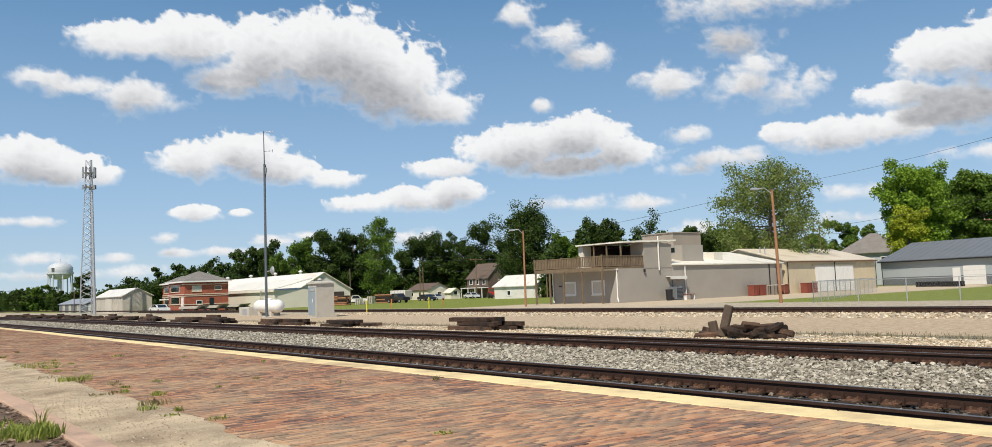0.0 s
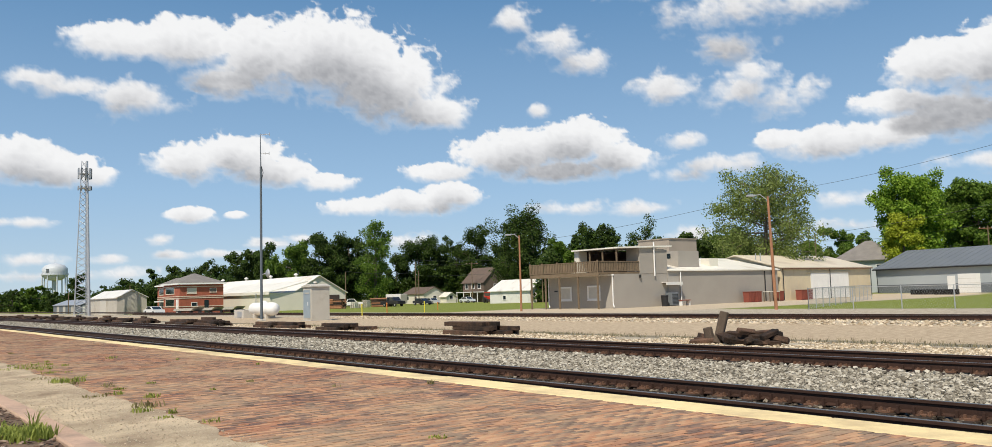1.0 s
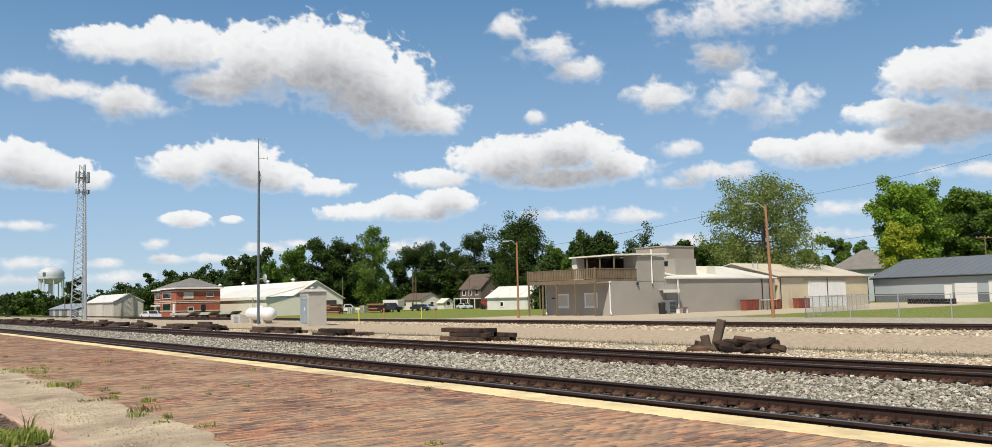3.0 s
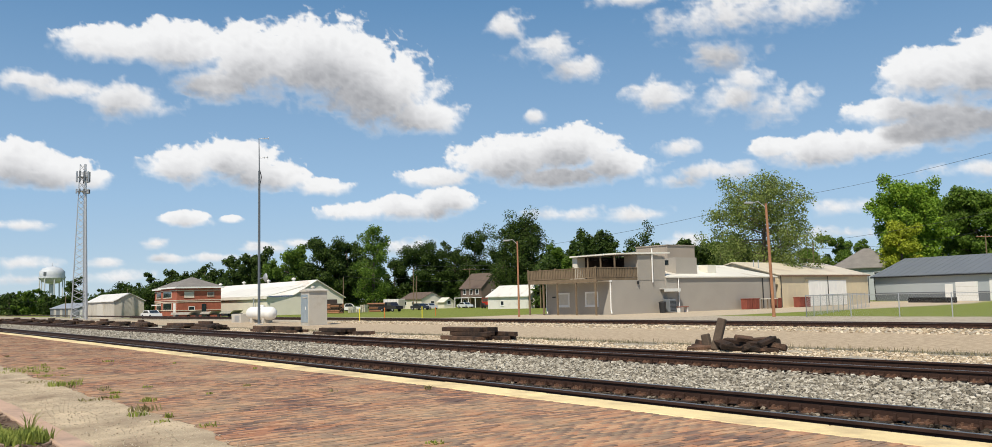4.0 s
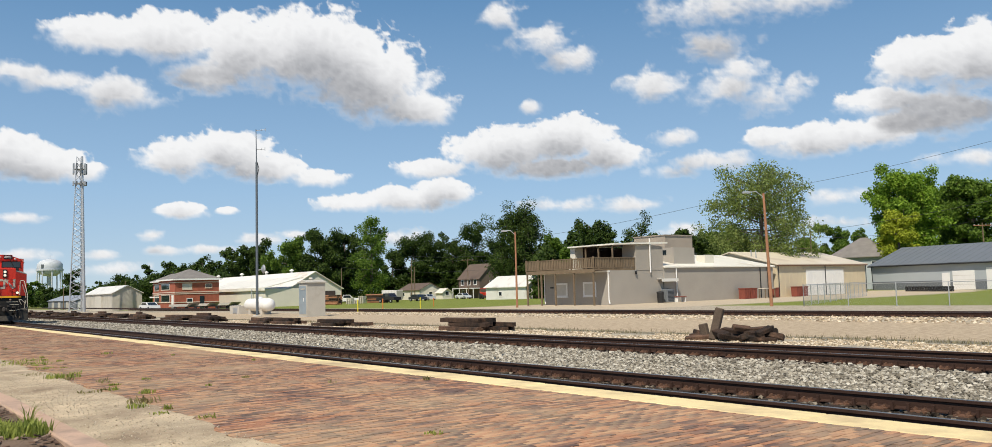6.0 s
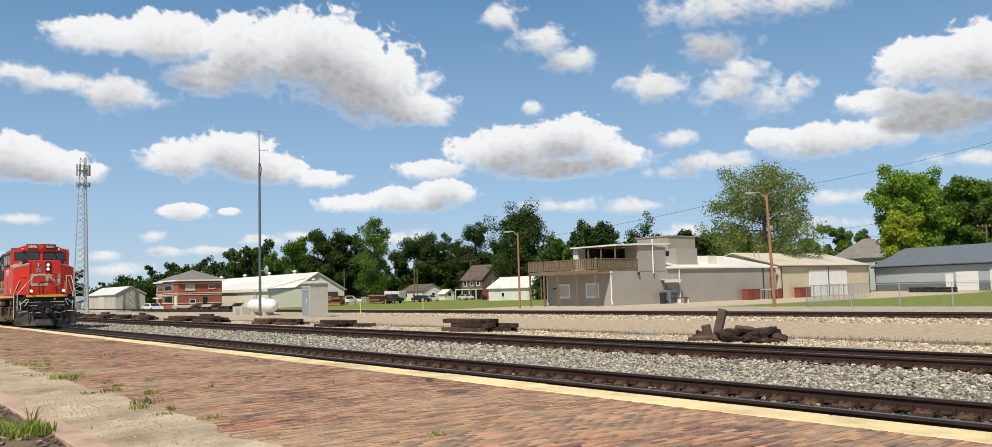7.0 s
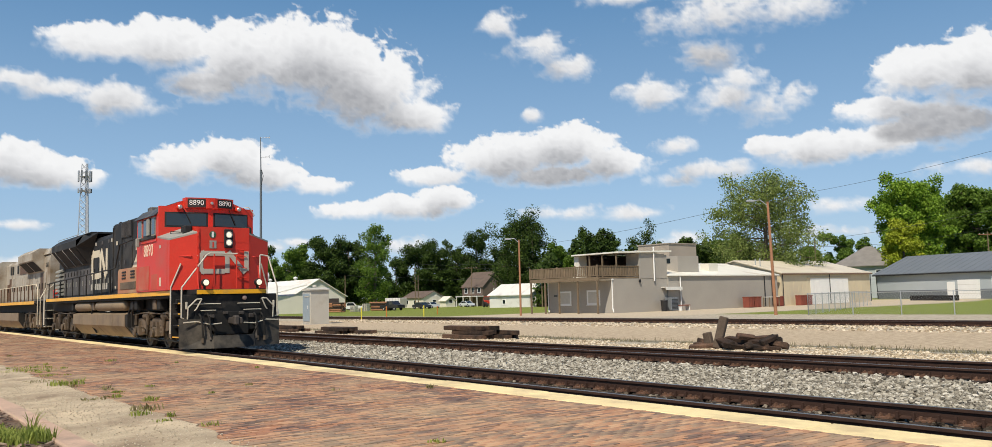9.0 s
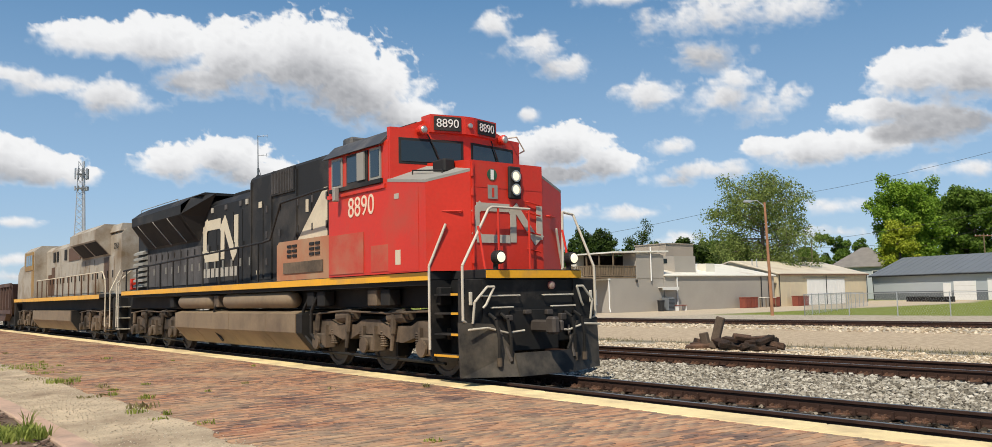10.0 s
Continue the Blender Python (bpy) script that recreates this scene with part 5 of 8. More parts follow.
def build_lead():
    L = thing("locomotive", "red and black diesel freight locomotive with yellow sill stripe, headlights lit", "locomotive", group="train on the near track")
    L["offset"] = 0.0
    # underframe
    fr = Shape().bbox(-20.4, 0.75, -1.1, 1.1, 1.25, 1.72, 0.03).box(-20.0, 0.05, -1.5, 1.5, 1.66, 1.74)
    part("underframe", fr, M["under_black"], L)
    deck = Shape().bbox(-20.0, 0.05, -1.54, 1.54, 1.741, 1.9, 0.015).bbox(0.05, 1.06, -1.1, 1.1, 1.741, 1.9, 0.015)
    dk = part("walkway_deck", deck, M["hood_black"], L)
    for sd in (-1, 1):
        part("sill_stripe", slab(Shape(), sd * 1.541, -19.95, 0.04, 1.745, 1.885, 0.008), M["sill_yellow"], dk, "dirty yellow sill stripe")
    part("front_stripe", Shape().box(1.061, 1.075, -1.09, 1.09, 1.75, 1.88), M["sill_yellow"], dk, "yellow anticlimber stripe")
    # fuel tank
    pr = [(-1.5, 1.14), (-1.5, 0.72), (-1.12, 0.3), (1.12, 0.3), (1.5, 0.72), (1.5, 1.14), (1.3, 1.2), (-1.3, 1.2)]
    tk = part("fuel_tank", Shape().prism(pr, -13.95, -5.5, "x"), M["tank_dust"], L, "dusty brown fuel tank")
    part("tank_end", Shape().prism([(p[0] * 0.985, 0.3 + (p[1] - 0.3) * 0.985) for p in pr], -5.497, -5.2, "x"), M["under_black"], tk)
    for x in (-12.2, -9.6, -7.2):
        part("tank_strap", Shape().prism([(p[0] * 1.004, 0.74 + (p[1] - 0.74) * 1.004) for p in pr], x, x + 0.03, "x"), M["tank_dust"], tk)
    for x0, x1 in ((-13.9, -11.15), (-10.2, -5.9)):
        for sd in (-1, 1):
            s = Shape().lathe([(0.02, x0), (0.15, x0 + 0.03), (0.2, x0 + 0.14), (0.2, x1 - 0.14), (0.15, x1 - 0.03), (0.02, x1)], "x", (0, sd * 1.28, 1.46), 18)
            part("air_reservoir", s, M["tank_dust"], L, "dusty cylindrical air tank", smooth=True)
    for x in (-10.75, -14.6, -4.9, -4.4, -2.2, -1.7, 0.0):
        part("junction_box", Shape().bbox(x - 0.17, x + 0.17, -1.42, -1.16, 1.3, 1.62, 0.02), M["truck_dust"] if x in (-10.75, -2.2) else M["under_black"], L)
    for x in (-5.0, -4.6, -10.6):
        part("hose", Shape().pipe([(x, -1.35, 1.6), (x - 0.25, -1.42, 1.2), (x - 0.3, -1.4, 0.7), (x + 0.1, -1.3, 0.4)], 0.035), M["under_black"], L)
    truck(-2.62, L)
    truck(-17.0, L)
    # side steps front
    for sd in (-1, 1):
        well = part("step_well", Shape().box(0.06, 1.0, *sorted((sd * 0.95, sd * 1.12)), 0.45, 1.74).box(0.0, 0.06, *sorted((sd * 1.0, sd * 1.52)), 0.42, 1.74), M["pilot_black"], L)
        for k, z in enumerate((0.47, 0.83, 1.18, 1.5)):
            st = part("step", Shape().box(0.1, 0.82, *sorted((sd * 1.13, sd * 1.5)), z - 0.03, z), M["pilot_black"], well)
            part("step_nosing", slab(Shape(), sd * 1.501, 0.1 if k == 0 else 0.62, 0.82, z - 0.035, z + 0.005, 0.01), M["sill_yellow"], st.parent, "yellow step edge")
    # pilot and plough
    pl = part("pilot_plate", Shape().bbox(0.8, 0.98, -1.5, 1.5, 0.62, 1.74, 0.02), M["pilot_black"], L)
    # two wings swept back, and a low blade between them under the coupler
    for sd in (-1, 1):
        a = [(1.34, sd * 0.62, 0.1), (1.0, sd * 1.58, 0.12), (0.96, sd * 1.58, 1.02), (1.08, sd * 0.98, 0.98), (1.2, sd * 0.62, 0.5)]
        bk = [(q[0] - 0.05, q[1], q[2]) for q in a]
        w = Shape().add(a + bk, [(0, 1, 2, 3, 4), (9, 8, 7, 6, 5)] + [(i, i + 5, (i + 1) % 5 + 5, (i + 1) % 5) for i in range(5)])
        part("plough_wing", w, M["plough_worn"], pl, "black plough wing, paint worn to bare steel")
        part("plough_brace", Shape().rod((1.0, sd * 0.8, 0.9), (1.24, sd * 0.72, 0.35), 0.03, n=7), M["wheel_steel"], pl)
    part("plough_blade", Shape().prism([(1.3, 0.1), (1.36, 0.1), (1.24, 0.48), (1.18, 0.48)], -0.64, 0.64, "y"), M["plough_worn"], pl, "low black plough blade with scuffed paint")
    # raised near-black plate, painted as the shade of the hollow behind the coupler
    part("pilot_recess", Shape().bbox(0.985, 1.02, -0.55, 0.55, 0.5, 1.2, 0.01), M["under_black"], pl)
    for y, z, h in ((-0.62, 1.02, 0.1), (-0.2, 1.12, 0.08), (0.3, 1.1, 0.09), (0.62, 1.0, 0.12)):
        part("air_valve", Shape().bbox(0.985, 1.1, y - 0.07, y + 0.07, z, z + h, 0.015), M["wheel_steel"], pl)
    for sd in (-1, 1):
        part("step_light", Shape().bbox(0.99, 1.03, sd * 1.38 - 0.03, sd * 1.38 + 0.03, 1.3, 1.52, 0.01), M["rail_white"], pl)
    part("coupler", Shape().bbox(0.98, 1.45, -0.1, 0.1, 0.82, 1.02, 0.03).bbox(1.42, 1.66, -0.13, 0.03, 0.78, 1.08, 0.04).bbox(1.46, 1.64, 0.05, 0.14, 0.82, 1.02, 0.03), M["wheel_steel"], L)
    for y in (-1.0, -0.75, 0.72, 0.95):
        part("air_hose", Shape().pipe([(1.0, y, 1.15), (1.2, y, 1.05), (1.24, y + 0.03, 0.75), (1.2, y + 0.06, 0.36)], 0.03), M["under_black"], pl)
        part("glad_hand", Shape().rod((1.2, y + 0.06, 0.42), (1.2, y + 0.06, 0.28), 0.045, n=8), M["truck_dust"], pl)
    for y0, y1, z in ((-1.15, -0.35, 1.45), (-0.95, -0.5, 1.25), (0.2, 0.9, 1.45), (0.4, 0.95, 1.25)):
        part("grab_iron", Shape().pipe([(1.0, y0, z), (1.05, y0, z), (1.05, y1, z), (1.0, y1, z)], 0.014), M["rail_white"], pl)
    for sd in (-1, 1):
        part("cut_lever", Shape().pipe([(1.1, sd * 1.5, 0.9), (1.1, sd * 1.1, 0.92), (1.12, sd * 0.7, 0.82), (1.15, sd * 0.35, 0.85)], 0.018), M["rail_white"], pl)
        part("grab_loop", Shape().pipe([(1.02, sd * 1.35, 1.0), (1.08, sd * 1.35, 1.35), (1.1, sd * 1.1, 1.6), (1.1, sd * 0.95, 1.6), (1.06, sd * 1.1, 1.3), (1.04, sd * 1.15, 1.25)], 0.022), M["rail_white"], pl)
    part("marker_lamp", Shape().lathe([(0.07, 0.98), (0.07, 1.03), (0.03, 1.05)], "x", (0, 0.42, 1.62), 14), M["marker_red"], pl)
    # nose
    zt, zo, xo, xi, nw = 3.88, 3.5, 0.03, 0.33, 1.6
    nose = Shape()
    low = [(-1.25, -nw), (xo, -nw), (xi, -0.84), (xi, 0.84), (xo, nw), (-1.25, nw)]
    tops = [3.66, zo, 3.72, 3.72, zo, 3.66]
    nose.add([(x, y, 1.9) for x, y in low] + [(x, y, z) for (x, y), z in zip(low, tops)], [(0, 1, 7, 6), (1, 2, 8, 7), (2, 3, 9, 8), (3, 4, 10, 9), (4, 5, 11, 10), (5, 0, 6, 11)])
    body = part("nose", nose, M["red_paint"], L, "bright red faceted nose")
    centre = Shape().prism([(-1.3, 3.4), (-1.3, 4.02), (xi + 0.006, zt), (xi + 0.006, 3.4)], -0.842, 0.842, "y")
    part("nose_hood", centre, M["red_paint"], body)
    for sd in (-1, 1):
        p = [(-1.25, sd * (nw + 0.005), 3.665), (xo, sd * (nw + 0.005), zo + 0.005), (xi, sd * 0.842, 3.72), (-1.25, sd * 0.842, 3.98)]
        if sd > 0:
            p = p[::-1]
        s = Shape().add(p + [(a, b, c - 0.05) for a, b, c in p], [(0, 1, 2, 3), (7, 6, 5, 4), (0, 4, 5, 1), (1, 5, 6, 2), (2, 6, 7, 3), (3, 7, 4, 0)])
        part("glare_panel", s, M["glare_grey"], body, "grey anti-glare panel")
        part("panel_handle", Shape().pipe([(-0.85, sd * 1.3, 3.72), (-0.85, sd * 1.3, 3.8), (-0.1, sd * 1.15, 3.72), (-0.1, sd * 1.15, 3.64)], 0.014), M["hood_black"], body)
        part("panel_vent", Shape().bbox(-0.5, -0.1, *sorted((sd * 0.86, sd * 1.1)), 3.7, 3.95, 0.03), M["hood_black"], body)
        part("nose_grab", Shape().pipe([(0.0, sd * 1.4, 2.95), (0.06, sd * 1.43, 2.95), (0.3, sd * 1.03, 2.95), (0.26, sd * 0.98, 2.95)], 0.018), M["red_paint"], body)
    dr = Shape()
    for y in (-0.8,):
        dr.box(xi + 0.001, xi + 0.03, y - 0.02, y + 0.02, 1.92, 3.85)
    part("door_hinge_strip", dr, M["red_paint"], body)
    for z in (2.1, 2.8, 3.3, 3.65):
        part("hinge", Shape().rod((xi + 0.03, -0.82, z - 0.07), (xi + 0.03, -0.82, z + 0.07), 0.028, n=8), M["red_paint"], body)
    for z in (2.3, 2.62, 2.98, 3.18):
        part("door_latch", Shape().pipe([(xi + 0.02, 0.42, z), (xi + 0.05, 0.46, z), (xi + 0.05, 0.74, z - 0.05)], 0.014), M["red_paint"], body)
    emblem(-0.81, 0.82, 2.4, 3.12, 0.15, lambda u, v, d: (xi + 0.007 + d, u, v), M["emblem_grey"], body)
    hl = part("headlight_housing", Shape().bbox(xi, xi + 0.07, 0.0, 0.28, 3.22, 3.82, 0.02), M["hood_black"], body)
    for z in (3.64, 3.39):
        part("bezel", Shape().lathe([(0.1, xi + 0.07), (0.11, xi + 0.1), (0.085, xi + 0.1), (0.085, xi + 0.075)], "x", (0, 0.14, z), 18), M["lamp_bezel"], hl)
        part("lens", Shape().lathe([(0.084, xi + 0.076), (0.07, xi + 0.095), (0.01, xi + 0.105)], "x", (0, 0.14, z), 18), M["lamp_glow"], hl, "lit headlight lens")
    part("crest", Shape().lathe([(0.11, xi + 0.004), (0.11, xi + 0.016), (0.02, xi + 0.017)], "x", (0, -0.36, 3.64), 20), M["plate_green"], body, "small round green and white badge")
    part("crest_bar", Shape().box(xi + 0.017, xi + 0.021, -0.395, -0.325, 3.55, 3.73), M["number_white"], body)
    part("badge_plate", Shape().box(xi + 0.007, xi + 0.014, -0.46, -0.24, 3.2, 3.45), M["glare_grey"], body, "small pale square badge")
    part("badge_bar", Shape().box(xi + 0.015, xi + 0.018, -0.37, -0.32, 3.23, 3.4), M["red_paint"], body)
    for sd in (-1, 1):
        d = part("ditch_light", Shape().lathe([(0.06, 1.0), (0.115, 1.02), (0.115, 1.15), (0.1, 1.17)], "x", (0, sd * 0.84, 2.1), 18).box(0.98, 1.05, sd * 0.84 - 0.03, sd * 0.84 + 0.03, 1.9, 2.02), M["hood_black"], L)
        part("lens", Shape().lathe([(0.09, 1.168), (0.07, 1.195), (0.01, 1.205)], "x", (0, sd * 0.84, 2.1), 18), M["lamp_glow"], d, "lit ditch light lens")
    # front handrails
    for sd in (-1, 1):
        r = M["rail_white"]
        part("handrail", Shape().pipe([(0.92, sd * 1.3, 0.95), (0.98, sd * 1.52, 1.05), (0.98, sd * 1.52, 1.95), *([(0.55, -0.62, 2.98), (0.5, -0.5, 3.03), (0.5, 0.38, 3.03)] if sd < 0 else [(0.62, 1.36, 2.96), (0.6, 1.1, 3.0), (0.6, 1.08, 1.95)])], 0.024, 8), r, L, "worn white front handrail")
        part("handrail", Shape().pipe([(0.05, sd * 1.56, 0.55), (0.05, sd * 1.56, 1.98), (0.2, sd * 1.3, 2.72)], 0.024, 8), r, L, "worn white stair handrail")
        part("rail_post", Shape().rod((0.5, sd * 0.36, 1.9), (0.5, sd * 0.36, 3.02), 0.022), M["red_paint"], L)
        part("rail_post", Shape().rod((0.9, sd * 0.98, 1.9), (0.72, sd * 0.98, 2.65), 0.022), M["red_paint"], L)
    # cab
    cab = Shape()
    pr = [(-1.58, 1.9), (-1.58, 4.4), (-1.34, 4.62), (-0.8, 4.83), (0.8, 4.83), (1.34, 4.62), (1.58, 4.4), (1.58, 1.9)]
    cab.prism(pr, -3.68, -1.25, "x")
    cb = part("cab", cab, M["red_paint"], L, "red crew cab")
    for sd in (-1, 1):
        rf = Shape()
        p = [(sd * 1.68, 4.36), (sd * 1.38, 4.66), (sd * 0.84, 4.87), (sd * 0.8, 4.84), (sd * 1.345, 4.625), (sd * 1.63, 4.36)]
        rf.prism(p, -3.8, -1.4, "x")
        part("roof_awning", rf, M["roof_grey"], cb, "dark grey roof edge and sunshade")
        # side windows
        yw = sd * 1.581
        fz0, fz1 = 3.72, 4.33
        for x0, x1 in ((-3.5, -3.05), (-2.85, -2.0), (-1.92, -1.5)):
            f = part("window_frame", slab(Shape(), yw, x0, x1, fz0, fz1, 0.025), M["glare_grey"] if x0 != -2.85 else M["hood_black"], cb)
            part("pane", slab(Shape(), yw + sd * 0.026, x0 + 0.05, x1 - 0.05, fz0 + 0.05, fz1 - 0.05, 0.006), M["window_glass"], f)
        part("sun_deflector", slab(Shape(), yw + sd * 0.033, -2.36, -2.08, fz0 + 0.04, fz1 - 0.02, 0.03), M["glare_grey"], cb)
        part("window_sill", slab(Shape(), yw, -3.55, -1.45, 3.63, 3.71, 0.06), M["hood_black"], cb)
        part("armrest", slab(Shape(), yw, -3.7, -1.35, 3.52, 3.6, 0.03), M["red_paint"], cb)
        part("mirror", Shape().bbox(-3.15, -3.05, *sorted((sd * 1.66, sd * 1.78)), 3.42, 3.72, 0.02), M["glare_grey"], cb)
    lettering("road_number", "8890", 0.56, Matrix.Translation((-2.3, -1.588, 3.24)) @ NEAR_SIDE @ Matrix.Diagonal((0.95, 1.0, 1, 1)), M["number_cream"], cb, "faded cream painted road number")
    sd_panels = Shape()
    slab(sd_panels, -1.581, -3.66, -2.2, 1.95, 2.75, 0.014)
    slab(sd_panels, -1.581, -1.9, -0.5, 1.95, 2.45, 0.012)
    part("side_panel", sd_panels, M["faded_red"], cb, "dusty faded red lower panels")
    part("side_skirt", slab(Shape(), -1.601, -1.24, -0.2, 1.92, 3.4, 0.006), M["red_paint"], cb)
    part("notice_plate", slab(Shape(), -1.608, -0.98, -0.8, 2.05, 2.32, 0.006), M["cream_stripe"], cb)
    part("notice_plate", slab(Shape(), -1.608, -1.0, -0.84, 3.26, 3.36, 0.008), M["emblem_grey"], cb)
    # windscreens
    brow = [(-1.3, -1.575), (-1.2, -1.575), (-0.9, -0.1), (-0.9, 0.1), (-1.2, 1.575), (-1.3, 1.575)]
    part("brow_panel", Shape().prism(brow, 3.6, 4.66, "z"), M["red_paint"], cb)
    part("brow_cap", Shape().prism([(-1.575, 4.4), (-1.34, 4.66), (-0.8, 4.87), (0.8, 4.87), (1.34, 4.66), (1.575, 4.4)], -1.3, -1.215, "x"), M["red_paint"], cb)
    for sd in (-1, 1):
        # the two panes meet in a shallow V
        m = Matrix.Translation((-1.07, sd * 0.74, 4.22)) @ pose(0, 0, 0, 0, 0, sd * 11.5)
        f = part("windscreen_gasket", Shape().bbox(0.0, 0.045, -0.68, 0.64 if sd > 0 else 0.68, -0.26, 0.26, 0.015, m), M["hood_black"], cb)
        part("pane", Shape().bbox(0.046, 0.056, -0.62, 0.6 if sd > 0 else 0.62, -0.2, 0.2, 0.004, m), M["window_glass"], f)
        part("wiper", Shape().rod(m @ Vector((0.08, -0.1, 0.34)), m @ Vector((0.08, 0.1, -0.02)), 0.012).rod(m @ Vector((0.08, 0.02, 0.12)), m @ Vector((0.08, 0.14, -0.14)), 0.014), M["hood_black"], cb)
    nb = part("number_box", Shape().prism([(-1.3, -0.8), (-0.98, -0.8), (-0.8, -0.1), (-0.8, 0.1), (-0.98, 0.8), (-1.3, 0.8)], 4.6, 4.95, "z"), M["red_paint"], cb)
    for sd in (-1, 1):
        m = Matrix.Translation((-0.885, sd * 0.47, 4.775)) @ pose(0, 0, 0, 0, 0, sd * 14.4)
        part("number_board", Shape().bbox(0.0, 0.016, -0.28, 0.28, -0.14, 0.14, 0.006, m), M["hood_black"], nb)
        lettering("board_number", "8890", 0.235, m @ Matrix.Translation((0.02, 0, 0)) @ FRONT, M["number_white"], nb, "white number on a black board")
    part("centre_lamp", Shape().lathe([(0.05, -0.8), (0.05, -0.76), (0.02, -0.75)], "x", (0, 0.0, 4.77), 12), M["lamp_bezel"], nb)
    for sd in (-1, 1):
        h = part("beacon", Shape().lathe([(0.06, -1.12), (0.1, -1.05), (0.1, -0.95), (0.08, -0.92)], "x", (0, sd * 0.98, 4.62), 14), M["red_paint"], cb)
        part("beacon_lens", Shape().lathe([(0.078, -0.925), (0.05, -0.9), (0.01, -0.895)], "x", (0, sd * 0.98, 4.62), 14), M["lamp_bezel"], h)
    part("roof_grab", Shape().pipe([(-1.15, 1.2, 4.7), (-1.0, 1.35, 4.72), (-1.0, 1.55, 4.45), (-1.15, 1.55, 4.42)], 0.015), M["rail_white"], cb)
    part("roof_hatch", Shape().bbox(-3.7, -3.3, -1.25, -0.85, 4.6, 4.85, 0.04), M["roof_grey"], cb)
    # hood behind the cab
    hp = lambda w, z: [(-w, 1.9), (-w, z - 0.22), (-w + 0.22, z), (w - 0.22, z), (w, z - 0.22), (w, 1.9)]
    hood = part("electrical_hood", Shape().prism([(-1.0, 1.9), (-1.0, 4.66), (-0.93, 4.74), (0.93, 4.74), (1.0, 4.66), (1.0, 1.9)], -9.35, -3.75, "x"), M["hood_black"], L, "black equipment hood")
    eng = part("engine_hood", Shape().prism(hp(0.96, 4.45), -20.0, -9.35, "x"), M["hood_black"], L, "black engine hood with doors")
    for sd in (-1, 1):
        yh = sd * 1.0
        g = part("intake_grille", slab(Shape(), yh, -7.95, -6.55, 4.08, 4.68, 0.04), M["hood_black"], hood)
        for k in range(14):
            part("grille_slat", Shape().box(-7.88 + 0.094 * k, -7.85 + 0.094 * k, *sorted((sd * 1.04, sd * 1.06)), 4.12, 4.64), M["door_dust"], g)
        for x in (-6.35, -5.6, -4.85, -8.4, -9.0):
            part("hood_door", slab(Shape(), yh, x, x + (0.66 if x > -7 else 0.5), 2.0, 3.95, 0.018), M["hood_black"], hood)
        st = Shape().prism([(-6.45, 2.82), (-4.85, 2.82), (-4.85, 3.98), (-5.0, 3.98)], *sorted((sd * 1.019, sd * 1.03)), "y")
        part("cream_flash", st, M["cream_stripe"], hood, "slanted cream stripe")
        for x in (-8.25, -7.45, -6.4, -5.62, -4.9):
            for z in (2.35, 3.05, 3.7):
                part("door_latch", slab(Shape(), sd * 1.019, x, x + 0.05, z, z + 0.17, 0.025), M["door_dust"], hood)
        for x, z, w, h in ((-8.75, 3.86, 0.2, 0.16), (-5.95, 3.5, 0.14, 0.3), (-8.9, 2.12, 0.2, 0.12), (-4.7, 4.4, 0.1, 0.12)):
            part("placard", slab(Shape(), sd * 1.02, x, x + w, z, z + h, 0.01), M["cream_stripe"], hood)
        for x in (-9.3, -7.98, -6.5, -3.95):
            part("panel_batten", slab(Shape(), sd * 1.0, x, x + 0.05, 2.0, 4.6, 0.035), M["hood_black"], hood)
        bx = part("battery_box", Shape().prism([(-6.5, 1.9), (-6.5, 2.72), (-6.38, 2.8), (-3.76, 2.8), (-3.76, 1.9)], *sorted((sd * 1.0, sd * 1.5)), "y"), M["box_brown"], L, "faded dusty red-brown equipment box")
        for x in (-5.9, -4.75):
            for k in range(3):
                for e in (0, 0.28):
                    part("louvre", slab(Shape(), sd * 1.501, x + e, x + e + 0.22, 2.42 + 0.11 * k, 2.48 + 0.11 * k, 0.02), M["hood_black"], bx)
        part("box_panel", slab(Shape(), sd * 1.501, -6.1, -4.1, 2.05, 2.3, 0.02), M["truck_dust"], bx)
        ye = sd * 0.961
        for k in range(15):
            x = -19.1 + 0.655 * k
            if x > -9.6:
                break
            top = 3.95 if x > -13.0 else 3.15
            d = part("engine_door", slab(Shape(), ye, x, x + 0.6, 2.0, top, 0.022), M["door_dust"] if x < -13.2 else M["hood_black"], eng)
            part("door_handle", slab(Shape(), sd * 0.984, x + 0.5, x + 0.54, 2.4, 2.62, 0.03), M["glare_grey"], d)
            part("door_handle", slab(Shape(), sd * 0.984, x + 0.06, x + 0.1, 2.9, 3.08, 0.03), M["hood_black"], d)
        for x in (-12.4, -11.3, -10.2, -9.75, -8.15):
            part("lifting_plate", slab(Shape(), ye, x, x + 0.14, 4.06, 4.2, 0.03), M["emblem_grey"] if x in (-12.4, -9.75) else M["door_dust"], eng)
        emblem(-13.05, -10.25, 2.62, 3.85, 0.3, (lambda u, v, d: (u, -0.985 - d, v)) if sd < 0 else (lambda u, v, d: (-23.3 - u, 0.985 + d, v)), M["cream_stripe"], eng)
        for k in range(8):
            part("lettering_bar", slab(Shape(), sd * 0.984, -13.1 + 0.37 * k, -12.84 + 0.37 * k, 2.16, 2.42, 0.006), M["emblem_grey"], eng)
        # louvred rear compartment
        for k in range(7):
            z = 2.05 + 0.19 * k
            part("louvre", Shape().prism([(sd * 0.97, z), (sd * 1.16, z - 0.03), (sd * 1.16, z + 0.05), (sd * 0.97, z + 0.14)], -19.9, -18.75, "x"), M["glare_grey"], eng, "grey cooling louvre")
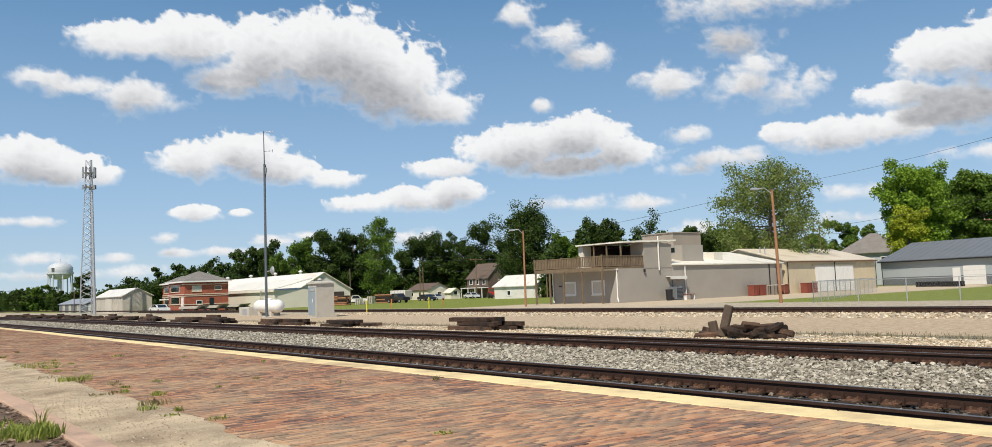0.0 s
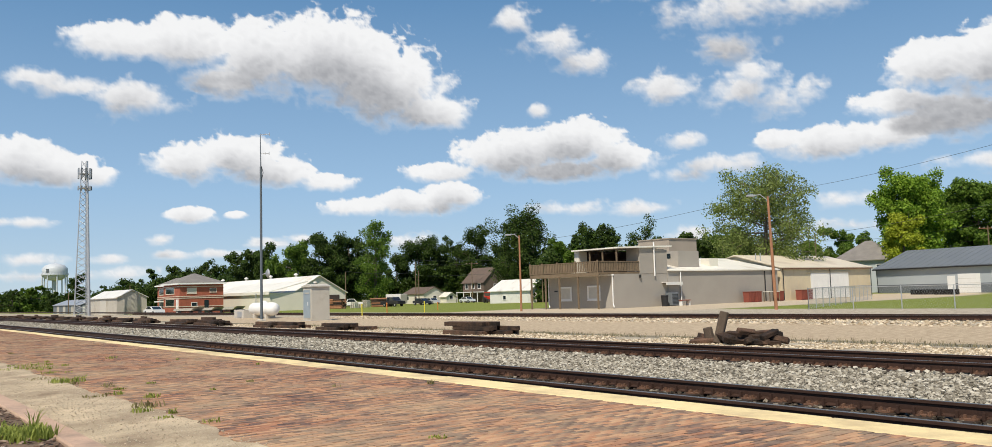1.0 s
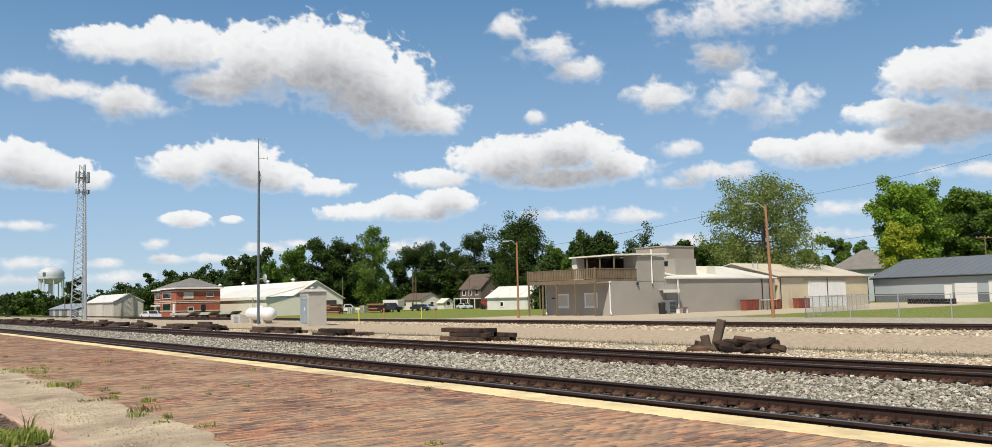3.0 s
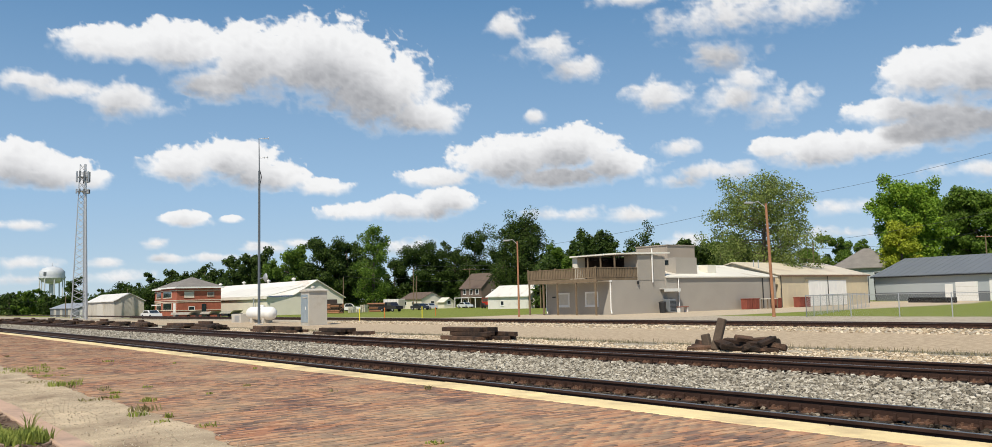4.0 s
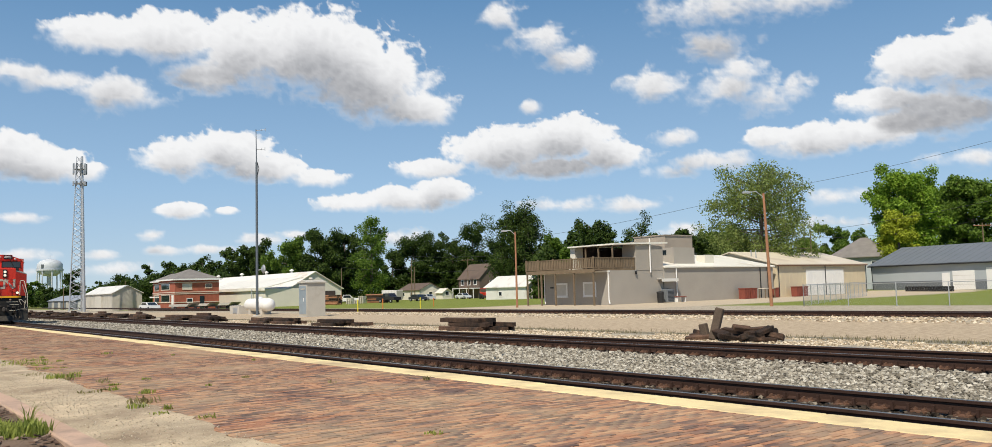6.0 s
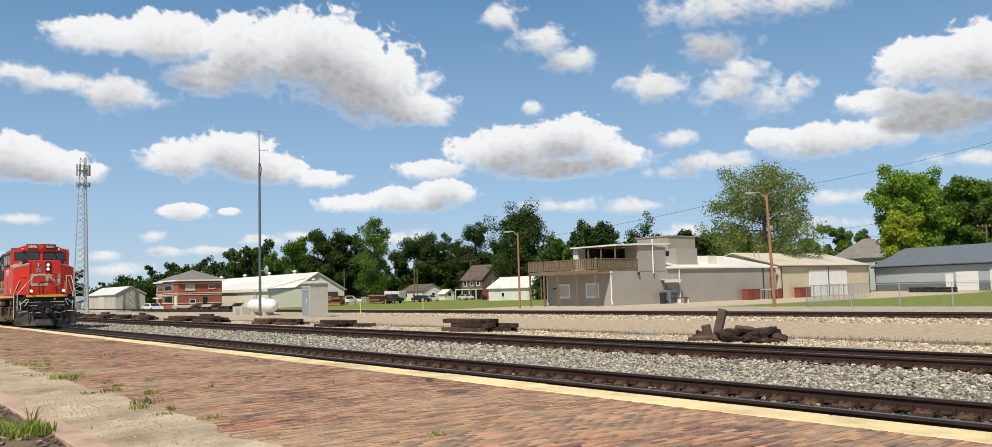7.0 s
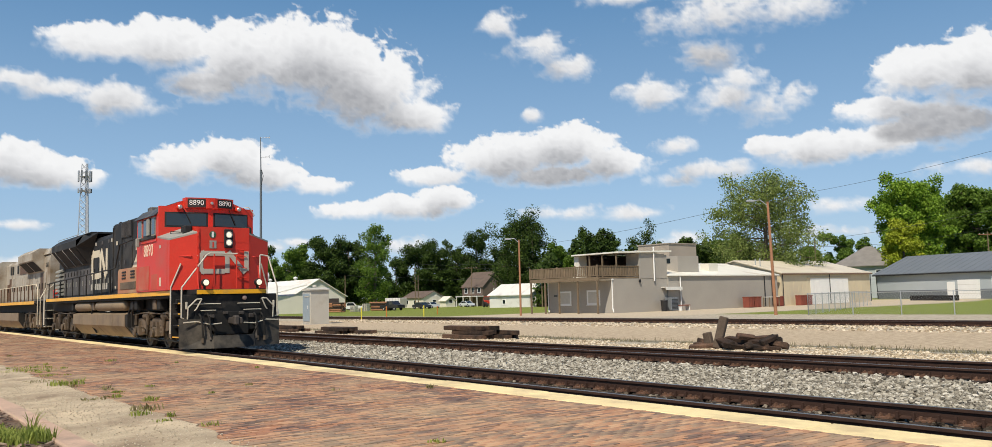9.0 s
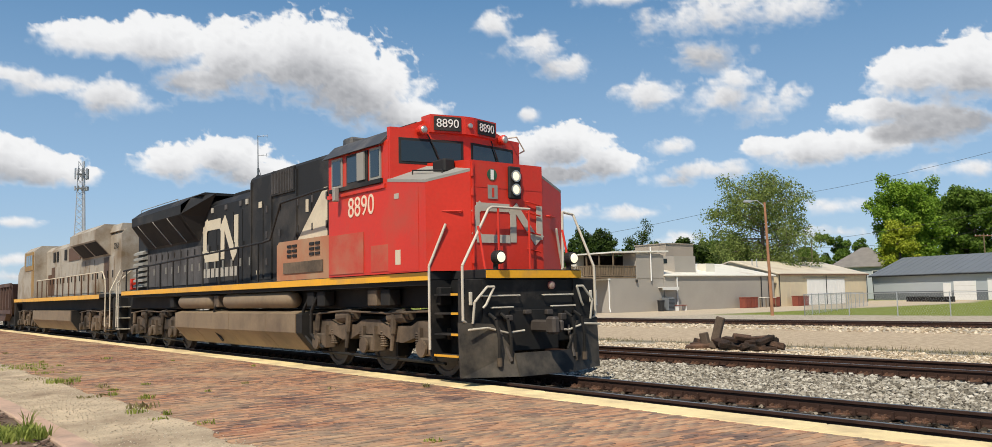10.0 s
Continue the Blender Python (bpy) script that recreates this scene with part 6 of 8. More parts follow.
    # radiator section with flared sides
    fl = [(-0.97, 3.3), (-1.56, 4.1), (-1.56, 4.38), (-1.25, 4.62), (1.25, 4.62), (1.56, 4.38), (1.56, 4.1), (0.97, 3.3)]
    rd = part("radiator", Shape().prism(fl, -18.7, -13.4, "x"), M["hood_black"], L, "black flared radiator housing")
    part("radiator_roof", Shape().prism([(-1.25, 4.621), (1.25, 4.621), (1.1, 4.7), (-1.1, 4.7)], -18.4, -12.6, "x"), M["hood_black"], rd)
    for sd in (-1, 1):
        part("radiator_screen", Shape().add([(-18.5, sd * 1.035, 3.36), (-13.6, sd * 1.035, 3.36), (-13.6, sd * 1.555, 4.06), (-18.5, sd * 1.555, 4.06)], [(0, 1, 2, 3)]), M["under_black"], rd)
        part("radiator_wedge", Shape().add([(-13.4, sd * 1.56, 4.1), (-13.4, sd * 1.56, 4.38), (-13.4, sd * 0.97, 3.3), (-12.0, sd * 0.97, 4.62), (-13.4, sd * 1.25, 4.62), (-12.9, sd * 0.97, 4.0)], [(0, 1, 4, 3), (0, 3, 5), (0, 5, 2)]), M["hood_black"], rd)
        for x in (-17.6, -15.9, -14.4):
            part("screen_strut", Shape().rod((x, sd * 1.04, 3.33), (x - 0.3, sd * 1.57, 4.08), 0.02), M["glare_grey"], rd)
        part("roof_rail", Shape().pipe([(-18.5, sd * 1.3, 4.62), (-18.5, sd * 1.3, 4.68), (-14.5, sd * 1.3, 4.68), (-14.5, sd * 1.3, 4.62)], 0.012), M["glare_grey"], rd)
    part("air_horn", Shape().lathe([(0.03, -9.35), (0.04, -9.1), (0.09, -8.95)], "x", (0, -0.5, 4.82), 10).lathe([(0.03, -9.4), (0.04, -9.6), (0.08, -9.75)], "x", (0, -0.62, 4.82), 10).rod((-9.35, -0.5, 4.7), (-9.35, -0.5, 4.85), 0.03), M["hood_black"], L)
    part("exhaust_stack", Shape().bbox(-12.3, -11.2, -0.35, 0.35, 4.4, 4.68, 0.04), M["under_black"], L)
    # side handrails
    for sd in (-1, 1):
        yr = sd * 1.5
        part("handrail", Shape().pipe([(-19.9, yr, 2.62), (-7.4, yr, 2.86), (-6.9, yr, 2.9), (-6.3, yr, 3.72), (-4.4, yr, 3.8), (-3.8, yr, 3.8)], 0.028), M["hood_black"], L, "black side handrail")
        x = -19.5
        while x < -6.8:
            part("rail_post", Shape().rod((x, yr, 1.8), (x, yr, 2.62 + 0.24 * (x + 19.9) / 12.5), 0.03, n=6), M["hood_black"], L)
            x += 1.32
        part("handrail", Shape().pipe([(-20.35, yr * 1.03, 0.6), (-20.35, yr * 1.03, 2.1), (-19.9, yr, 2.62)], 0.024), M["rail_white"], L, "worn white rear stair handrail")
        part("handrail", Shape().pipe([(-20.9, yr * 0.98, 0.6), (-20.9, yr * 0.98, 2.2), (-20.5, sd * 1.0, 2.75)], 0.024), M["rail_white"], L, "worn white rear stair handrail")
        rs = part("rear_steps", Shape().box(-20.95, -20.4, *sorted((sd * 0.9, sd * 1.1)), 0.5, 1.74), M["pilot_black"], L)
        for z in (0.55, 0.95, 1.35):
            part("step", Shape().box(-20.9, -20.42, *sorted((sd * 1.1, sd * 1.48)), z - 0.03, z), M["rail_white"], rs)
    part("rear_pilot", Shape().bbox(-20.95, -20.75, -1.4, 1.4, 0.55, 1.74, 0.03), M["pilot_black"], L)
    part("rear_deck", Shape().box(-20.95, -20.001, -1.1, 1.1, 1.741, 1.89), M["hood_black"], L)
    part("rear_coupler", Shape().bbox(-21.4, -20.95, -0.17, 0.17, 0.78, 1.06, 0.03), M["truck_dust"], L)
    part("flag_box", Shape().bbox(-20.2, -20.02, -1.2, -1.0, 1.95, 2.35, 0.02), M["red_paint"], L)
    return L


def build_second():
    """The second unit runs long hood first behind the leader."""
    L = thing("locomotive", "dusty grey diesel locomotive with a yellow sill stripe, coupled behind", "locomotive", group="train on the near track")
    L["offset"] = 0.0
    g = M["unit_grey"]
    part("underframe", Shape().bbox(-43.2, -21.6, -1.1, 1.1, 1.2, 1.7, 0.03), M["under_black"], L)
    dk = part("walkway_deck", Shape().bbox(-43.0, -22.3, -1.54, 1.54, 1.7, 1.84, 0.015), M["under_black"], L)
    for sd in (-1, 1):
        part("sill_stripe", slab(Shape(), sd * 1.541, -42.9, -23.2, 1.66, 1.83, 0.008), M["sill_yellow"], dk, "faded yellow sill stripe")
    pr = [(-1.5, 1.2), (-1.5, 0.75), (-1.2, 0.32), (1.2, 0.32), (1.5, 0.75), (1.5, 1.2)]
    tk = part("fuel_tank", Shape().prism(pr, -37.2, -28.4, "x"), M["tank_dust"], L, "pale dusty fuel tank")
    part("tank_end", Shape().prism([(y * 0.98, z) for y, z in pr], -28.397, -28.3, "x"), M["under_black"], tk)
    truck(-25.0, L)
    truck(-40.3, L)
    hp = [(-0.95, 1.84), (-0.95, 4.2), (-0.75, 4.42), (0.75, 4.42), (0.95, 4.2), (0.95, 1.84)]
    hood = part("engine_hood", Shape().prism(hp, -37.0, -22.4, "x"), g, L, "dusty grey hood with doors")
    for sd in (-1, 1):
        for k in range(16):
            x = -36.4 + 0.82 * k
            if x > -24:
                break
            d = part("engine_door", slab(Shape(), sd * 0.951, x, x + 0.74, 1.95, 3.35 if k % 4 else 3.0, 0.025), M["unit_brown"] if k in (0, 1, 14) else g, hood)
            part("door_handle", slab(Shape(), sd * 0.977, x + 0.6, x + 0.65, 2.5, 2.8, 0.03), M["under_black"], d)
        for x, w in ((-35.2, 0.5), (-34.4, 0.4), (-32.6, 0.5)):
            part("hood_vent", slab(Shape(), sd * 0.951, x, x + w, 3.6, 4.1, 0.03), M["under_black"], hood)
        part("dynamic_grille", slab(Shape(), sd * 0.951, -31.6, -29.2, 3.5, 4.1, 0.03), M["unit_brown"], hood)
        yr = sd * 1.5
        part("handrail", Shape().pipe([(-36.4, yr, 2.7), (-22.9, yr, 2.7), (-22.5, yr, 2.4), (-22.3, yr * 1.02, 1.9), (-22.3, yr * 1.02, 0.6)], 0.024), M["cream_stripe"], L, "cream side handrail")
        part("handrail", Shape().pipe([(-21.7, yr, 0.6), (-21.7, yr, 1.95), (-22.1, sd * 1.05, 2.75)], 0.024), M["cream_stripe"], L, "cream end handrail")
        x = -36.2
        while x < -22.8:
            part("rail_post", Shape().box(x - 0.045, x + 0.045, yr - 0.02, yr + 0.02, 1.66, 2.7), M["unit_brown"], L)
            x += 1.22
        rs = part("end_steps", Shape().box(-22.3, -21.7, *sorted((sd * 0.9, sd * 1.1)), 0.45, 1.7), M["under_black"], L)
        for z in (0.5, 0.9, 1.3):
            part("step", Shape().box(-22.26, -21.74, *sorted((sd * 1.1, sd * 1.5)), z - 0.03, z), M["under_black"], rs)
    fl = [(-0.96, 3.4), (-1.54, 4.02), (-1.54, 4.42), (-1.2, 4.66), (1.2, 4.66), (1.54, 4.42), (1.54, 4.02), (0.96, 3.4)]
    rd = part("radiator", Shape().prism(fl, -28.6, -24.0, "x"), g, L, "grey winged radiator housing")
    part("radiator_roof", Shape().prism([(-1.0, 4.3), (-0.9, 4.6), (0.9, 4.6), (1.0, 4.3)], -24.0, -22.45, "x"), g, rd)
    for sd in (-1, 1):
        for x in (-28.3, -26.1):
            part("radiator_screen", Shape().add([(x, sd * 1.04, 3.47), (x + 2.0, sd * 1.04, 3.47), (x + 2.0, sd * 1.5, 3.96), (x, sd * 1.5, 3.96)], [(0, 1, 2, 3)]), M["under_black"], rd)
    lettering("road_number", "2763", 0.34, Matrix.Translation((-23.05, -0.985, 3.72)) @ NEAR_SIDE, M["under_black"], hood, "small black road number")
    cab = part("cab", Shape().prism([(-1.52, 1.84), (-1.52, 4.3), (-1.2, 4.55), (1.2, 4.55), (1.52, 4.3), (1.52, 1.84)], -40.0, -37.0, "x"), g, L, "grey crew cab")
    for sd in (-1, 1):
        f = part("window_frame", slab(Shape(), sd * 1.521, -39.6, -37.2, 3.3, 4.25, 0.03), M["unit_gold"], cab)
        for x in (-39.2, -38.6, -38.0):
            part("pane", slab(Shape(), sd * 1.552, x, x + 0.5, 3.55, 4.1, 0.006), M["window_glass"], f)
        part("cab_door", slab(Shape(), sd * 1.521, -37.7, -37.1, 1.9, 3.28, 0.02), M["unit_gold"], cab)
    part("nose", Shape().prism([(-40.0, 1.84), (-40.0, 3.75), (-42.0, 3.55), (-42.6, 3.2), (-42.7, 1.84)], -1.4, 1.4, "y"), g, L)
    part("pilot", Shape().bbox(-43.3, -43.1, -1.45, 1.45, 0.3, 1.7, 0.03), M["under_black"], L)
    part("end_pilot", Shape().bbox(-21.7, -21.5, -1.4, 1.4, 0.5, 1.7, 0.03), M["under_black"], L)
    part("coupler", Shape().bbox(-21.5, -21.2, -0.17, 0.17, 0.78, 1.06, 0.03), M["truck_dust"], L)
    part("rear_coupler", Shape().bbox(-43.75, -43.3, -0.17, 0.17, 0.78, 1.06, 0.03), M["truck_dust"], L)
    return L


def build_hopper(x_front):
    H = thing("hopper_car", "dark brown open hopper car with vertical ribs", "freight car", group="train on the near track")
    H["offset"] = 0.0
    x1, x0 = x_front - 0.6, x_front - 14.2
    b = part("hopper_body", Shape().prism([(x0, 2.75), (x1, 2.75), (x1 - 0.3, 1.9), (x1 - 2.6, 0.55), (x0 + 2.6, 0.55), (x0 + 0.3, 1.9)], -1.42, 1.42, "y"), M["hopper_brown"], H)
    part("top_chord", Shape().box(x0, x1, -1.55, -1.42, 2.6, 2.8).box(x0, x1, 1.42, 1.55, 2.6, 2.8), M["hopper_brown"], b)
    part("side_sill", Shape().box(x0, x1, -1.5, -1.42, 1.0, 1.22).box(x0, x1, 1.42, 1.5, 1.0, 1.22), M["hopper_brown"], b)
    for k in range(13):
        for sd in (-1, 1):
            x = x0 + 0.3 + k * (x1 - x0 - 0.7) / 12
            part("side_post", Shape().box(x, x + 0.1, *sorted((sd * 1.42, sd * 1.53)), 1.22, 2.6), M["hopper_brown"], b)
    part("end_ladder", Shape().pipe([(x1, -1.4, 0.9), (x1, -1.4, 2.7)], 0.02).pipe([(x1, -1.0, 0.9), (x1, -1.0, 2.7)], 0.02), M["hopper_brown"], H)
    for xc in (x0 + 1.9, x1 - 1.9):
        t = part("bogie", Shape().bbox(xc - 0.35, xc + 0.35, -1.0, 1.0, 0.45, 0.85, 0.04), M["under_black"], H)
        for a in (-0.9, 0.9):
            wheelset(xc + a, t)
        for sd in (-1, 1):
            part("side_frame", Shape().prism([(xc - 1.2, 0.4), (xc - 1.2, 0.62), (xc - 0.3, 0.85), (xc + 0.3, 0.85), (xc + 1.2, 0.62), (xc + 1.2, 0.4), (xc + 0.35, 0.3), (xc - 0.35, 0.3)], *sorted((sd * 0.95, sd * 1.12)), "y"), M["under_black"], t)
    part("coupler", Shape().bbox(x1, x_front, -0.15, 0.15, 0.78, 1.02, 0.03).bbox(x0 - 0.6, x0, -0.15, 0.15, 0.78, 1.02, 0.03), M["under_black"], H)
    return H


train = [build_lead(), build_second(), build_hopper(-43.9), build_hopper(-58.8)]
# ---- buildings ----
# dark brown that paints in the shade of covered or open interiors
M["interior_shade"] = material("interior_shade", (0.07, 0.05, 0.045), 0.8, vary=0.3, scale=1.5)
M["brown_shingle"] = material("brown_shingle", (0.13, 0.095, 0.075), 0.9, vary=0.25, scale=1, fine=20, bump=0.3)
M["pale_siding"] = material("pale_siding", (0.7, 0.66, 0.56), 0.6, vary=0.06, scale=0.6, fine=12, bump=0.05)
M["curtain"] = material("curtain", (0.55, 0.52, 0.46), 0.8, vary=0.1)
M["brown_grey_wall"] = material("brown_grey_wall", (0.33, 0.28, 0.23), 0.85, vary=0.1, scale=0.6)


def window_part(parent, face, a0, a1, z0, z1, at, out, frame_mat="white_paint", pane_mat="glass_dark", fw=0.09):
    """A framed window on a wall. face 'y': wall faces along y at 'at', a is x; face 'x': wall faces along x, a is y. out: +1 or -1."""
    def slab2(s, b0, b1, c0, c1, d0, d1):
        lo, hi = sorted((at + out * d0, at + out * d1))
        return s.box(b0, b1, lo, hi, c0, c1) if face == "y" else s.box(lo, hi, b0, b1, c0, c1)
    s = Shape()
    slab2(s, a0, a1, z0, z0 + fw, 0, 0.06)
    slab2(s, a0, a1, z1 - fw, z1, 0, 0.06)
    slab2(s, a0, a0 + fw, z0 + fw, z1 - fw, 0, 0.06)
    slab2(s, a1 - fw, a1, z0 + fw, z1 - fw, 0, 0.06)
    w = part("window", s, M[frame_mat], parent)
    part("pane", slab2(Shape(), a0 + fw, a1 - fw, z0 + fw, z1 - fw, 0.004, 0.02), M[pane_mat], w)
    part("sill", slab2(Shape(), a0 - 0.05, a1 + 0.05, z0 - 0.06, z0, 0, 0.1), M[frame_mat], w)
    return w


def ribs(parent, name, mat, face, a0, a1, z0, z1, at, out, step=0.9, d=0.02, w=0.05):
    """Standing seams of a metal wall."""
    a = a0 + step / 2
    while a < a1:
        lo, hi = sorted((at, at + out * d))
        s = Shape().box(a, a + w, lo, hi, z0, z1) if face == "y" else Shape().box(lo, hi, a, a + w, z0, z1)
        part(name, s, M[mat], parent)
        a += step


def gable_roof(parent, x0, x1, y0, y1, ze, zr, mat, axis="y", over=0.25, t=0.12, name="roof", xr=None):
    """Two roof slopes with thickness; the ridge runs along the axis."""
    xr = (x0 + x1) / 2 if xr is None else xr
    yr = (y0 + y1) / 2
    if axis == "y":
        sl = (zr - ze) / (x1 - xr)
        sl2 = (zr - ze) / (xr - x0)
        a = part(name, Shape().prism([(xr, zr), (x1 + over, ze - sl * over), (x1 + over, ze - sl * over + t), (xr, zr + t)], y0 - over, y1 + over, "y"), M[mat], parent)
        part(name, Shape().prism([(xr, zr), (x0 - over, ze - sl2 * over), (x0 - over, ze - sl2 * over + t), (xr, zr + t)], y0 - over, y1 + over, "y"), M[mat], parent)
        part("gable", Shape().prism([(x0, ze), (x1, ze), (xr, zr)], y0, y0 + 0.15, "y"), None, parent)
    else:
        sl = (zr - ze) / (y1 - yr)
        a = part(name, Shape().prism([(yr, zr), (y1 + over, ze - sl * over), (y1 + over, ze - sl * over + t), (yr, zr + t)], x0 - over, x1 + over, "x"), M[mat], parent)
        part(name, Shape().prism([(yr, zr), (y0 - over, ze - sl * over), (y0 - over, ze - sl * over + t), (yr, zr + t)], x0 - over, x1 + over, "x"), M[mat], parent)
        part("gable", Shape().prism([(y0, ze), (y1, ze), (yr, zr)], x1 - 0.15, x1, "x"), None, parent)
    return a


def shell(parent, x0, x1, y0, y1, z0, z1, mat, t=0.2):
    """Four outer walls and a flat top that closes them."""
    part("wall", Shape().box(x0, x1, y0, y0 + t, z0, z1), M[mat], parent)
    part("wall", Shape().box(x0, x1, y1 - t, y1, z0, z1), M[mat], parent)
    part("wall", Shape().box(x0, x0 + t, y0 + t, y1 - t, z0, z1), M[mat], parent)
    part("wall", Shape().box(x1 - t, x1, y0 + t, y1 - t, z0, z1), M[mat], parent)
    part("upper_floor", Shape().box(x0 + t, x1 - t, y0 + t, y1 - t, z1 - 0.1, z1 - 0.004), M["taupe_stucco"], parent)


def set_gables(parent, mat):
    for o in parent.children:
        if o.name.startswith("gable") and not o.data.materials:
            o.data.materials.append(M[mat])


def deck_house():
    B = thing("tavern_building", "grey stucco two-storey building with a wooden roof deck on posts", "building")
    shell(B, -66.7, -57.25, 49.7, 57.4, -0.5, 2.95, "taupe_stucco")
    window_part(B, "y", -65.0, -63.2, 0.45, 1.86, 49.7, -1, pane_mat="curtain", fw=0.16)
    window_part(B, "y", -60.9, -59.1, 0.47, 1.9, 49.7, -1, pane_mat="curtain", fw=0.16)
    part("house_plaque", Shape().box(-65.8, -65.3, 49.66, 49.7, 1.35, 1.5), M["black_metal"], B)
    for x, y in ((-57.35, 49.62), (-66.62, 49.62)):
        part("downpipe", Shape().pipe([(x, y, 2.85), (x, y, 0.1), (x + 0.35, y - 0.25, -0.25)], 0.06), M["white_paint"], B)
    part("gutter", Shape().box(-66.8, -57.2, 49.5, 49.69, 2.8, 2.95), M["white_paint"], B)
    # deck
    d = part("deck_floor", Shape().box(-67.3, -57.3, 47.7, 54.0, 3.0, 3.14), M["weathered_wood"], B, "weathered wooden roof deck")
    part("deck_beam", Shape().box(-67.3, -57.3, 47.7, 47.86, 2.78, 3.0), M["weathered_wood"], d)
    part("deck_beam", Shape().box(-57.46, -57.3, 47.87, 53.3, 2.96, 3.0), M["weathered_wood"], d)
    for x in (-67.2, -65.0, -62.9, -60.2, -57.5):
        part("deck_post", Shape().box(x - 0.07, x + 0.07, 47.72, 47.86, -0.5, 2.78), M["weathered_wood"], B)
    x = -67.3
    while x < -57.35:
        part("baluster", Shape().box(x, x + 0.16, 47.72, 47.75, 3.2, 4.12), M["weathered_wood"], d)
        x += 0.24
    y = 47.9
    while y < 53.4:
        part("baluster", Shape().box(-57.36, -57.33, y, y + 0.16, 3.2, 4.12), M["weathered_wood"], d)
        y += 0.22
    y = 47.9
    while y < 53.9:
        part("baluster", Shape().box(-67.28, -67.25, y, y + 0.16, 3.2, 4.12), M["weathered_wood"], d)
        y += 0.24
    for z in (3.2, 4.12):
        part("rail", Shape().box(-67.35, -57.28, 47.7, 47.8, z, z + 0.08), M["weathered_wood"], d)
        part("rail", Shape().box(-57.38, -57.28, 47.81, 53.5, z, z + 0.08), M["weathered_wood"], d)
        part("rail", Shape().box(-67.35, -67.25, 47.81, 53.9, z, z + 0.08), M["weathered_wood"], d)
    for x in (-67.3, -65.4, -63.1, -60.5, -57.4):
        part("rail_post", Shape().box(x - 0.06, x + 0.06, 47.69, 47.81, 3.14, 4.3), M["weathered_wood"], d)
    # covered porch and stair tower
    part("porch_roof", Shape().prism([(50.2, 5.42), (58.0, 5.62), (58.0, 5.78), (50.2, 5.56)], -63.6, -57.0, "x"), M["cream_roof"], B, "pale metal porch roof")
    # back wall coloured dark for the porch's shade; dark side wall added likewise
    part("porch_back", Shape().box(-63.4, -57.45, 56.2, 57.3, 2.96, 5.4), M["interior_shade"], B)
    part("porch_side", Shape().box(-63.4, -63.25, 51.75, 56.19, 2.97, 5.5), M["interior_shade"], B)
    part("porch_room", Shape().box(-63.6, -62.9, 50.6, 51.7, 3.14, 5.4), M["pale_siding"], B, "small white porch room")
    for x in (-61.2, -59.4, -57.5):
        part("porch_post", Shape().box(x - 0.06, x + 0.06, 50.4, 50.52, 3.14, 5.42), M["weathered_wood"], B)
    for x in (-61.8, -60.2, -58.6):
        part("ceiling_fan", Shape().lathe([(0.1, 0), (0.12, 0.12), (0.03, 0.25)], "z", (x, 51.8, 5.0), 10).box(x - 0.6, x + 0.6, 51.74, 51.86, 5.06, 5.08), M["black_metal"], B)
    part("stair_tower", Shape().prism([(53.4, 2.95), (53.4, 5.72), (57.45, 5.3), (57.45, 2.95)], -59.0, -57.22, "x"), M["taupe_stucco"], B)
    part("vent_pipe", Shape().pipe([(-57.1, 55.4, 2.7), (-57.1, 55.4, 6.1)], 0.07), M["white_paint"], B)
    part("wall_lamp", Shape().bbox(-57.22, -57.05, 53.2, 53.4, 2.55, 2.85, 0.03), M["black_metal"], B)
    part("awning", Shape().box(-57.24, -56.6, 56.5, 59.0, 2.0, 2.06).box(-56.65, -56.6, 56.5, 59.0, 1.75, 2.0), M["white_metal"], B)
    # low hall behind
    shell(B, -72.0, -57.2, 57.45, 76.4, -0.5, 3.2, "taupe_stucco")
    gable_roof(B, -72.0, -57.2, 57.6, 76.4, 3.2, 4.75, "cream_roof", "y", 0.2)
    set_gables(B, "taupe_stucco")
    for y in (59.3, 73.8, 75.2):
        part("downpipe", Shape().rod((-57.1, y, 3.1), (-57.1, y, -0.3), 0.06), M["white_paint"] if y < 60 else M["black_metal"], B)
    part("roof_block", Shape().box(-66.8, -62.2, 63.7, 68.4, 3.9, 6.9), M["brown_grey_wall"], B)
    part("roof_block_cap", Shape().box(-66.9, -62.1, 63.6, 68.5, 6.901, 7.0), M["brown_grey_wall"], B)
    rt = part("rooftop_cabin", Shape().box(-60.4, -58.6, 60.8, 64.2, 3.5, 5.35), M["taupe_stucco"], B)
    part("cabin_window", Shape().box(-60.2, -59.6, 60.76, 60.8, 4.6, 5.1), M["glass_dark"], rt)
    part("roof_vent", Shape().box(-60.2, -59.0, 66.5, 68.0, 3.6, 4.6), M["pale_siding"], B)
    return B


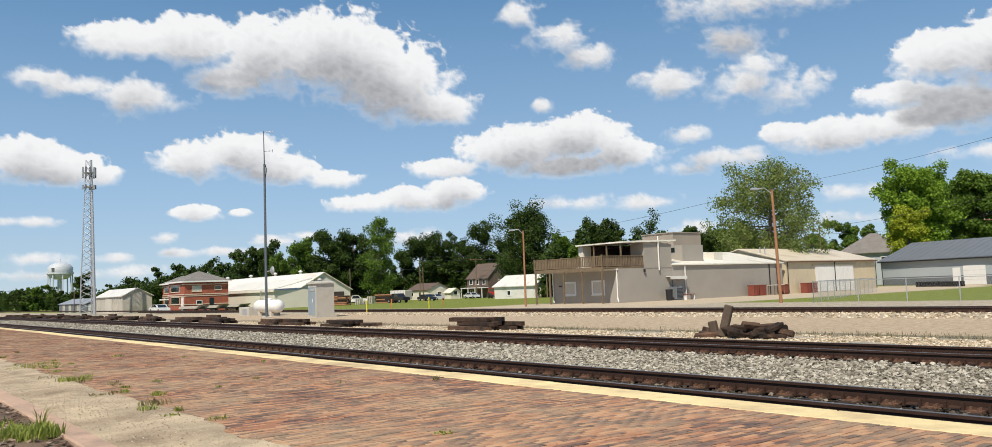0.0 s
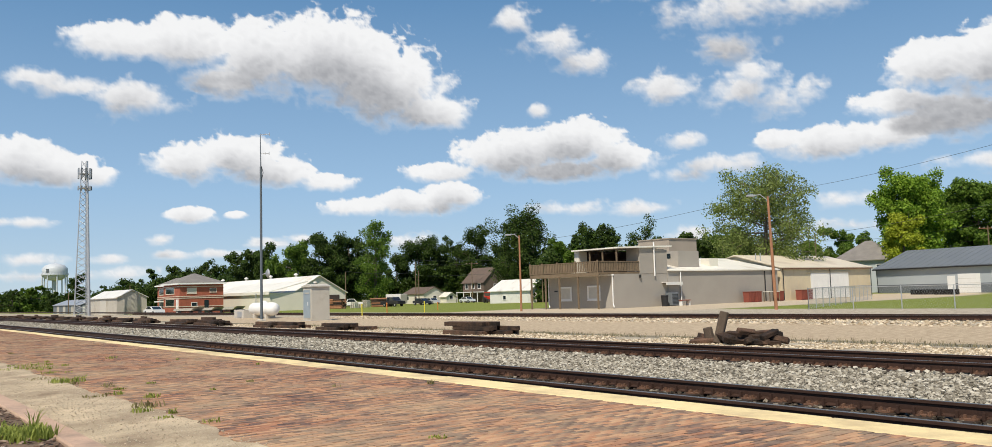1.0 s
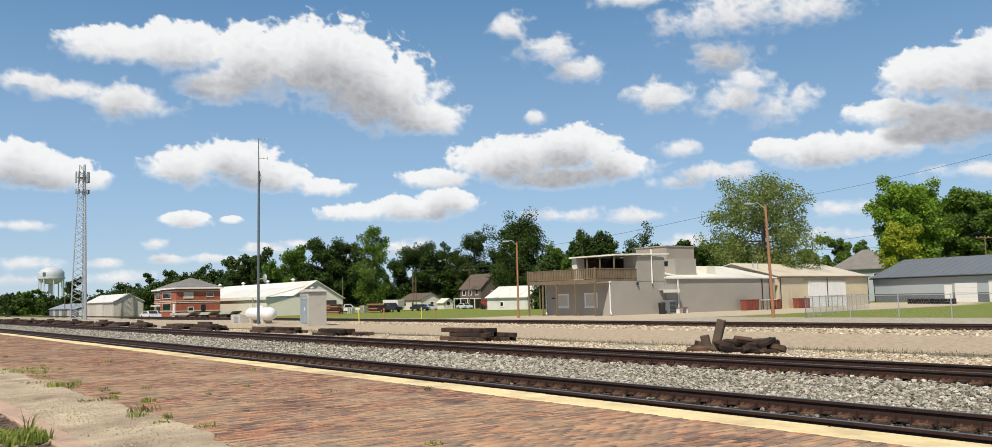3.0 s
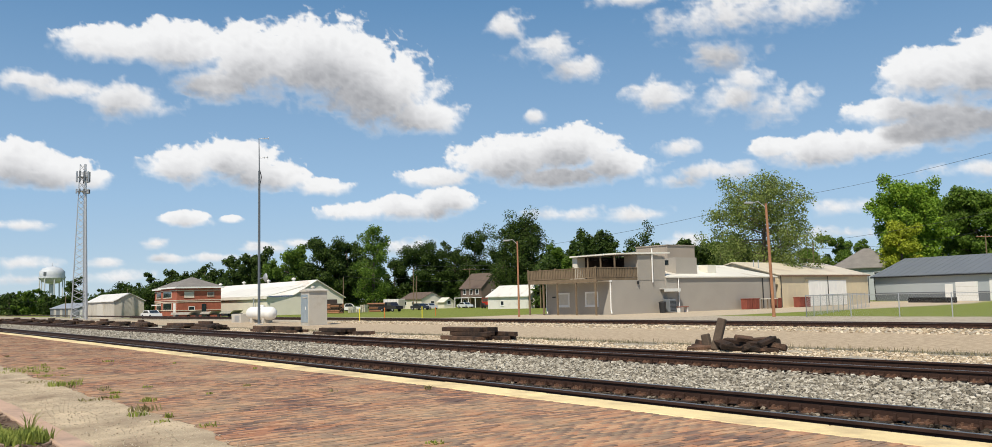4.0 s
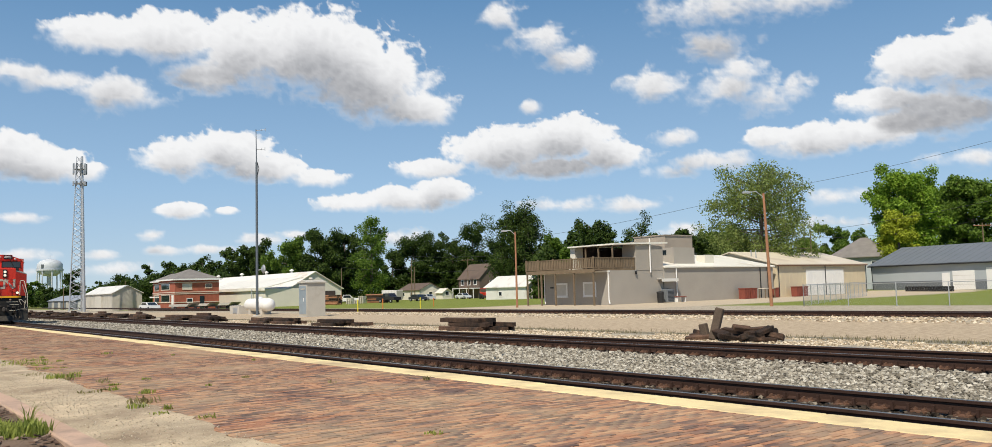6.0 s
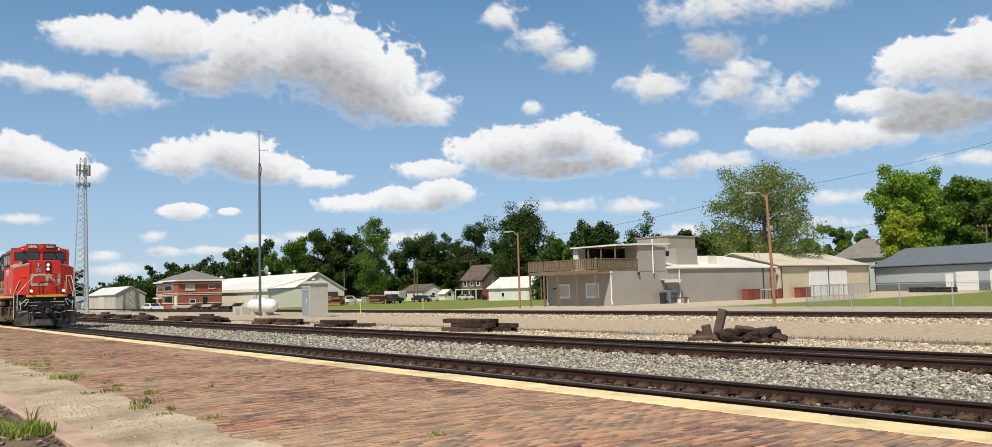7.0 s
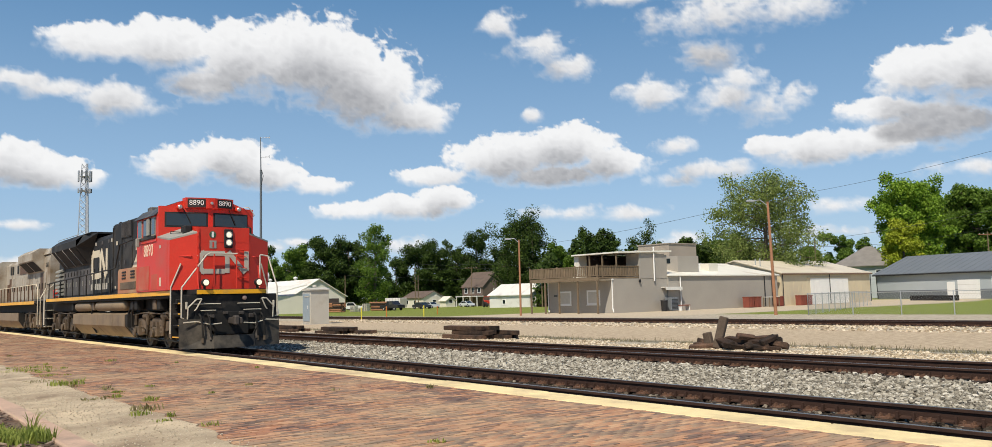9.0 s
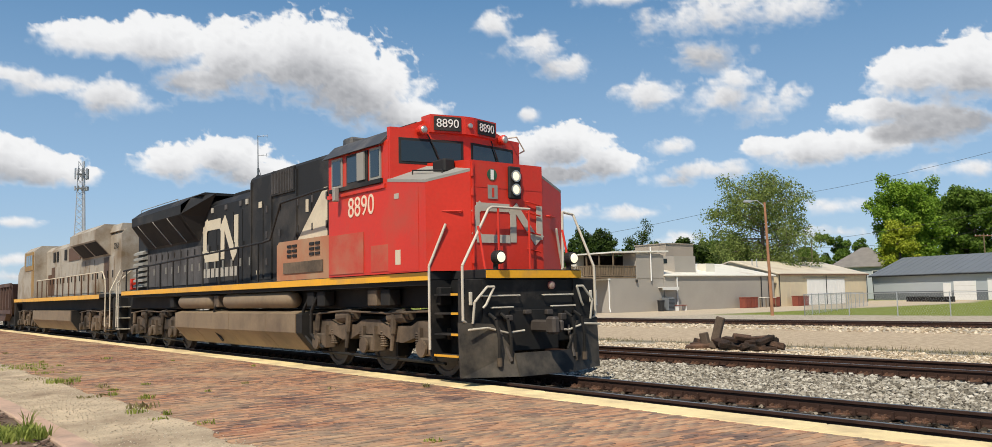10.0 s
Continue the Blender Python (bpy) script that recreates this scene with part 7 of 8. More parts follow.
def tan_shed():
    B = thing("storage_shed", "tan metal storage shed with white double doors and a pale roof", "shed")
    shell(B, -70.0, -57.2, 77.2, 96.9, -0.5, 3.43, "tan_metal")
    gable_roof(B, -70.0, -57.2, 77.2, 96.9, 3.43, 5.1, "tan_roof", "y", 0.25, xr=-63.5)
    set_gables(B, "tan_metal")
    ribs(B, "wall_seam", "tan_metal", "x", 77.4, 96.8, -0.3, 3.4, -57.2, 1, 0.9, 0.015, 0.04)
    for y0, y1 in ((83.1, 87.25), (87.3, 91.5)):
        d = part("sliding_door", Shape().box(-57.18, -57.12, y0, y1, -0.3, 2.8), M["white_paint"], B)
        ribs(d, "door_seam", "white_paint", "x", y0, y1, -0.25, 2.75, -57.12, 1, 0.6, 0.012, 0.03)
    part("door_track", Shape().box(-57.18, -57.05, 82.5, 92.0, 2.82, 2.95), M["tan_metal"], B)
    part("gutter", Shape().box(-57.0, -56.88, 77.0, 97.1, 3.25, 3.38), M["rust_steel"], B)
    for y in (77.3, 87.2, 96.8):
        part("downpipe", Shape().rod((-57.05, y, 3.3), (-57.05, y, -0.3), 0.05), M["black_metal"], B)
    for x, y in ((-61.0, 77.8), (-60.2, 77.6)):
        part("flue", Shape().rod((x, y, 4.2), (x, y, 5.3), 0.06), M["galvanized"], B)
    return B


def grey_shed():
    B = thing("workshop", "long blue-grey metal workshop with white doors and dark wainscot", "workshop", pose(-59.0, 102.0, 0, 0, 0, -13.0))
    Lg, D, z0, ze, zr = 34.0, 13.0, -0.4, 3.25, 5.6
    part("wall", Shape().box(0, Lg, 0, 0.2, 1.05, ze), M["blue_grey_siding"], B)
    part("wainscot", Shape().box(0, Lg, -0.02, 0.2, z0, 1.05), M["slate_siding"], B)
    part("wall", Shape().box(0, 0.2, 0.21, D, z0, ze), M["blue_grey_siding"], B)
    part("wall", Shape().box(Lg - 0.2, Lg, 0.21, D, z0, ze), M["blue_grey_siding"], B)
    part("wall", Shape().box(0.21, Lg - 0.21, D - 0.2, D, z0, ze), M["blue_grey_siding"], B)
    part("gable", Shape().prism([(0, ze), (D, ze), (D / 2, zr)], 0, 0.15, "x"), M["blue_grey_siding"], B)
    t, o = 0.12, 0.35
    sl = (zr - ze) / (D / 2)
    part("roof", Shape().prism([(D / 2, zr), (-o, ze - sl * o), (-o, ze - sl * o + t), (D / 2, zr + t)], -o, Lg + o, "x"), M["grey_roof"], B, "dark grey metal roof")
    part("roof", Shape().prism([(D / 2, zr), (D + o, ze - sl * o), (D + o, ze - sl * o + t), (D / 2, zr + t)], -o, Lg + o, "x"), M["grey_roof"], B)
    for k in range(32):
        x = 0.3 + k * 1.06
        part("roof_seam", Shape().prism([(D / 2, zr + t), (-o, ze - sl * o + t), (-o, ze - sl * o + t + 0.03), (D / 2, zr + t + 0.03)], x, x + 0.04, "x"), M["grey_roof"], B)
    part("gutter", Shape().box(-o, Lg + o, -o - 0.1, -o, ze - 0.25, ze - 0.1), M["black_metal"], B)
    part("walk_door", Shape().box(10.55, 11.6, -0.06, -0.021, z0 + 0.3, 2.0), M["white_paint"], B)
    g = part("garage_door", Shape().box(12.0, 14.9, -0.07, -0.021, z0 + 0.3, 2.2), M["white_paint"], B)
    for z in (0.5, 1.05, 1.6):
        part("door_groove", Shape().box(12.0, 14.9, -0.076, -0.0705, z, z + 0.03), M["curtain"], g)
    part("walk_door", Shape().box(16.4, 18.6, -0.06, -0.021, z0 + 0.3, 2.5), M["white_paint"], B)
    for x in (0.2, 17.7):
        part("downpipe", Shape().rod((x, -0.3, ze - 0.2), (x, -0.08, z0), 0.05), M["black_metal"], B)
    return B


def hip_roof(parent, x0, x1, y0, y1, ze, zr, mat, over=0.4, ridge=0.35):
    x0, x1, y0, y1 = x0 - over, x1 + over, y0 - over, y1 + over
    ym, w = (y0 + y1) / 2, (y1 - y0) / 2
    a, b = x0 + min(w, (x1 - x0) * ridge), x1 - min(w, (x1 - x0) * ridge)
    v = [(x0, y0, ze), (x1, y0, ze), (x1, y1, ze), (x0, y1, ze), (a, ym, zr), (b, ym, zr), (x0, y0, ze - 0.12), (x1, y0, ze - 0.12), (x1, y1, ze - 0.12), (x0, y1, ze - 0.12)]
    return part("roof", Shape().add(v, [(0, 1, 5, 4), (1, 2, 5), (2, 3, 4, 5), (3, 0, 4), (6, 7, 1, 0), (7, 8, 2, 1), (8, 9, 3, 2), (9, 6, 0, 3), (9, 8, 7, 6)]), M[mat], parent)


def brick_office():
    B = thing("brick_office", "two-storey red brick office with stone bands and a grey hip roof", "building")
    z0, ze = -1.0, 4.85
    shell(B, -167.2, -157.6, 40.1, 48.2, z0, ze, "red_brick")
    shell(B, -179.8, -167.25, 42.6, 48.2, z0, ze - 0.25, "red_brick")
    hip_roof(B, -179.8, -163.0, 42.7, 48.2, ze - 0.01, 6.3, "shingle", 0.5, 0.36)
    hip_roof(B, -167.2, -157.6, 40.2, 48.2, ze + 0.002, 6.75, "shingle", 0.5, 0.46)
    for z in (0.5, 2.05, 2.35, 4.15):
        part("stone_band", Shape().box(-167.25, -157.55, 40.02, 40.1, z, z + 0.14).box(-157.6, -157.52, 40.1, 48.2, z, z + 0.14), M["stone_trim"], B)
        part("stone_band", Shape().box(-179.85, -167.3, 42.52, 42.6, z, z + 0.14), M["stone_trim"], B)
    part("fascia", Shape().box(-167.7, -157.1, 39.64, 39.72, ze - 0.25, ze + 0.02).box(-180.3, -167.75, 42.1, 42.18, ze - 0.26, ze + 0.0).box(-157.12, -157.04, 39.73, 48.6, ze - 0.25, ze + 0.02), M["white_paint"], B)
    for z0w, z1w in ((0.6, 2.0), (2.9, 4.1)):
        window_part(B, "y", -165.8, -160.6, z0w, z1w, 40.1, -1, "stone_trim")
        window_part(B, "y", -178.6, -175.0, z0w, z1w, 42.6, -1, "stone_trim")
    window_part(B, "x", 41.4, 43.2, 2.9, 4.0, -157.6, 1, "stone_trim", "curtain")
    window_part(B, "x", 45.6, 46.9, 3.1, 3.9, -157.6, 1, "stone_trim")
    window_part(B, "x", 42.2, 43.3, 0.5, 1.3, -157.6, 1, "white_paint")
    part("door", Shape().box(-157.6, -157.5, 44.6, 45.4, -0.7, 1.7), M["glass_dark"], B)
    part("entrance", Shape().box(-172.6, -170.2, 42.4, 42.6, -0.8, 2.7), M["white_paint"], B, "white entrance doorway")
    part("corner_column", Shape().box(-159.0, -158.1, 39.9, 40.1, -0.9, 1.9), M["white_paint"], B)
    part("entrance_canopy", Shape().box(-176.5, -173.0, 41.0, 42.55, 1.5, 1.75), M["white_paint"], B)
    return B


def warehouse():
    B = thing("warehouse", "long low warehouse with a rusty white metal roof", "warehouse")
    shell(B, -235.0, -152.4, 59.6, 71.0, -1.0, 2.5, "pale_siding")
    gable_roof(B, -235.0, -152.4, 59.6, 71.0, 2.5, 5.8, "rusty_white", "x", 0.4)
    set_gables(B, "pale_siding")
    # dark slab on the closed wall paints the shade inside a garage opening
    part("garage_opening", Shape().box(-152.39, -152.3, 66.2, 69.6, -0.8, 2.0), M["interior_shade"], B)
    for x in (-205.0, -190.0, -176.0, -163.0):
        part("ridge_vent", Shape().rod((x, 65.3, 5.7), (x, 65.3, 6.4), 0.28).lathe([(0.5, 0), (0.42, 0.2), (0.05, 0.4)], "z", (x, 65.3, 6.3), 12), M["white_metal"], B)
    part("roof_mast", Shape().rod((-168.0, 60.0, 2.3), (-168.0, 60.0, 6.5), 0.08), M["galvanized"], B)
    return B


def annex():
    B = thing("warehouse_annex", "low white metal annex with a deep cream eave", "annex")
    shell(B, -176.0, -145.0, 52.0, 59.0, -1.0, 2.6, "pale_siding")
    part("roof", Shape().prism([(51.75, 2.7), (59.2, 4.5), (59.2, 4.65), (51.75, 2.85)], -176.5, -144.5, "x"), M["cream_roof"], B)
    part("fascia", Shape().box(-176.5, -144.5, 51.62, 51.74, 2.3, 2.85), M["cream_roof"], B)
    part("post", Shape().rod((-150, 51.5, -0.7), (-150, 51.5, 2.6), 0.1), M["galvanized"], B)
    return B


def pale_shed():
    B = thing("metal_shed", "pale grey metal shed with sliding door beside the tracks", "shed")
    shell(B, -208.0, -184.6, 36.0, 41.8, -1.2, 2.7, "dull_metal")
    gable_roof(B, -208.0, -184.6, 36.0, 41.8, 2.7, 4.2, "white_metal", "x", 0.3)
    set_gables(B, "dull_metal")
    part("sliding_door", Shape().box(-199.0, -193.5, 35.93, 36.0, -1.0, 2.2), M["curtain"], B)
    ribs(B, "wall_seam", "dull_metal", "y", -208, -184.7, -1.0, 2.6, 36.0, -1, 1.6, 0.04, 0.08)
    return B


def small_shed():
    x, y = plan(78.35, 250)
    B = thing("metal_barn", "small weathered grey metal barn with white end doors", "shed", pose(x, y, ground_z(x, y)))
    part("shell", Shape().prism([(-3.4, -0.3), (-3.4, 2.3), (0.0, 3.5), (3.4, 2.3), (3.4, -0.3)], -17, 17, "x"), M["slate_siding"], B)
    for sd in (-1, 1):
        part("roof", Shape().prism([(0.0, 3.52), (sd * 3.7, 2.2), (sd * 3.7, 2.3), (0.0, 3.62)], -17.3, 17.3, "x"), M["galvanized"], B, "pale galvanized roof")
    for y0 in (-3.0, 0.2):
        part("door", Shape().box(17.01, 17.08, y0, y0 + 2.7, -0.2, 2.1), M["white_metal"], B)
    for x0 in (-12, -4, 6):
        part("side_door", Shape().box(x0, x0 + 3.0, -3.46, -3.41, -0.2, 2.0), M["dull_metal"], B)


def simple_house(name, label, brg, d, w, dp, ze, zr, wall, roof, rz=0.0, windows=(), storeys=1, roof_kind="gable"):
    x, y = plan(brg, d)
    B = thing(name, label, "house", pose(x, y, ground_z(x, y), 0, 0, rz), "houses beyond the yard")
    shell(B, -w / 2, w / 2, -dp / 2, dp / 2, -0.3, ze, wall)
    if roof_kind == "gable":
        gable_roof(B, -w / 2, w / 2, -dp / 2, dp / 2, ze, zr, roof, "x", 0.35)
        set_gables(B, wall)
    else:
        hip_roof(B, -w / 2, w / 2, -dp / 2, dp / 2, ze, zr, roof, 0.5, 0.45)
    for a0, a1, z0, z1 in windows:
        window_part(B, "y", a0, a1, z0, z1, -dp / 2, -1)
    window_part(B, "x", -0.6, 0.6, 1.0, 2.1, w / 2, 1)
    if storeys > 1:
        window_part(B, "x", -0.6, 0.6, ze - 1.9, ze - 0.6, w / 2, 1)
    return B


M["rusty_white"] = material("rusty_white", (0.78, 0.75, 0.68), 0.5, vary=0.08, scale=0.35, fine=5, bump=0.05, dirt=(0.55, 0.42, 0.3), dirt_amount=0.22)
deck_house()
tan_shed()
grey_shed()
brick_office()
warehouse()
annex()
pale_shed()
small_shed()
simple_house("house", "grey two-storey house with a hip roof", 28.35, 150, 9.2, 9.0, 5.3, 8.5, "blue_grey_siding", "shingle", 20, [(-3, -1.6, 3.2, 4.6), (1.5, 2.9, 3.2, 4.6)], 2, "hip")
gar = simple_house("garage", "white metal garage with a pale roof and one open door", 50.45, 160, 12.0, 6.4, 2.4, 4.3, "white_metal", "white_metal", 0, [(-2, -1, 0.6, 1.5)])
# the open door is a dark slab, its inner shade put into the colour
part("open_doorway", Shape().box(6.01, 6.13, -1.7, 1.7, -0.25, 2.2), M["interior_shade"], gar)
bh = simple_house("house", "brown shingled two-storey house with a white porch", 53.0, 232, 9.5, 8.0, 5.4, 9.2, "brown_shingle", "brown_shingle", 0, [(-3.6, -2.2, 3.6, 5.0), (-0.7, 0.7, 3.6, 5.0), (2.2, 3.6, 3.6, 5.0), (-3.4, -2.2, 0.8, 2.2)], 2)
part("porch_roof", Shape().box(-4.9, 4.9, -6.2, -4.01, 2.6, 2.8), M["white_paint"], bh)
for px in (-4.7, -1.6, 1.6, 4.7):
    part("porch_post", Shape().box(px - 0.09, px + 0.09, -6.15, -5.97, -0.3, 2.6), M["white_paint"], bh)
simple_house("house", "small pale single-storey house with a brown roof", 57.1, 235, 10.5, 7.0, 2.7, 4.4, "pale_siding", "brown_shingle", 0, [(-3.5, -2.3, 0.9, 2.1), (0.5, 1.8, 0.9, 2.1)])
simple_house("garden_shed", "small pale garden shed", 55.5, 228, 3.0, 3.0, 1.8, 2.8, "pale_siding", "pale_siding", 0)


# ---- masts, towers, poles and wires ----
def lattice_tower():
    x, y = plan(78.2, 182)
    T = thing("cell_tower", "tall galvanized lattice tower with antennas at the top", "tower", pose(x, y, ground_z(x, y)))
    H, n = 30.2, 26
    def leg(k, h):
        r = 1.6 - 1.05 * h / H
        return Vector((r * math.cos(2.1 * k + 0.5), r * math.sin(2.1 * k + 0.5), h))
    for k in range(3):
        part("leg", Shape().rod(leg(k, -0.3), leg(k, H), 0.13 if k else 0.3, 0.07 if k else 0.22, 8), M["galvanized"], T)
    for i in range(n):
        for k in range(3):
            a, b = leg(k, H * i / n), leg((k + 1) % 3, H * (i + 1) / n)
            part("brace", Shape().rod(a, b, 0.035, n=5).rod(leg(k, H * (i + 1) / n), leg((k + 1) % 3, H * i / n), 0.035, n=5), M["galvanized"], T)
    for z in (24.8, 27.6):
        pf = part("antenna_platform", Shape().lathe([(0.9, z), (1.0, z + 0.1)], "z", (0, 0, 0), 12), M["galvanized"], T)
        for k in range(9):
            a = 2 * math.pi * k / 9
            part("antenna", Shape().bbox(1.15 * math.cos(a) - 0.14, 1.15 * math.cos(a) + 0.14, 1.15 * math.sin(a) - 0.14, 1.15 * math.sin(a) + 0.14, z - (0.3 if z < 26 else 0.9), z + (0.5 if z < 26 else 1.2), 0.03), M["galvanized"] if k % 2 else M["grey_roof"], pf)
    part("footing", Shape().box(-1.6, 1.6, -1.6, 1.6, -0.4, 0.25), M["concrete"], T)


def water_tower():
    x, y = plan(79.75, 600)
    T = thing("water_tower", "pale municipal water tower on many legs", "water tower", pose(x, y, -1.0))
    part("tank", Shape().lathe([(0.8, 18.0), (3.5, 18.2), (6.2, 19.8), (7.3, 22.0), (7.3, 25.5), (5.5, 27.6), (2.5, 28.6), (0.3, 29.0)], "z", (0, 0, 0), 28), M["water_grey"], T, smooth=True)
    part("balcony", Shape().lathe([(7.35, 21.4), (7.8, 21.4), (7.8, 22.4), (7.35, 22.4)], "z", (0, 0, 0), 28), M["water_grey"], T)
    part("riser", Shape().rod((0, 0, 0), (0, 0, 18.2), 0.9, n=12), M["water_grey"], T)
    for k in range(8):
        a = 2 * math.pi * k / 8
        part("leg", Shape().rod((7.6 * math.cos(a), 7.6 * math.sin(a), 0), (7.0 * math.cos(a), 7.0 * math.sin(a), 22), 0.4, n=8), M["water_grey"], T)
        b = a + math.pi / 4
        part("brace", Shape().rod((7.4 * math.cos(a), 7.4 * math.sin(a), 9), (7.4 * math.cos(b), 7.4 * math.sin(b), 9), 0.15, n=5), M["water_grey"], T)
    part("painted_mark", Shape().box(4.3, 5.9, -5.8, -4.3, 23.0, 25.2), M["slate_siding"], T)
    part("finial", Shape().rod((0, 0, 28.8), (0, 0, 31.0), 0.12), M["water_grey"], T)


M["water_grey"] = material("water_grey", (0.5, 0.53, 0.56), 0.55, vary=0.06, scale=0.2, fine=3, bump=0)
lattice_tower()
water_tower()


def radio_mast():
    T = thing("radio_mast", "slim grey radio mast with small antennas at the top", "mast", pose(-74.5, 21.6, ground_z(-74.5, 21.6)))
    part("tube", Shape().rod((0, 0, -0.2), (0, 0, 14.2), 0.13, 0.1, 10), M["mast_grey"], T)
    part("upper_tube", Shape().rod((0, 0, 14.2), (-0.1, 0, 17.3), 0.06, 0.035, 8), M["mast_grey"], T)
    for z, w in ((17.2, 0.9), (15.4, 0.85)):
        part("antenna", Shape().rod((-0.1, 0, z), (w * 0.7, w * 0.7, z), 0.03, n=5).rod((w * 0.68, w * 0.68, z - 0.15), (w * 0.68, w * 0.68, z + 0.15), 0.025, n=5).rod((w * 0.4, w * 0.4, z - 0.1), (w * 0.4, w * 0.4, z + 0.1), 0.02, n=5), M["galvanized"], T)
    part("cable_clamp", Shape().pipe([(0.15, 0, 14.2), (0.3, 0.1, 13.6), (0.12, 0, 12.8)], 0.03), M["black_metal"], T)
    part("dish", Shape().lathe([(0.02, 0), (0.3, 0.05), (0.42, 0.16), (0.4, 0.17)], "y", (0.42, 0.3, 4.3), 18), M["galvanized"], T)
    part("dish_arm", Shape().rod((0, 0, 4.2), (0.42, 0.3, 4.3), 0.04), M["galvanized"], T)
    part("footing", Shape().bbox(-0.3, 0.3, -0.3, 0.3, -0.4, 0.12, 0.03), M["concrete"], T)


def equipment_cabinet():
    z = ground_z(-67, 23.5)
    C = thing("signal_cabinet", "tall silver metal signal cabinet with a peaked cap", "cabinet", pose(-67.15, 23.5, z))
    part("body", Shape().bbox(-0.8, 0.8, -0.85, 0.85, 0.05, 2.85, 0.02), M["dull_metal"], C)
    part("cap", Shape().prism([(-0.92, 2.86), (0.92, 2.86), (0.92, 2.95), (0.0, 3.12), (-0.92, 2.95)], -0.95, 0.95, "y"), M["dull_metal"], C)
    d = part("door", Shape().bbox(-0.68, 0.62, -0.885, -0.851, 0.25, 2.62, 0.01), M["cabinet_blue"], C, "blue-grey metal door")
    part("handle", Shape().rod((0.3, -0.93, 1.3), (0.3, -0.93, 1.6), 0.03), M["white_paint"], d)
    part("hood_vent", Shape().box(-0.3, 0.5, -0.93, -0.886, 2.3, 2.4), M["dull_metal"], d)
    part("plinth", Shape().box(-0.95, 0.95, -1.0, 1.0, -0.3, 0.05), M["concrete"], C)
    part("roof_vent", Shape().lathe([(0.12, 3.05), (0.12, 3.2), (0.2, 3.2), (0.16, 3.32), (0.02, 3.36)], "z", (-0.2, 0, 0), 12), M["dull_metal"], C)


def propane_tank():
    z = ground_z(-83, 25.5)
    T = thing("propane_tank", "white horizontal propane tank on concrete blocks", "gas tank", pose(-83.2, 25.4, z))
    r, h = 0.66, 2.9
    prof = [(0.02, -h)] + [(r * math.sin(a), -h + 0.55 - 0.55 * math.cos(a)) for a in (0.5, 0.9, 1.25, 1.57)]
    prof += [(p[0], -p[1]) for p in prof[::-1]]
    part("shell", Shape().lathe(prof, "x", (0, 0, 0.95), 28), M["white_paint"], T, smooth=True)
    part("dome_cover", Shape().lathe([(0.3, 1.5), (0.3, 1.68), (0.2, 1.78), (0.02, 1.8)], "z", (0.1, 0, 0), 16), M["white_paint"], T)
    for x in (-1.5, 1.5):
        part("support", Shape().bbox(x - 0.2, x + 0.2, -0.5, 0.5, -0.2, 0.5, 0.02), M["concrete"], T)
    B = thing("equipment_base", "low square pale concrete equipment base", "concrete block", pose(-88.0, 25.3, z))
    part("block", Shape().bbox(-1.3, 1.3, -0.7, 0.7, -0.2, 0.9, 0.03), M["concrete"], B)
    part("hatch", Shape().box(-0.3, 0.9, -0.73, -0.7, 0.1, 0.7), M["galvanized"], B)


M["cabinet_blue"] = material("cabinet_blue", (0.34, 0.4, 0.44), 0.45, 0.3, vary=0.1, scale=1.5, fine=20, bump=0.05)
radio_mast()
equipment_cabinet()
propane_tank()


def wood_pole(x, y, h, lean=(0, 0), arm=0.0, lamp=0, r=0.14, label="weathered wooden utility pole", mat="pole_wood"):
    P = thing("utility_pole", label, "utility pole", pose(x, y, ground_z(x, y)), "utility poles")
    top = Vector((lean[0], lean[1], h))
    part("post", Shape().rod((0, 0, -0.3), top, r, r * 0.65, 10), M[mat], P)
    if arm:
        u = Vector((0.62, 0.79, 0)) * arm
        c = top + Vector((0, 0, -0.4))
        part("cross_arm", Shape().rod(c - u, c + u, 0.06, n=6), M["pole_wood"], P)
        for k in (-0.9, -0.4, 0.4, 0.9):
            part("insulator", Shape().lathe([(0.04, 0.05), (0.06, 0.15), (0.03, 0.25)], "z", tuple(c + u * k), 8), M["galvanized"], P)
    if lamp:
        u = Vector((-0.62, -0.79, 0)) * lamp
        part("lamp_arm", Shape().pipe([top - Vector((0, 0, 0.3)), top + u * 0.5 + Vector((0, 0, 0.15)), top + u + Vector((0, 0, 0.1))], 0.03), M["galvanized"], P)
        part("lamp_head", Shape().bbox(-0.3, 0.3, -0.12, 0.12, -0.06, 0.08, 0.03, Matrix.Translation(top + u * 1.15 + Vector((0, 0, 0.08))) @ pose(0, 0, 0, 0, 0, 52)), M["galvanized"], P)
    return P


wood_pole(-62.2, 42.2, 7.2, lamp=0.9, r=0.11)
wood_pole(-36.6, 45.3, 8.35, (-0.15, -0.1), lamp=1.1, r=0.13, label="leaning wooden pole with a street lamp arm")
for brg, d, h, arm in ((57.65, 205, 10.2, 0), (57.45, 207, 8.2, 0), (53.85, 225, 10.6, 1.6), (62.3, 190, 7.8, 0), (49.1, 150, 6.6, 0), (52.1, 175, 6.6, 0),
                       (31.45, 128, 8.8, 0), (25.3, 150, 9.3, 1.4), (21.9, 150, 9.6, 1.4), (34.2, 120, 8.0, 0), (75.6, 230, 6.8, 0), (79.0, 240, 6.0, 0)):
    wood_pole(*plan(brg, d), h, arm=arm, r=0.13, mat="weathered_wood", label="grey weathered utility pole beyond the yard")


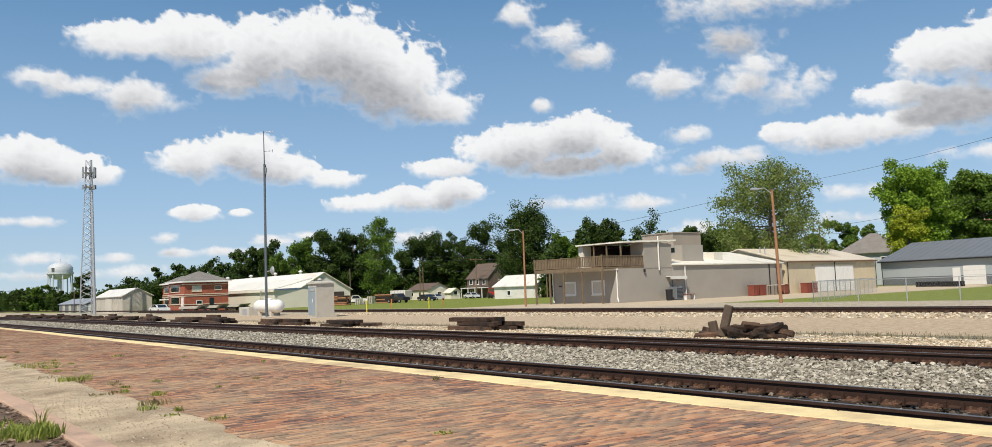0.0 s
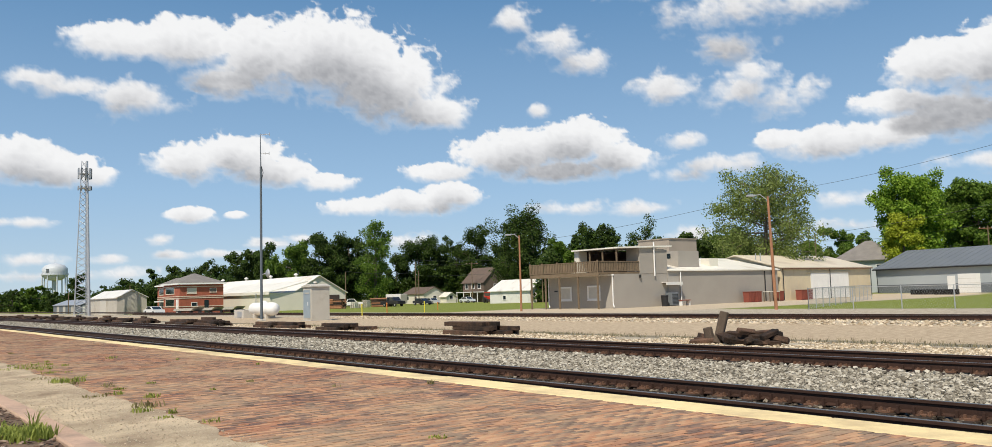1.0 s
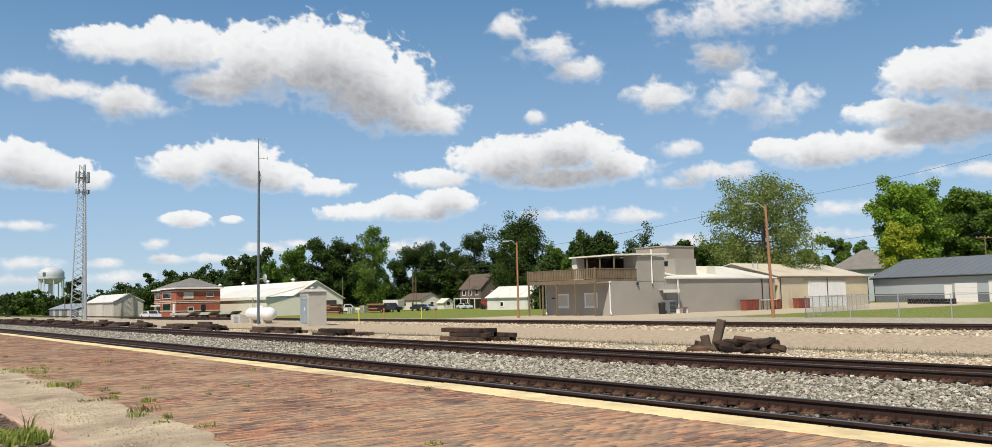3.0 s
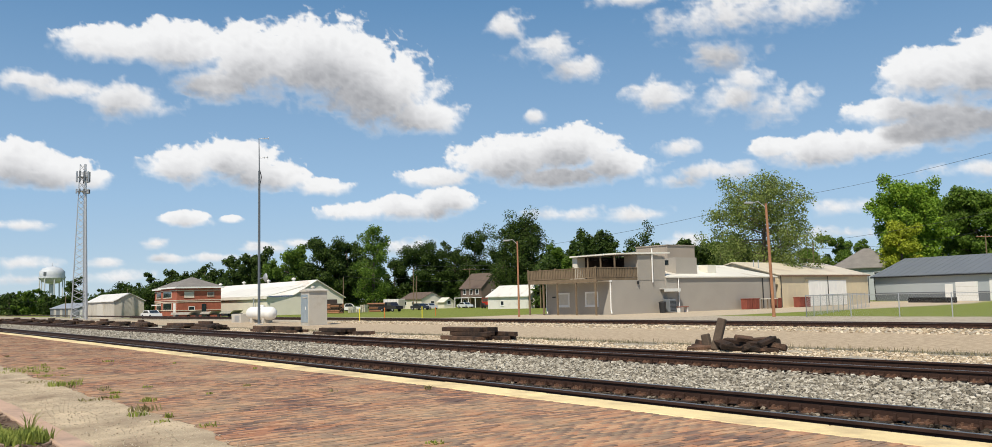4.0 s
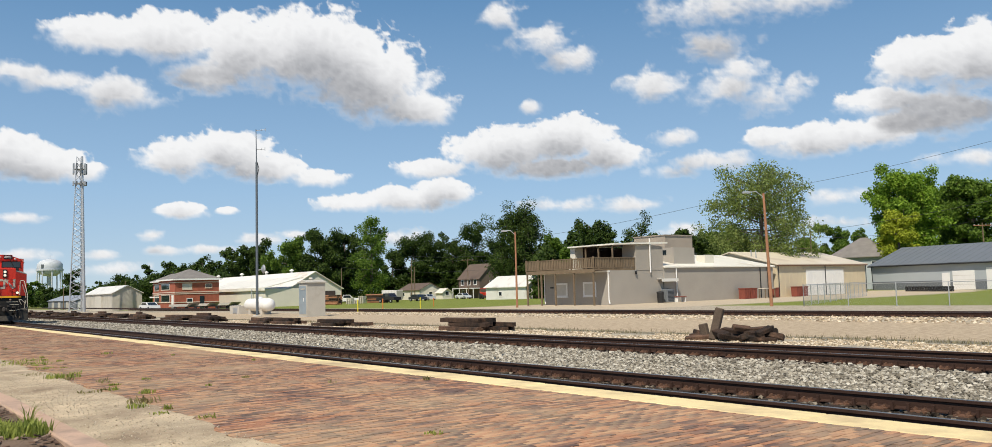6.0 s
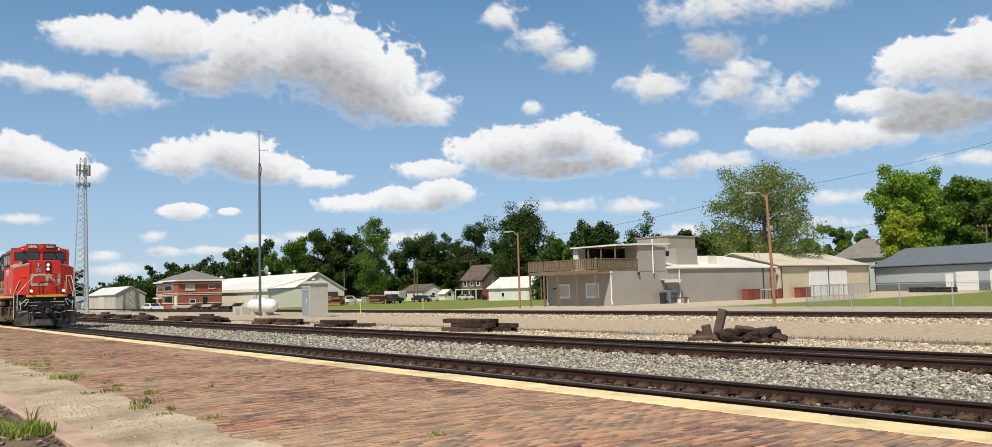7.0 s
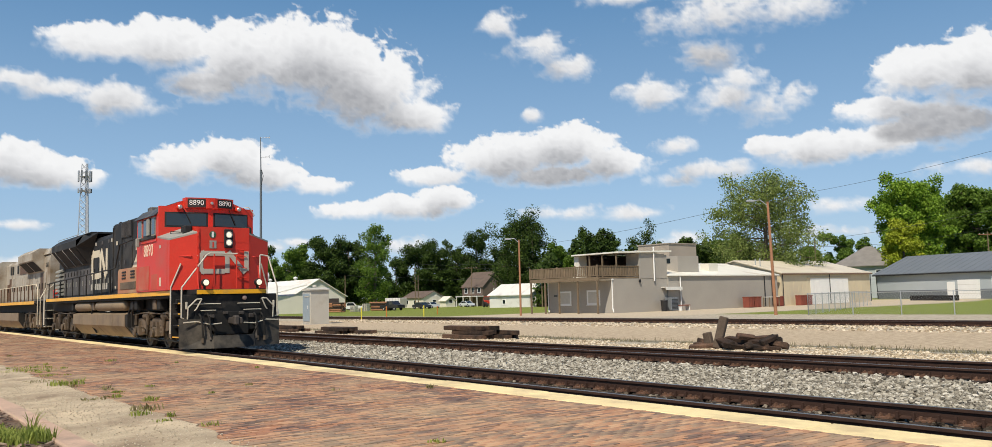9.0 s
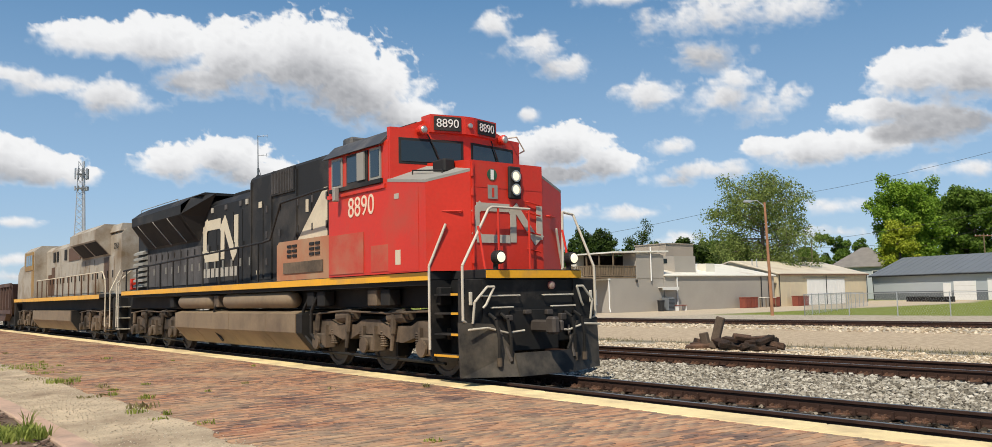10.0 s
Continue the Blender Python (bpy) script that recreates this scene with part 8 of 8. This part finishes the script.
def cable(a, b, sag, r=0.014, label="sagging black overhead cable"):
    n = 24
    pts = [Vector(a).lerp(Vector(b), i / n) - Vector((0, 0, sag * 4 * (i / n) * (1 - i / n))) for i in range(n + 1)]
    s = Shape()
    s.limb(pts, [r] * len(pts), 4)
    tagged(part("overhead_cable", s, M["wire"]), label, "cable", "overhead cables")


def high(brg, d, z):
    return (*plan(brg, d), z)


cable(high(49.4, 150, 10.5), high(34.3, 118, 13.6), 0.5, 0.022)
cable(high(34.3, 118, 13.6), high(17.0, 90, 15.2), 0.6, 0.018)
cable(high(31.45, 128, 8.4), high(17.0, 105, 11.0), 0.5, 0.02)
cable(high(34.2, 120, 7.6), high(25.3, 150, 9.0), 0.6, 0.02)
cable(high(25.3, 150, 9.0), high(17.0, 130, 11.5), 0.5, 0.02)
for z in (10.0, 9.0, 6.2):
    cable(high(57.65, 205, z), high(53.85, 225, z + 0.4), 0.3, 0.028)
    cable(high(53.85, 225, z + 0.4), high(47.5, 200, z), 0.5, 0.028)
cable(high(57.65, 205, 7.0), high(62.3, 190, 7.2), 0.5, 0.026)


# ---- things in the yard ----
def tie_pile(x, y, rows, seed, rz=0.0, label="stack of old dark railway ties beside the track"):
    """rows: numbers of ties in each layer, from the ground up."""
    rng = random.Random(seed)
    P = thing("tie_pile", label, "railway ties", pose(x, y, ground_z(x, y) - 0.01, 0, 0, rz), "piles of railway ties")
    for k, cnt in enumerate(rows):
        for i in range(cnt):
            m = pose(rng.uniform(-0.35, 0.35) + (0.2 if k % 2 else 0), (i - (cnt - 1) / 2) * 0.25, 0.1 + 0.185 * k, rng.uniform(-2, 2), rng.uniform(-1, 1), rng.uniform(-2, 2))
            part("tie", Shape().bbox(-1.3, 1.3, -0.115, 0.115, -0.09, 0.09, 0.012, m), M["pile_tie"], P)
    return P


tie_pile(-51.7, 12.9, (5, 4), 1)
tie_pile(-49.2, 13.1, (5, 3), 2)
tie_pile(-42.6, 12.9, (5, 4), 3)
tie_pile(-41.4, 13.6, (4,), 4)
tie_pile(-30.6, 13.3, (5, 3, 3), 5, 4)
tie_pile(-29.6, 13.9, (3, 1), 6, -3)
for i in range(36):
    tie_pile(-60.5 - 2.75 * i - (4 if i > 4 else 0), 12.6 + (i * 7 % 5) * 0.3, ((6, 4), (7, 3), (6, 5, 1), (5, 2), (7, 4))[i % 5], 20 + i, (i * 5 % 7) * 2.5 - 7)


def tie_heap():
    H = thing("tie_heap", "loose heap of broken railway ties, one standing on end", "railway ties", pose(-16.3, 13.0, ground_z(-16.3, 13.0)))
    rng = random.Random(9)
    for x, y, z, l, rx, ry, rz in ((-0.7, 0.0, 0.1, 0.8, 4, 2, 8), (0.6, -0.15, 0.1, 0.75, -6, -3, -12), (0.1, 0.3, 0.12, 1.0, 0, 3, 4), (-1.0, -0.2, 0.11, 0.5, 10, -4, 30),
                                   (0.3, 0.05, 0.27, 0.7, 8, 4, -6), (1.0, 0.1, 0.28, 0.5, -14, -8, 22), (-0.2, -0.25, 0.25, 0.5, 20, 6, -28), (1.2, -0.2, 0.12, 0.45, 5, 5, 40), (0.9, 0.2, 0.38, 0.42, 12, -5, 10),
                                   (0.2, -0.35, 0.14, 0.35, 25, 12, 55), (0.75, -0.4, 0.13, 0.3, 15, -14, -50), (1.45, 0.1, 0.2, 0.3, -20, 10, 15), (0.5, -0.1, 0.4, 0.3, 30, 8, 65), (-1.25, 0.1, 0.2, 0.3, -15, 5, -20), (1.3, -0.15, 0.36, 0.28, 10, -18, 75)):
        part("tie", Shape().bbox(-l, l, -rng.uniform(0.07, 0.13), 0.12, -0.09, rng.uniform(0.04, 0.1), 0.02, pose(x, y, z, rx, ry, rz)), M["pile_tie"], H)
    part("tie", Shape().bbox(-0.13, 0.13, -0.1, 0.1, 0.0, 1.02, 0.03, pose(-0.62, -0.1, 0.02, -6, 14, 20)), M["old_tie"], H, "grey split tie standing on end")
    part("tie", Shape().bbox(-0.13, 0.13, -0.1, 0.1, 0.0, 0.5, 0.03, pose(-0.95, 0.0, 0.02, 4, -10, 5)), M["old_tie"], H)


M["old_tie"] = material("old_tie", (0.1, 0.072, 0.052), 0.9, vary=0.4, scale=3, fine=30, bump=0.7, bump_size=0.02)
tie_heap()


def chain_fence(points, label):
    F = thing("chain_fence", label, "fence", group="fences")
    for (ax, ay), (bx, by) in zip(points[:-1], points[1:]):
        d = math.hypot(bx - ax, by - ay)
        n = max(2, round(d / 2.9))
        def at(k, z):
            x, y = ax + (bx - ax) * k, ay + (by - ay) * k
            return (x, y, ground_z(x, y) + z)
        for i in range(n + 1):
            part("post", Shape().rod(at(i / n, -0.2), at(i / n, 1.55), 0.035, n=7), M["galvanized"], F)
        part("top_rail", Shape().rod(at(0, 1.5), at(1, 1.5), 0.022, n=6), M["galvanized"], F)
        s = Shape()
        step = 0.16
        m = int(d / step)
        for i in range(m):
            for e in (-1, 1):
                k0, k1 = i * step / d, (i * step + e * 0.75) / d
                if 0 <= k1 <= 1:
                    s.rod(at(k0, 0.03), at(k1, 1.48), 0.0022, n=3, caps=False)
        tagged(part("wire_mesh", s, M["galvanized"], F), kind="stuff")


chain_fence([(-33.9, 45.2), (-21.0, 46.0), (-8.0, 46.5)], "galvanized chain-link fence along the grass")
chain_fence([(-33.9, 45.2), (-41.0, 62.5), (-47.0, 78.0)], "galvanized chain-link fence running back to the shed")


def bin_box(x, y, w, d, h, label, rz=0):
    B = thing("scrap_bin", label, "bin", pose(x, y, ground_z(x, y), 0, 0, rz), "bins by the sheds")
    b = part("body", Shape().prism([(-w / 2 * 0.9, 0.02), (w / 2 * 0.9, 0.02), (w / 2, h), (-w / 2, h)], -d / 2, d / 2, "y"), M["rust_red"], B)
    part("rim", Shape().box(-w / 2 - 0.04, w / 2 + 0.04, -d / 2 - 0.04, d / 2 + 0.04, h, h + 0.08), M["rust_red"], B)
    for k in (-0.3, 0.0, 0.3):
        part("rib", Shape().box(w / 2 * 0.9, w / 2 + 0.03, d * k - 0.04, d * k + 0.04, 0.1, h), M["rust_red"], b)


bin_box(-56.2, 69.4, 0.8, 0.95, 1.1, "rusty red metal scrap bin against a wall")
bin_box(-56.2, 70.7, 0.8, 0.95, 1.1, "rusty red metal scrap bin against a wall")
bin_box(-56.3, 75.2, 0.7, 0.8, 1.05, "rusty red metal scrap bin beside a table")
bin_box(-56.2, 79.4, 0.8, 0.95, 1.1, "rusty red metal bin by the tan shed")
bin_box(-56.2, 80.7, 0.8, 0.95, 1.1, "rusty red metal bin by the tan shed")


def yard_table():
    T = thing("work_table", "pale plank table standing by the wall", "table", pose(-56.0, 73.3, ground_z(-56, 73.3)))
    part("tabletop", Shape().bbox(-0.45, 0.45, -1.0, 1.0, 1.05, 1.12, 0.01), M["pale_siding"], T)
    for sx in (-0.38, 0.38):
        for sy in (-0.9, 0.9):
            part("leg", Shape().box(sx - 0.04, sx + 0.04, sy - 0.04, sy + 0.04, 0, 1.05), M["weathered_wood"], T)


def condenser():
    C = thing("air_conditioner", "dark outdoor air-conditioning unit beside the wall", "air conditioner", pose(-56.6, 57.2, ground_z(-56.6, 57)))
    b = part("casing", Shape().bbox(-0.45, 0.45, -0.5, 0.5, 0.05, 1.35, 0.04), M["grey_roof"], C)
    for k in range(8):
        part("fin", Shape().box(0.451, 0.47, -0.44, 0.44, 0.2 + 0.13 * k, 0.25 + 0.13 * k), M["black_metal"], b)
    part("fan_grille", Shape().lathe([(0.4, 1.351), (0.4, 1.38), (0.05, 1.4)], "z", (0, 0, 0), 16), M["black_metal"], C)
    D = thing("trash_can", "black trash can beside the wall", "trash can", pose(-56.4, 55.9, ground_z(-56.4, 55.9)))
    part("body", Shape().lathe([(0.3, 0.0), (0.36, 1.0), (0.38, 1.02)], "z", (0, 0, 0), 14), M["black_metal"], D)
    part("lid", Shape().lathe([(0.39, 1.021), (0.36, 1.1), (0.05, 1.16)], "z", (0, 0, 0), 14), M["black_metal"], D)
    E = thing("bench", "small reddish wooden bench by the wall", "bench", pose(-56.2, 58.6, ground_z(-56, 58.6)))
    part("seat", Shape().bbox(-0.3, 0.3, -0.7, 0.7, 0.5, 0.58, 0.01), M["rust_red"], E)
    for sy in (-0.6, 0.6):
        part("leg", Shape().box(-0.25, 0.25, sy - 0.04, sy + 0.04, 0, 0.5), M["white_paint"], E)


yard_table()
condenser()


def curb_blocks():
    for a, b, z in ((8.0, 11.2, 0), (11.25, 14.45, 0)):
        m = pose(-59.0, 102.0, 0, 0, 0, -13.0) @ pose((a + b) / 2, -3.4, 0)
        t = m.translation
        B = thing("landscape_timber", "dark timber edging stacked on the grass", "timber", pose(t.x, t.y, ground_z(t.x, t.y), 0, 0, -13.0), "timbers on the grass")
        for k in range(2):
            part("timber", Shape().bbox(-1.6, 1.6, -0.2, 0.2, 0.32 * k, 0.32 * k + 0.31, 0.03), M["pilot_black"], B)


curb_blocks()


# ---- vehicles far across the yard ----
def car_paint(name, col):
    if name not in M:
        M[name] = material(name, col, 0.3, vary=0.04, scale=1, bump=0)
        M[name].node_tree.nodes["Principled BSDF"].inputs["Coat Weight"].default_value = 0.6
    return M[name]


def vehicle(kind, brg, d, col, rz, label, size=1.0):
    x, y = plan(brg, d)
    V = thing(kind, label, "vehicle", pose(x, y, ground_z(x, y) + 0.0, 0, 0, rz), "parked vehicles")
    p = car_paint("car_" + "_".join(str(int(c * 99)) for c in col), col)
    if kind == "pickup_truck":
        prof = [(-2.7, 0.5), (-2.7, 1.1), (-0.9, 1.15), (-0.6, 1.85), (0.8, 1.85), (1.4, 1.2), (2.6, 1.1), (2.75, 0.5)]
        win = [(-0.65, 1.2), (-0.5, 1.75), (0.72, 1.75), (1.15, 1.2)]
    else:
        prof = [(-2.3, 0.4), (-2.3, 0.95), (-1.5, 1.05), (-0.9, 1.5), (0.5, 1.5), (1.2, 1.0), (2.2, 0.9), (2.3, 0.4)]
        win = [(-1.3, 1.05), (-0.85, 1.42), (0.45, 1.42), (0.95, 1.05)]
    part("body", Shape().prism(prof, -0.92, 0.92, "y"), p, V)
    for sd in (-1, 1):
        part("side_glass", Shape().prism(win, *sorted((sd * 0.921, sd * 0.93)), "y"), M["glass_dark"], V)
    part("windscreen", Shape().add([(1.21, -0.8, 1.25), (1.21, 0.8, 1.25), (0.86, 0.75, 1.8), (0.86, -0.75, 1.8)] if kind == "pickup_truck" else [(1.22, -0.8, 1.03), (1.22, 0.8, 1.03), (0.6, 0.7, 1.46), (0.6, -0.7, 1.46)], [(0, 1, 2, 3)]), M["glass_dark"], V)
    for wx in (-1.5, 1.6):
        for sd in (-1, 1):
            w = part("wheel", Shape().lathe([(0.2, -0.1), (0.36, -0.1), (0.36, 0.1), (0.2, 0.1)], "y", (wx, sd * 0.85, 0.36), 16), M["black_metal"], V)
            part("rim", Shape().lathe([(0.19, -0.09), (0.19, 0.09)], "y", (wx, sd * 0.87, 0.36), 12), M["galvanized"], w)


vehicle("car", 74.2, 160, (0.72, 0.72, 0.7), 8, "white sedan parked by the brick office")
vehicle("pickup_truck", 59.2, 168, (0.02, 0.02, 0.024), 10, "black pickup truck parked on the grass")
vehicle("car", 57.25, 190, (0.03, 0.03, 0.035), 4, "dark sedan parked on the grass edge")
vehicle("car", 54.2, 215, (0.6, 0.62, 0.64), 0, "silver sedan parked by a house")
vehicle("pickup_truck", 62.0, 185, (0.75, 0.75, 0.74), 60, "white pickup truck parked nose out")
vehicle("car", 56.6, 205, (0.5, 0.5, 0.52), 0, "grey sedan parked by a small house")


def tractor():
    x, y = plan(52.75, 195)
    T = thing("tractor", "small red farm tractor parked on the grass", "tractor", pose(x, y, ground_z(x, y), 0, 0, -20))
    part("bonnet", Shape().bbox(-0.2, 1.7, -0.35, 0.35, 0.8, 1.5, 0.06), M["red_paint"], T)
    part("fender", Shape().bbox(-1.3, -0.2, -0.9, 0.9, 1.2, 1.5, 0.06), M["red_paint"], T)
    part("canopy", Shape().box(-1.3, 0.0, -0.8, 0.8, 2.3, 2.4).rod((-1.2, -0.7, 1.4), (-1.2, -0.7, 2.3), 0.04).rod((-1.2, 0.7, 1.4), (-1.2, 0.7, 2.3), 0.04), M["red_paint"], T)
    for wx, r in ((-0.8, 0.75), (1.3, 0.45)):
        for sd in (-1, 1):
            part("wheel", Shape().lathe([(r * 0.5, -0.18), (r, -0.16), (r, 0.16), (r * 0.5, 0.18)], "y", (wx, sd * 0.8, r), 18), M["black_metal"], T)


def lumber_rack(brg, d, w, seed, label):
    x, y = plan(brg, d)
    R = thing("lumber_stack", label, "lumber", pose(x, y, ground_z(x, y), 0, 0, 10), "stacks in the yard")
    rng = random.Random(seed)
    for k in range(6):
        for i in range(4):
            ln = w * rng.uniform(0.8, 1.0)
            part("log", Shape().rod((-ln / 2, 0.32 * i - 0.5, 0.16 + 0.3 * k), (ln / 2, 0.32 * i - 0.5, 0.16 + 0.3 * k), 0.15, n=7), M["tie_wood"] if rng.random() < 0.6 else M["pole_wood"], R)


tractor()
lumber_rack(60.0, 175, 5.5, 1, "stack of rough brown logs on the grass")
lumber_rack(63.3, 165, 3.2, 2, "stack of orange-brown lumber by the warehouse door")


def boat_trailer(brg, d, label):
    x, y = plan(brg, d)
    T = thing("boat_trailer", label, "boat trailer", pose(x, y, ground_z(x, y), 0, 0, 12), "trailers by the office")
    part("hull", Shape().prism([(-2.8, 0.62), (-2.6, 0.98), (2.4, 1.02), (3.2, 1.1), (2.3, 0.62)], -0.9, 0.9, "y"), M["dull_metal"], T)
    part("frame", Shape().box(-2.8, 3.6, -0.5, 0.5, 0.5, 0.62), M["black_metal"], T)
    for sd in (-1, 1):
        part("wheel", Shape().lathe([(0.15, -0.1), (0.33, -0.1), (0.33, 0.1), (0.15, 0.1)], "y", (-0.8, sd * 0.95, 0.33), 14), M["black_metal"], T)


def box_trailer(brg, d, label):
    x, y = plan(brg, d)
    T = thing("box_trailer", label, "trailer", pose(x, y, ground_z(x, y), 0, 0, 12), "trailers by the warehouse")
    b = part("box", Shape().bbox(-2.2, 2.2, -1.0, 1.0, 0.55, 2.5, 0.05), M["white_metal"], T)
    for k in range(5):
        part("side_rib", Shape().box(-1.8 + 0.9 * k, -1.75 + 0.9 * k, -1.03, -1.0, 0.6, 2.45), M["dull_metal"], b)
    part("rear_door", Shape().box(2.2, 2.23, -0.9, 0.9, 0.6, 2.4), M["dull_metal"], b)
    part("drawbar", Shape().box(-3.3, -2.2, -0.06, 0.06, 0.5, 0.6), M["black_metal"], T)
    for sd in (-1, 1):
        part("wheel", Shape().lathe([(0.15, -0.1), (0.34, -0.1), (0.34, 0.1), (0.15, 0.1)], "y", (0.3, sd * 1.05, 0.34), 14), M["black_metal"], T)


def pallet_stack(brg, d, count, label, mat):
    x, y = plan(brg, d)
    P = thing("pallet_stack", label, "pallets", pose(x, y, ground_z(x, y), 0, 0, 20), "stacks in the yard")
    for k in range(count):
        z = 0.15 * k
        s = Shape()
        for i in range(5):
            s.box(-0.6, 0.6, -0.5 + 0.22 * i, -0.36 + 0.22 * i, z + 0.1, z + 0.125)
        for i in (-0.55, -0.05, 0.45):
            s.box(i, i + 0.1, -0.5, 0.52, z, z + 0.1)
        part("pallet", s, M[mat], P)


box_trailer(58.95, 176, "white box trailer parked behind a log stack")
lumber_rack(62.7, 158, 2.6, 5, "low pile of orange-brown lumber by the warehouse door")
for brg, d, cnt in ((61.75, 166, 8), (61.35, 168, 5), (60.95, 170, 10)):
    pallet_stack(brg, d, cnt, "stack of pale wooden pallets on the grass edge", "pale_siding")
boat_trailer(72.2, 138, "pale grey boat on a trailer by the office")
boat_trailer(71.0, 140, "pale grey boat on a trailer in the yard")
boat_trailer(69.7, 142, "pale grey boat on a trailer in the yard")


def marker_post(x, y, h, col, label):
    P = thing("marker_post", label, "marker post", pose(x, y, ground_z(x, y)), "marker posts")
    part("post", Shape().rod((0, 0, -0.1), (0, 0, h), 0.05, n=8), M[col], P)
    part("cap", Shape().lathe([(0.065, h), (0.065, h + 0.12), (0.02, h + 0.16)], "z", (0, 0, 0), 8), M[col], P)


M["marker_yellow"] = material("marker_yellow", (0.75, 0.62, 0.05), 0.6, bump=0)
M["marker_orange"] = material("marker_orange", (0.6, 0.2, 0.04), 0.6, bump=0)
for brg, d, col in ((61.25, 80, "marker_yellow"), (59.6, 84, "marker_orange"), (57.1, 88, "marker_yellow"), (56.2, 98, "marker_orange")):
    marker_post(*plan(brg, d), 1.0 if d < 90 else 0.8, col, "thin coloured marker post in the gravel")
def motions():
    """The train's run along the near track."""
    speed, x10 = 14.65, -12.33
    rows = [(t, pose(x10 + speed * (t - 10), TRACK_1, 0)) for t in (0, 2.5, 5, 7.5, 10)]
    for th in train:
        walk(th, [(t, m @ pose(th["offset"], 0, 0)) for t, m in rows])

    for ob, drift in clouds:
        walk(ob, [(t, pose(*SKY_EYE, 0, 0, drift * (t - 4.5))) for t in (0, 5, 10)])


motions()
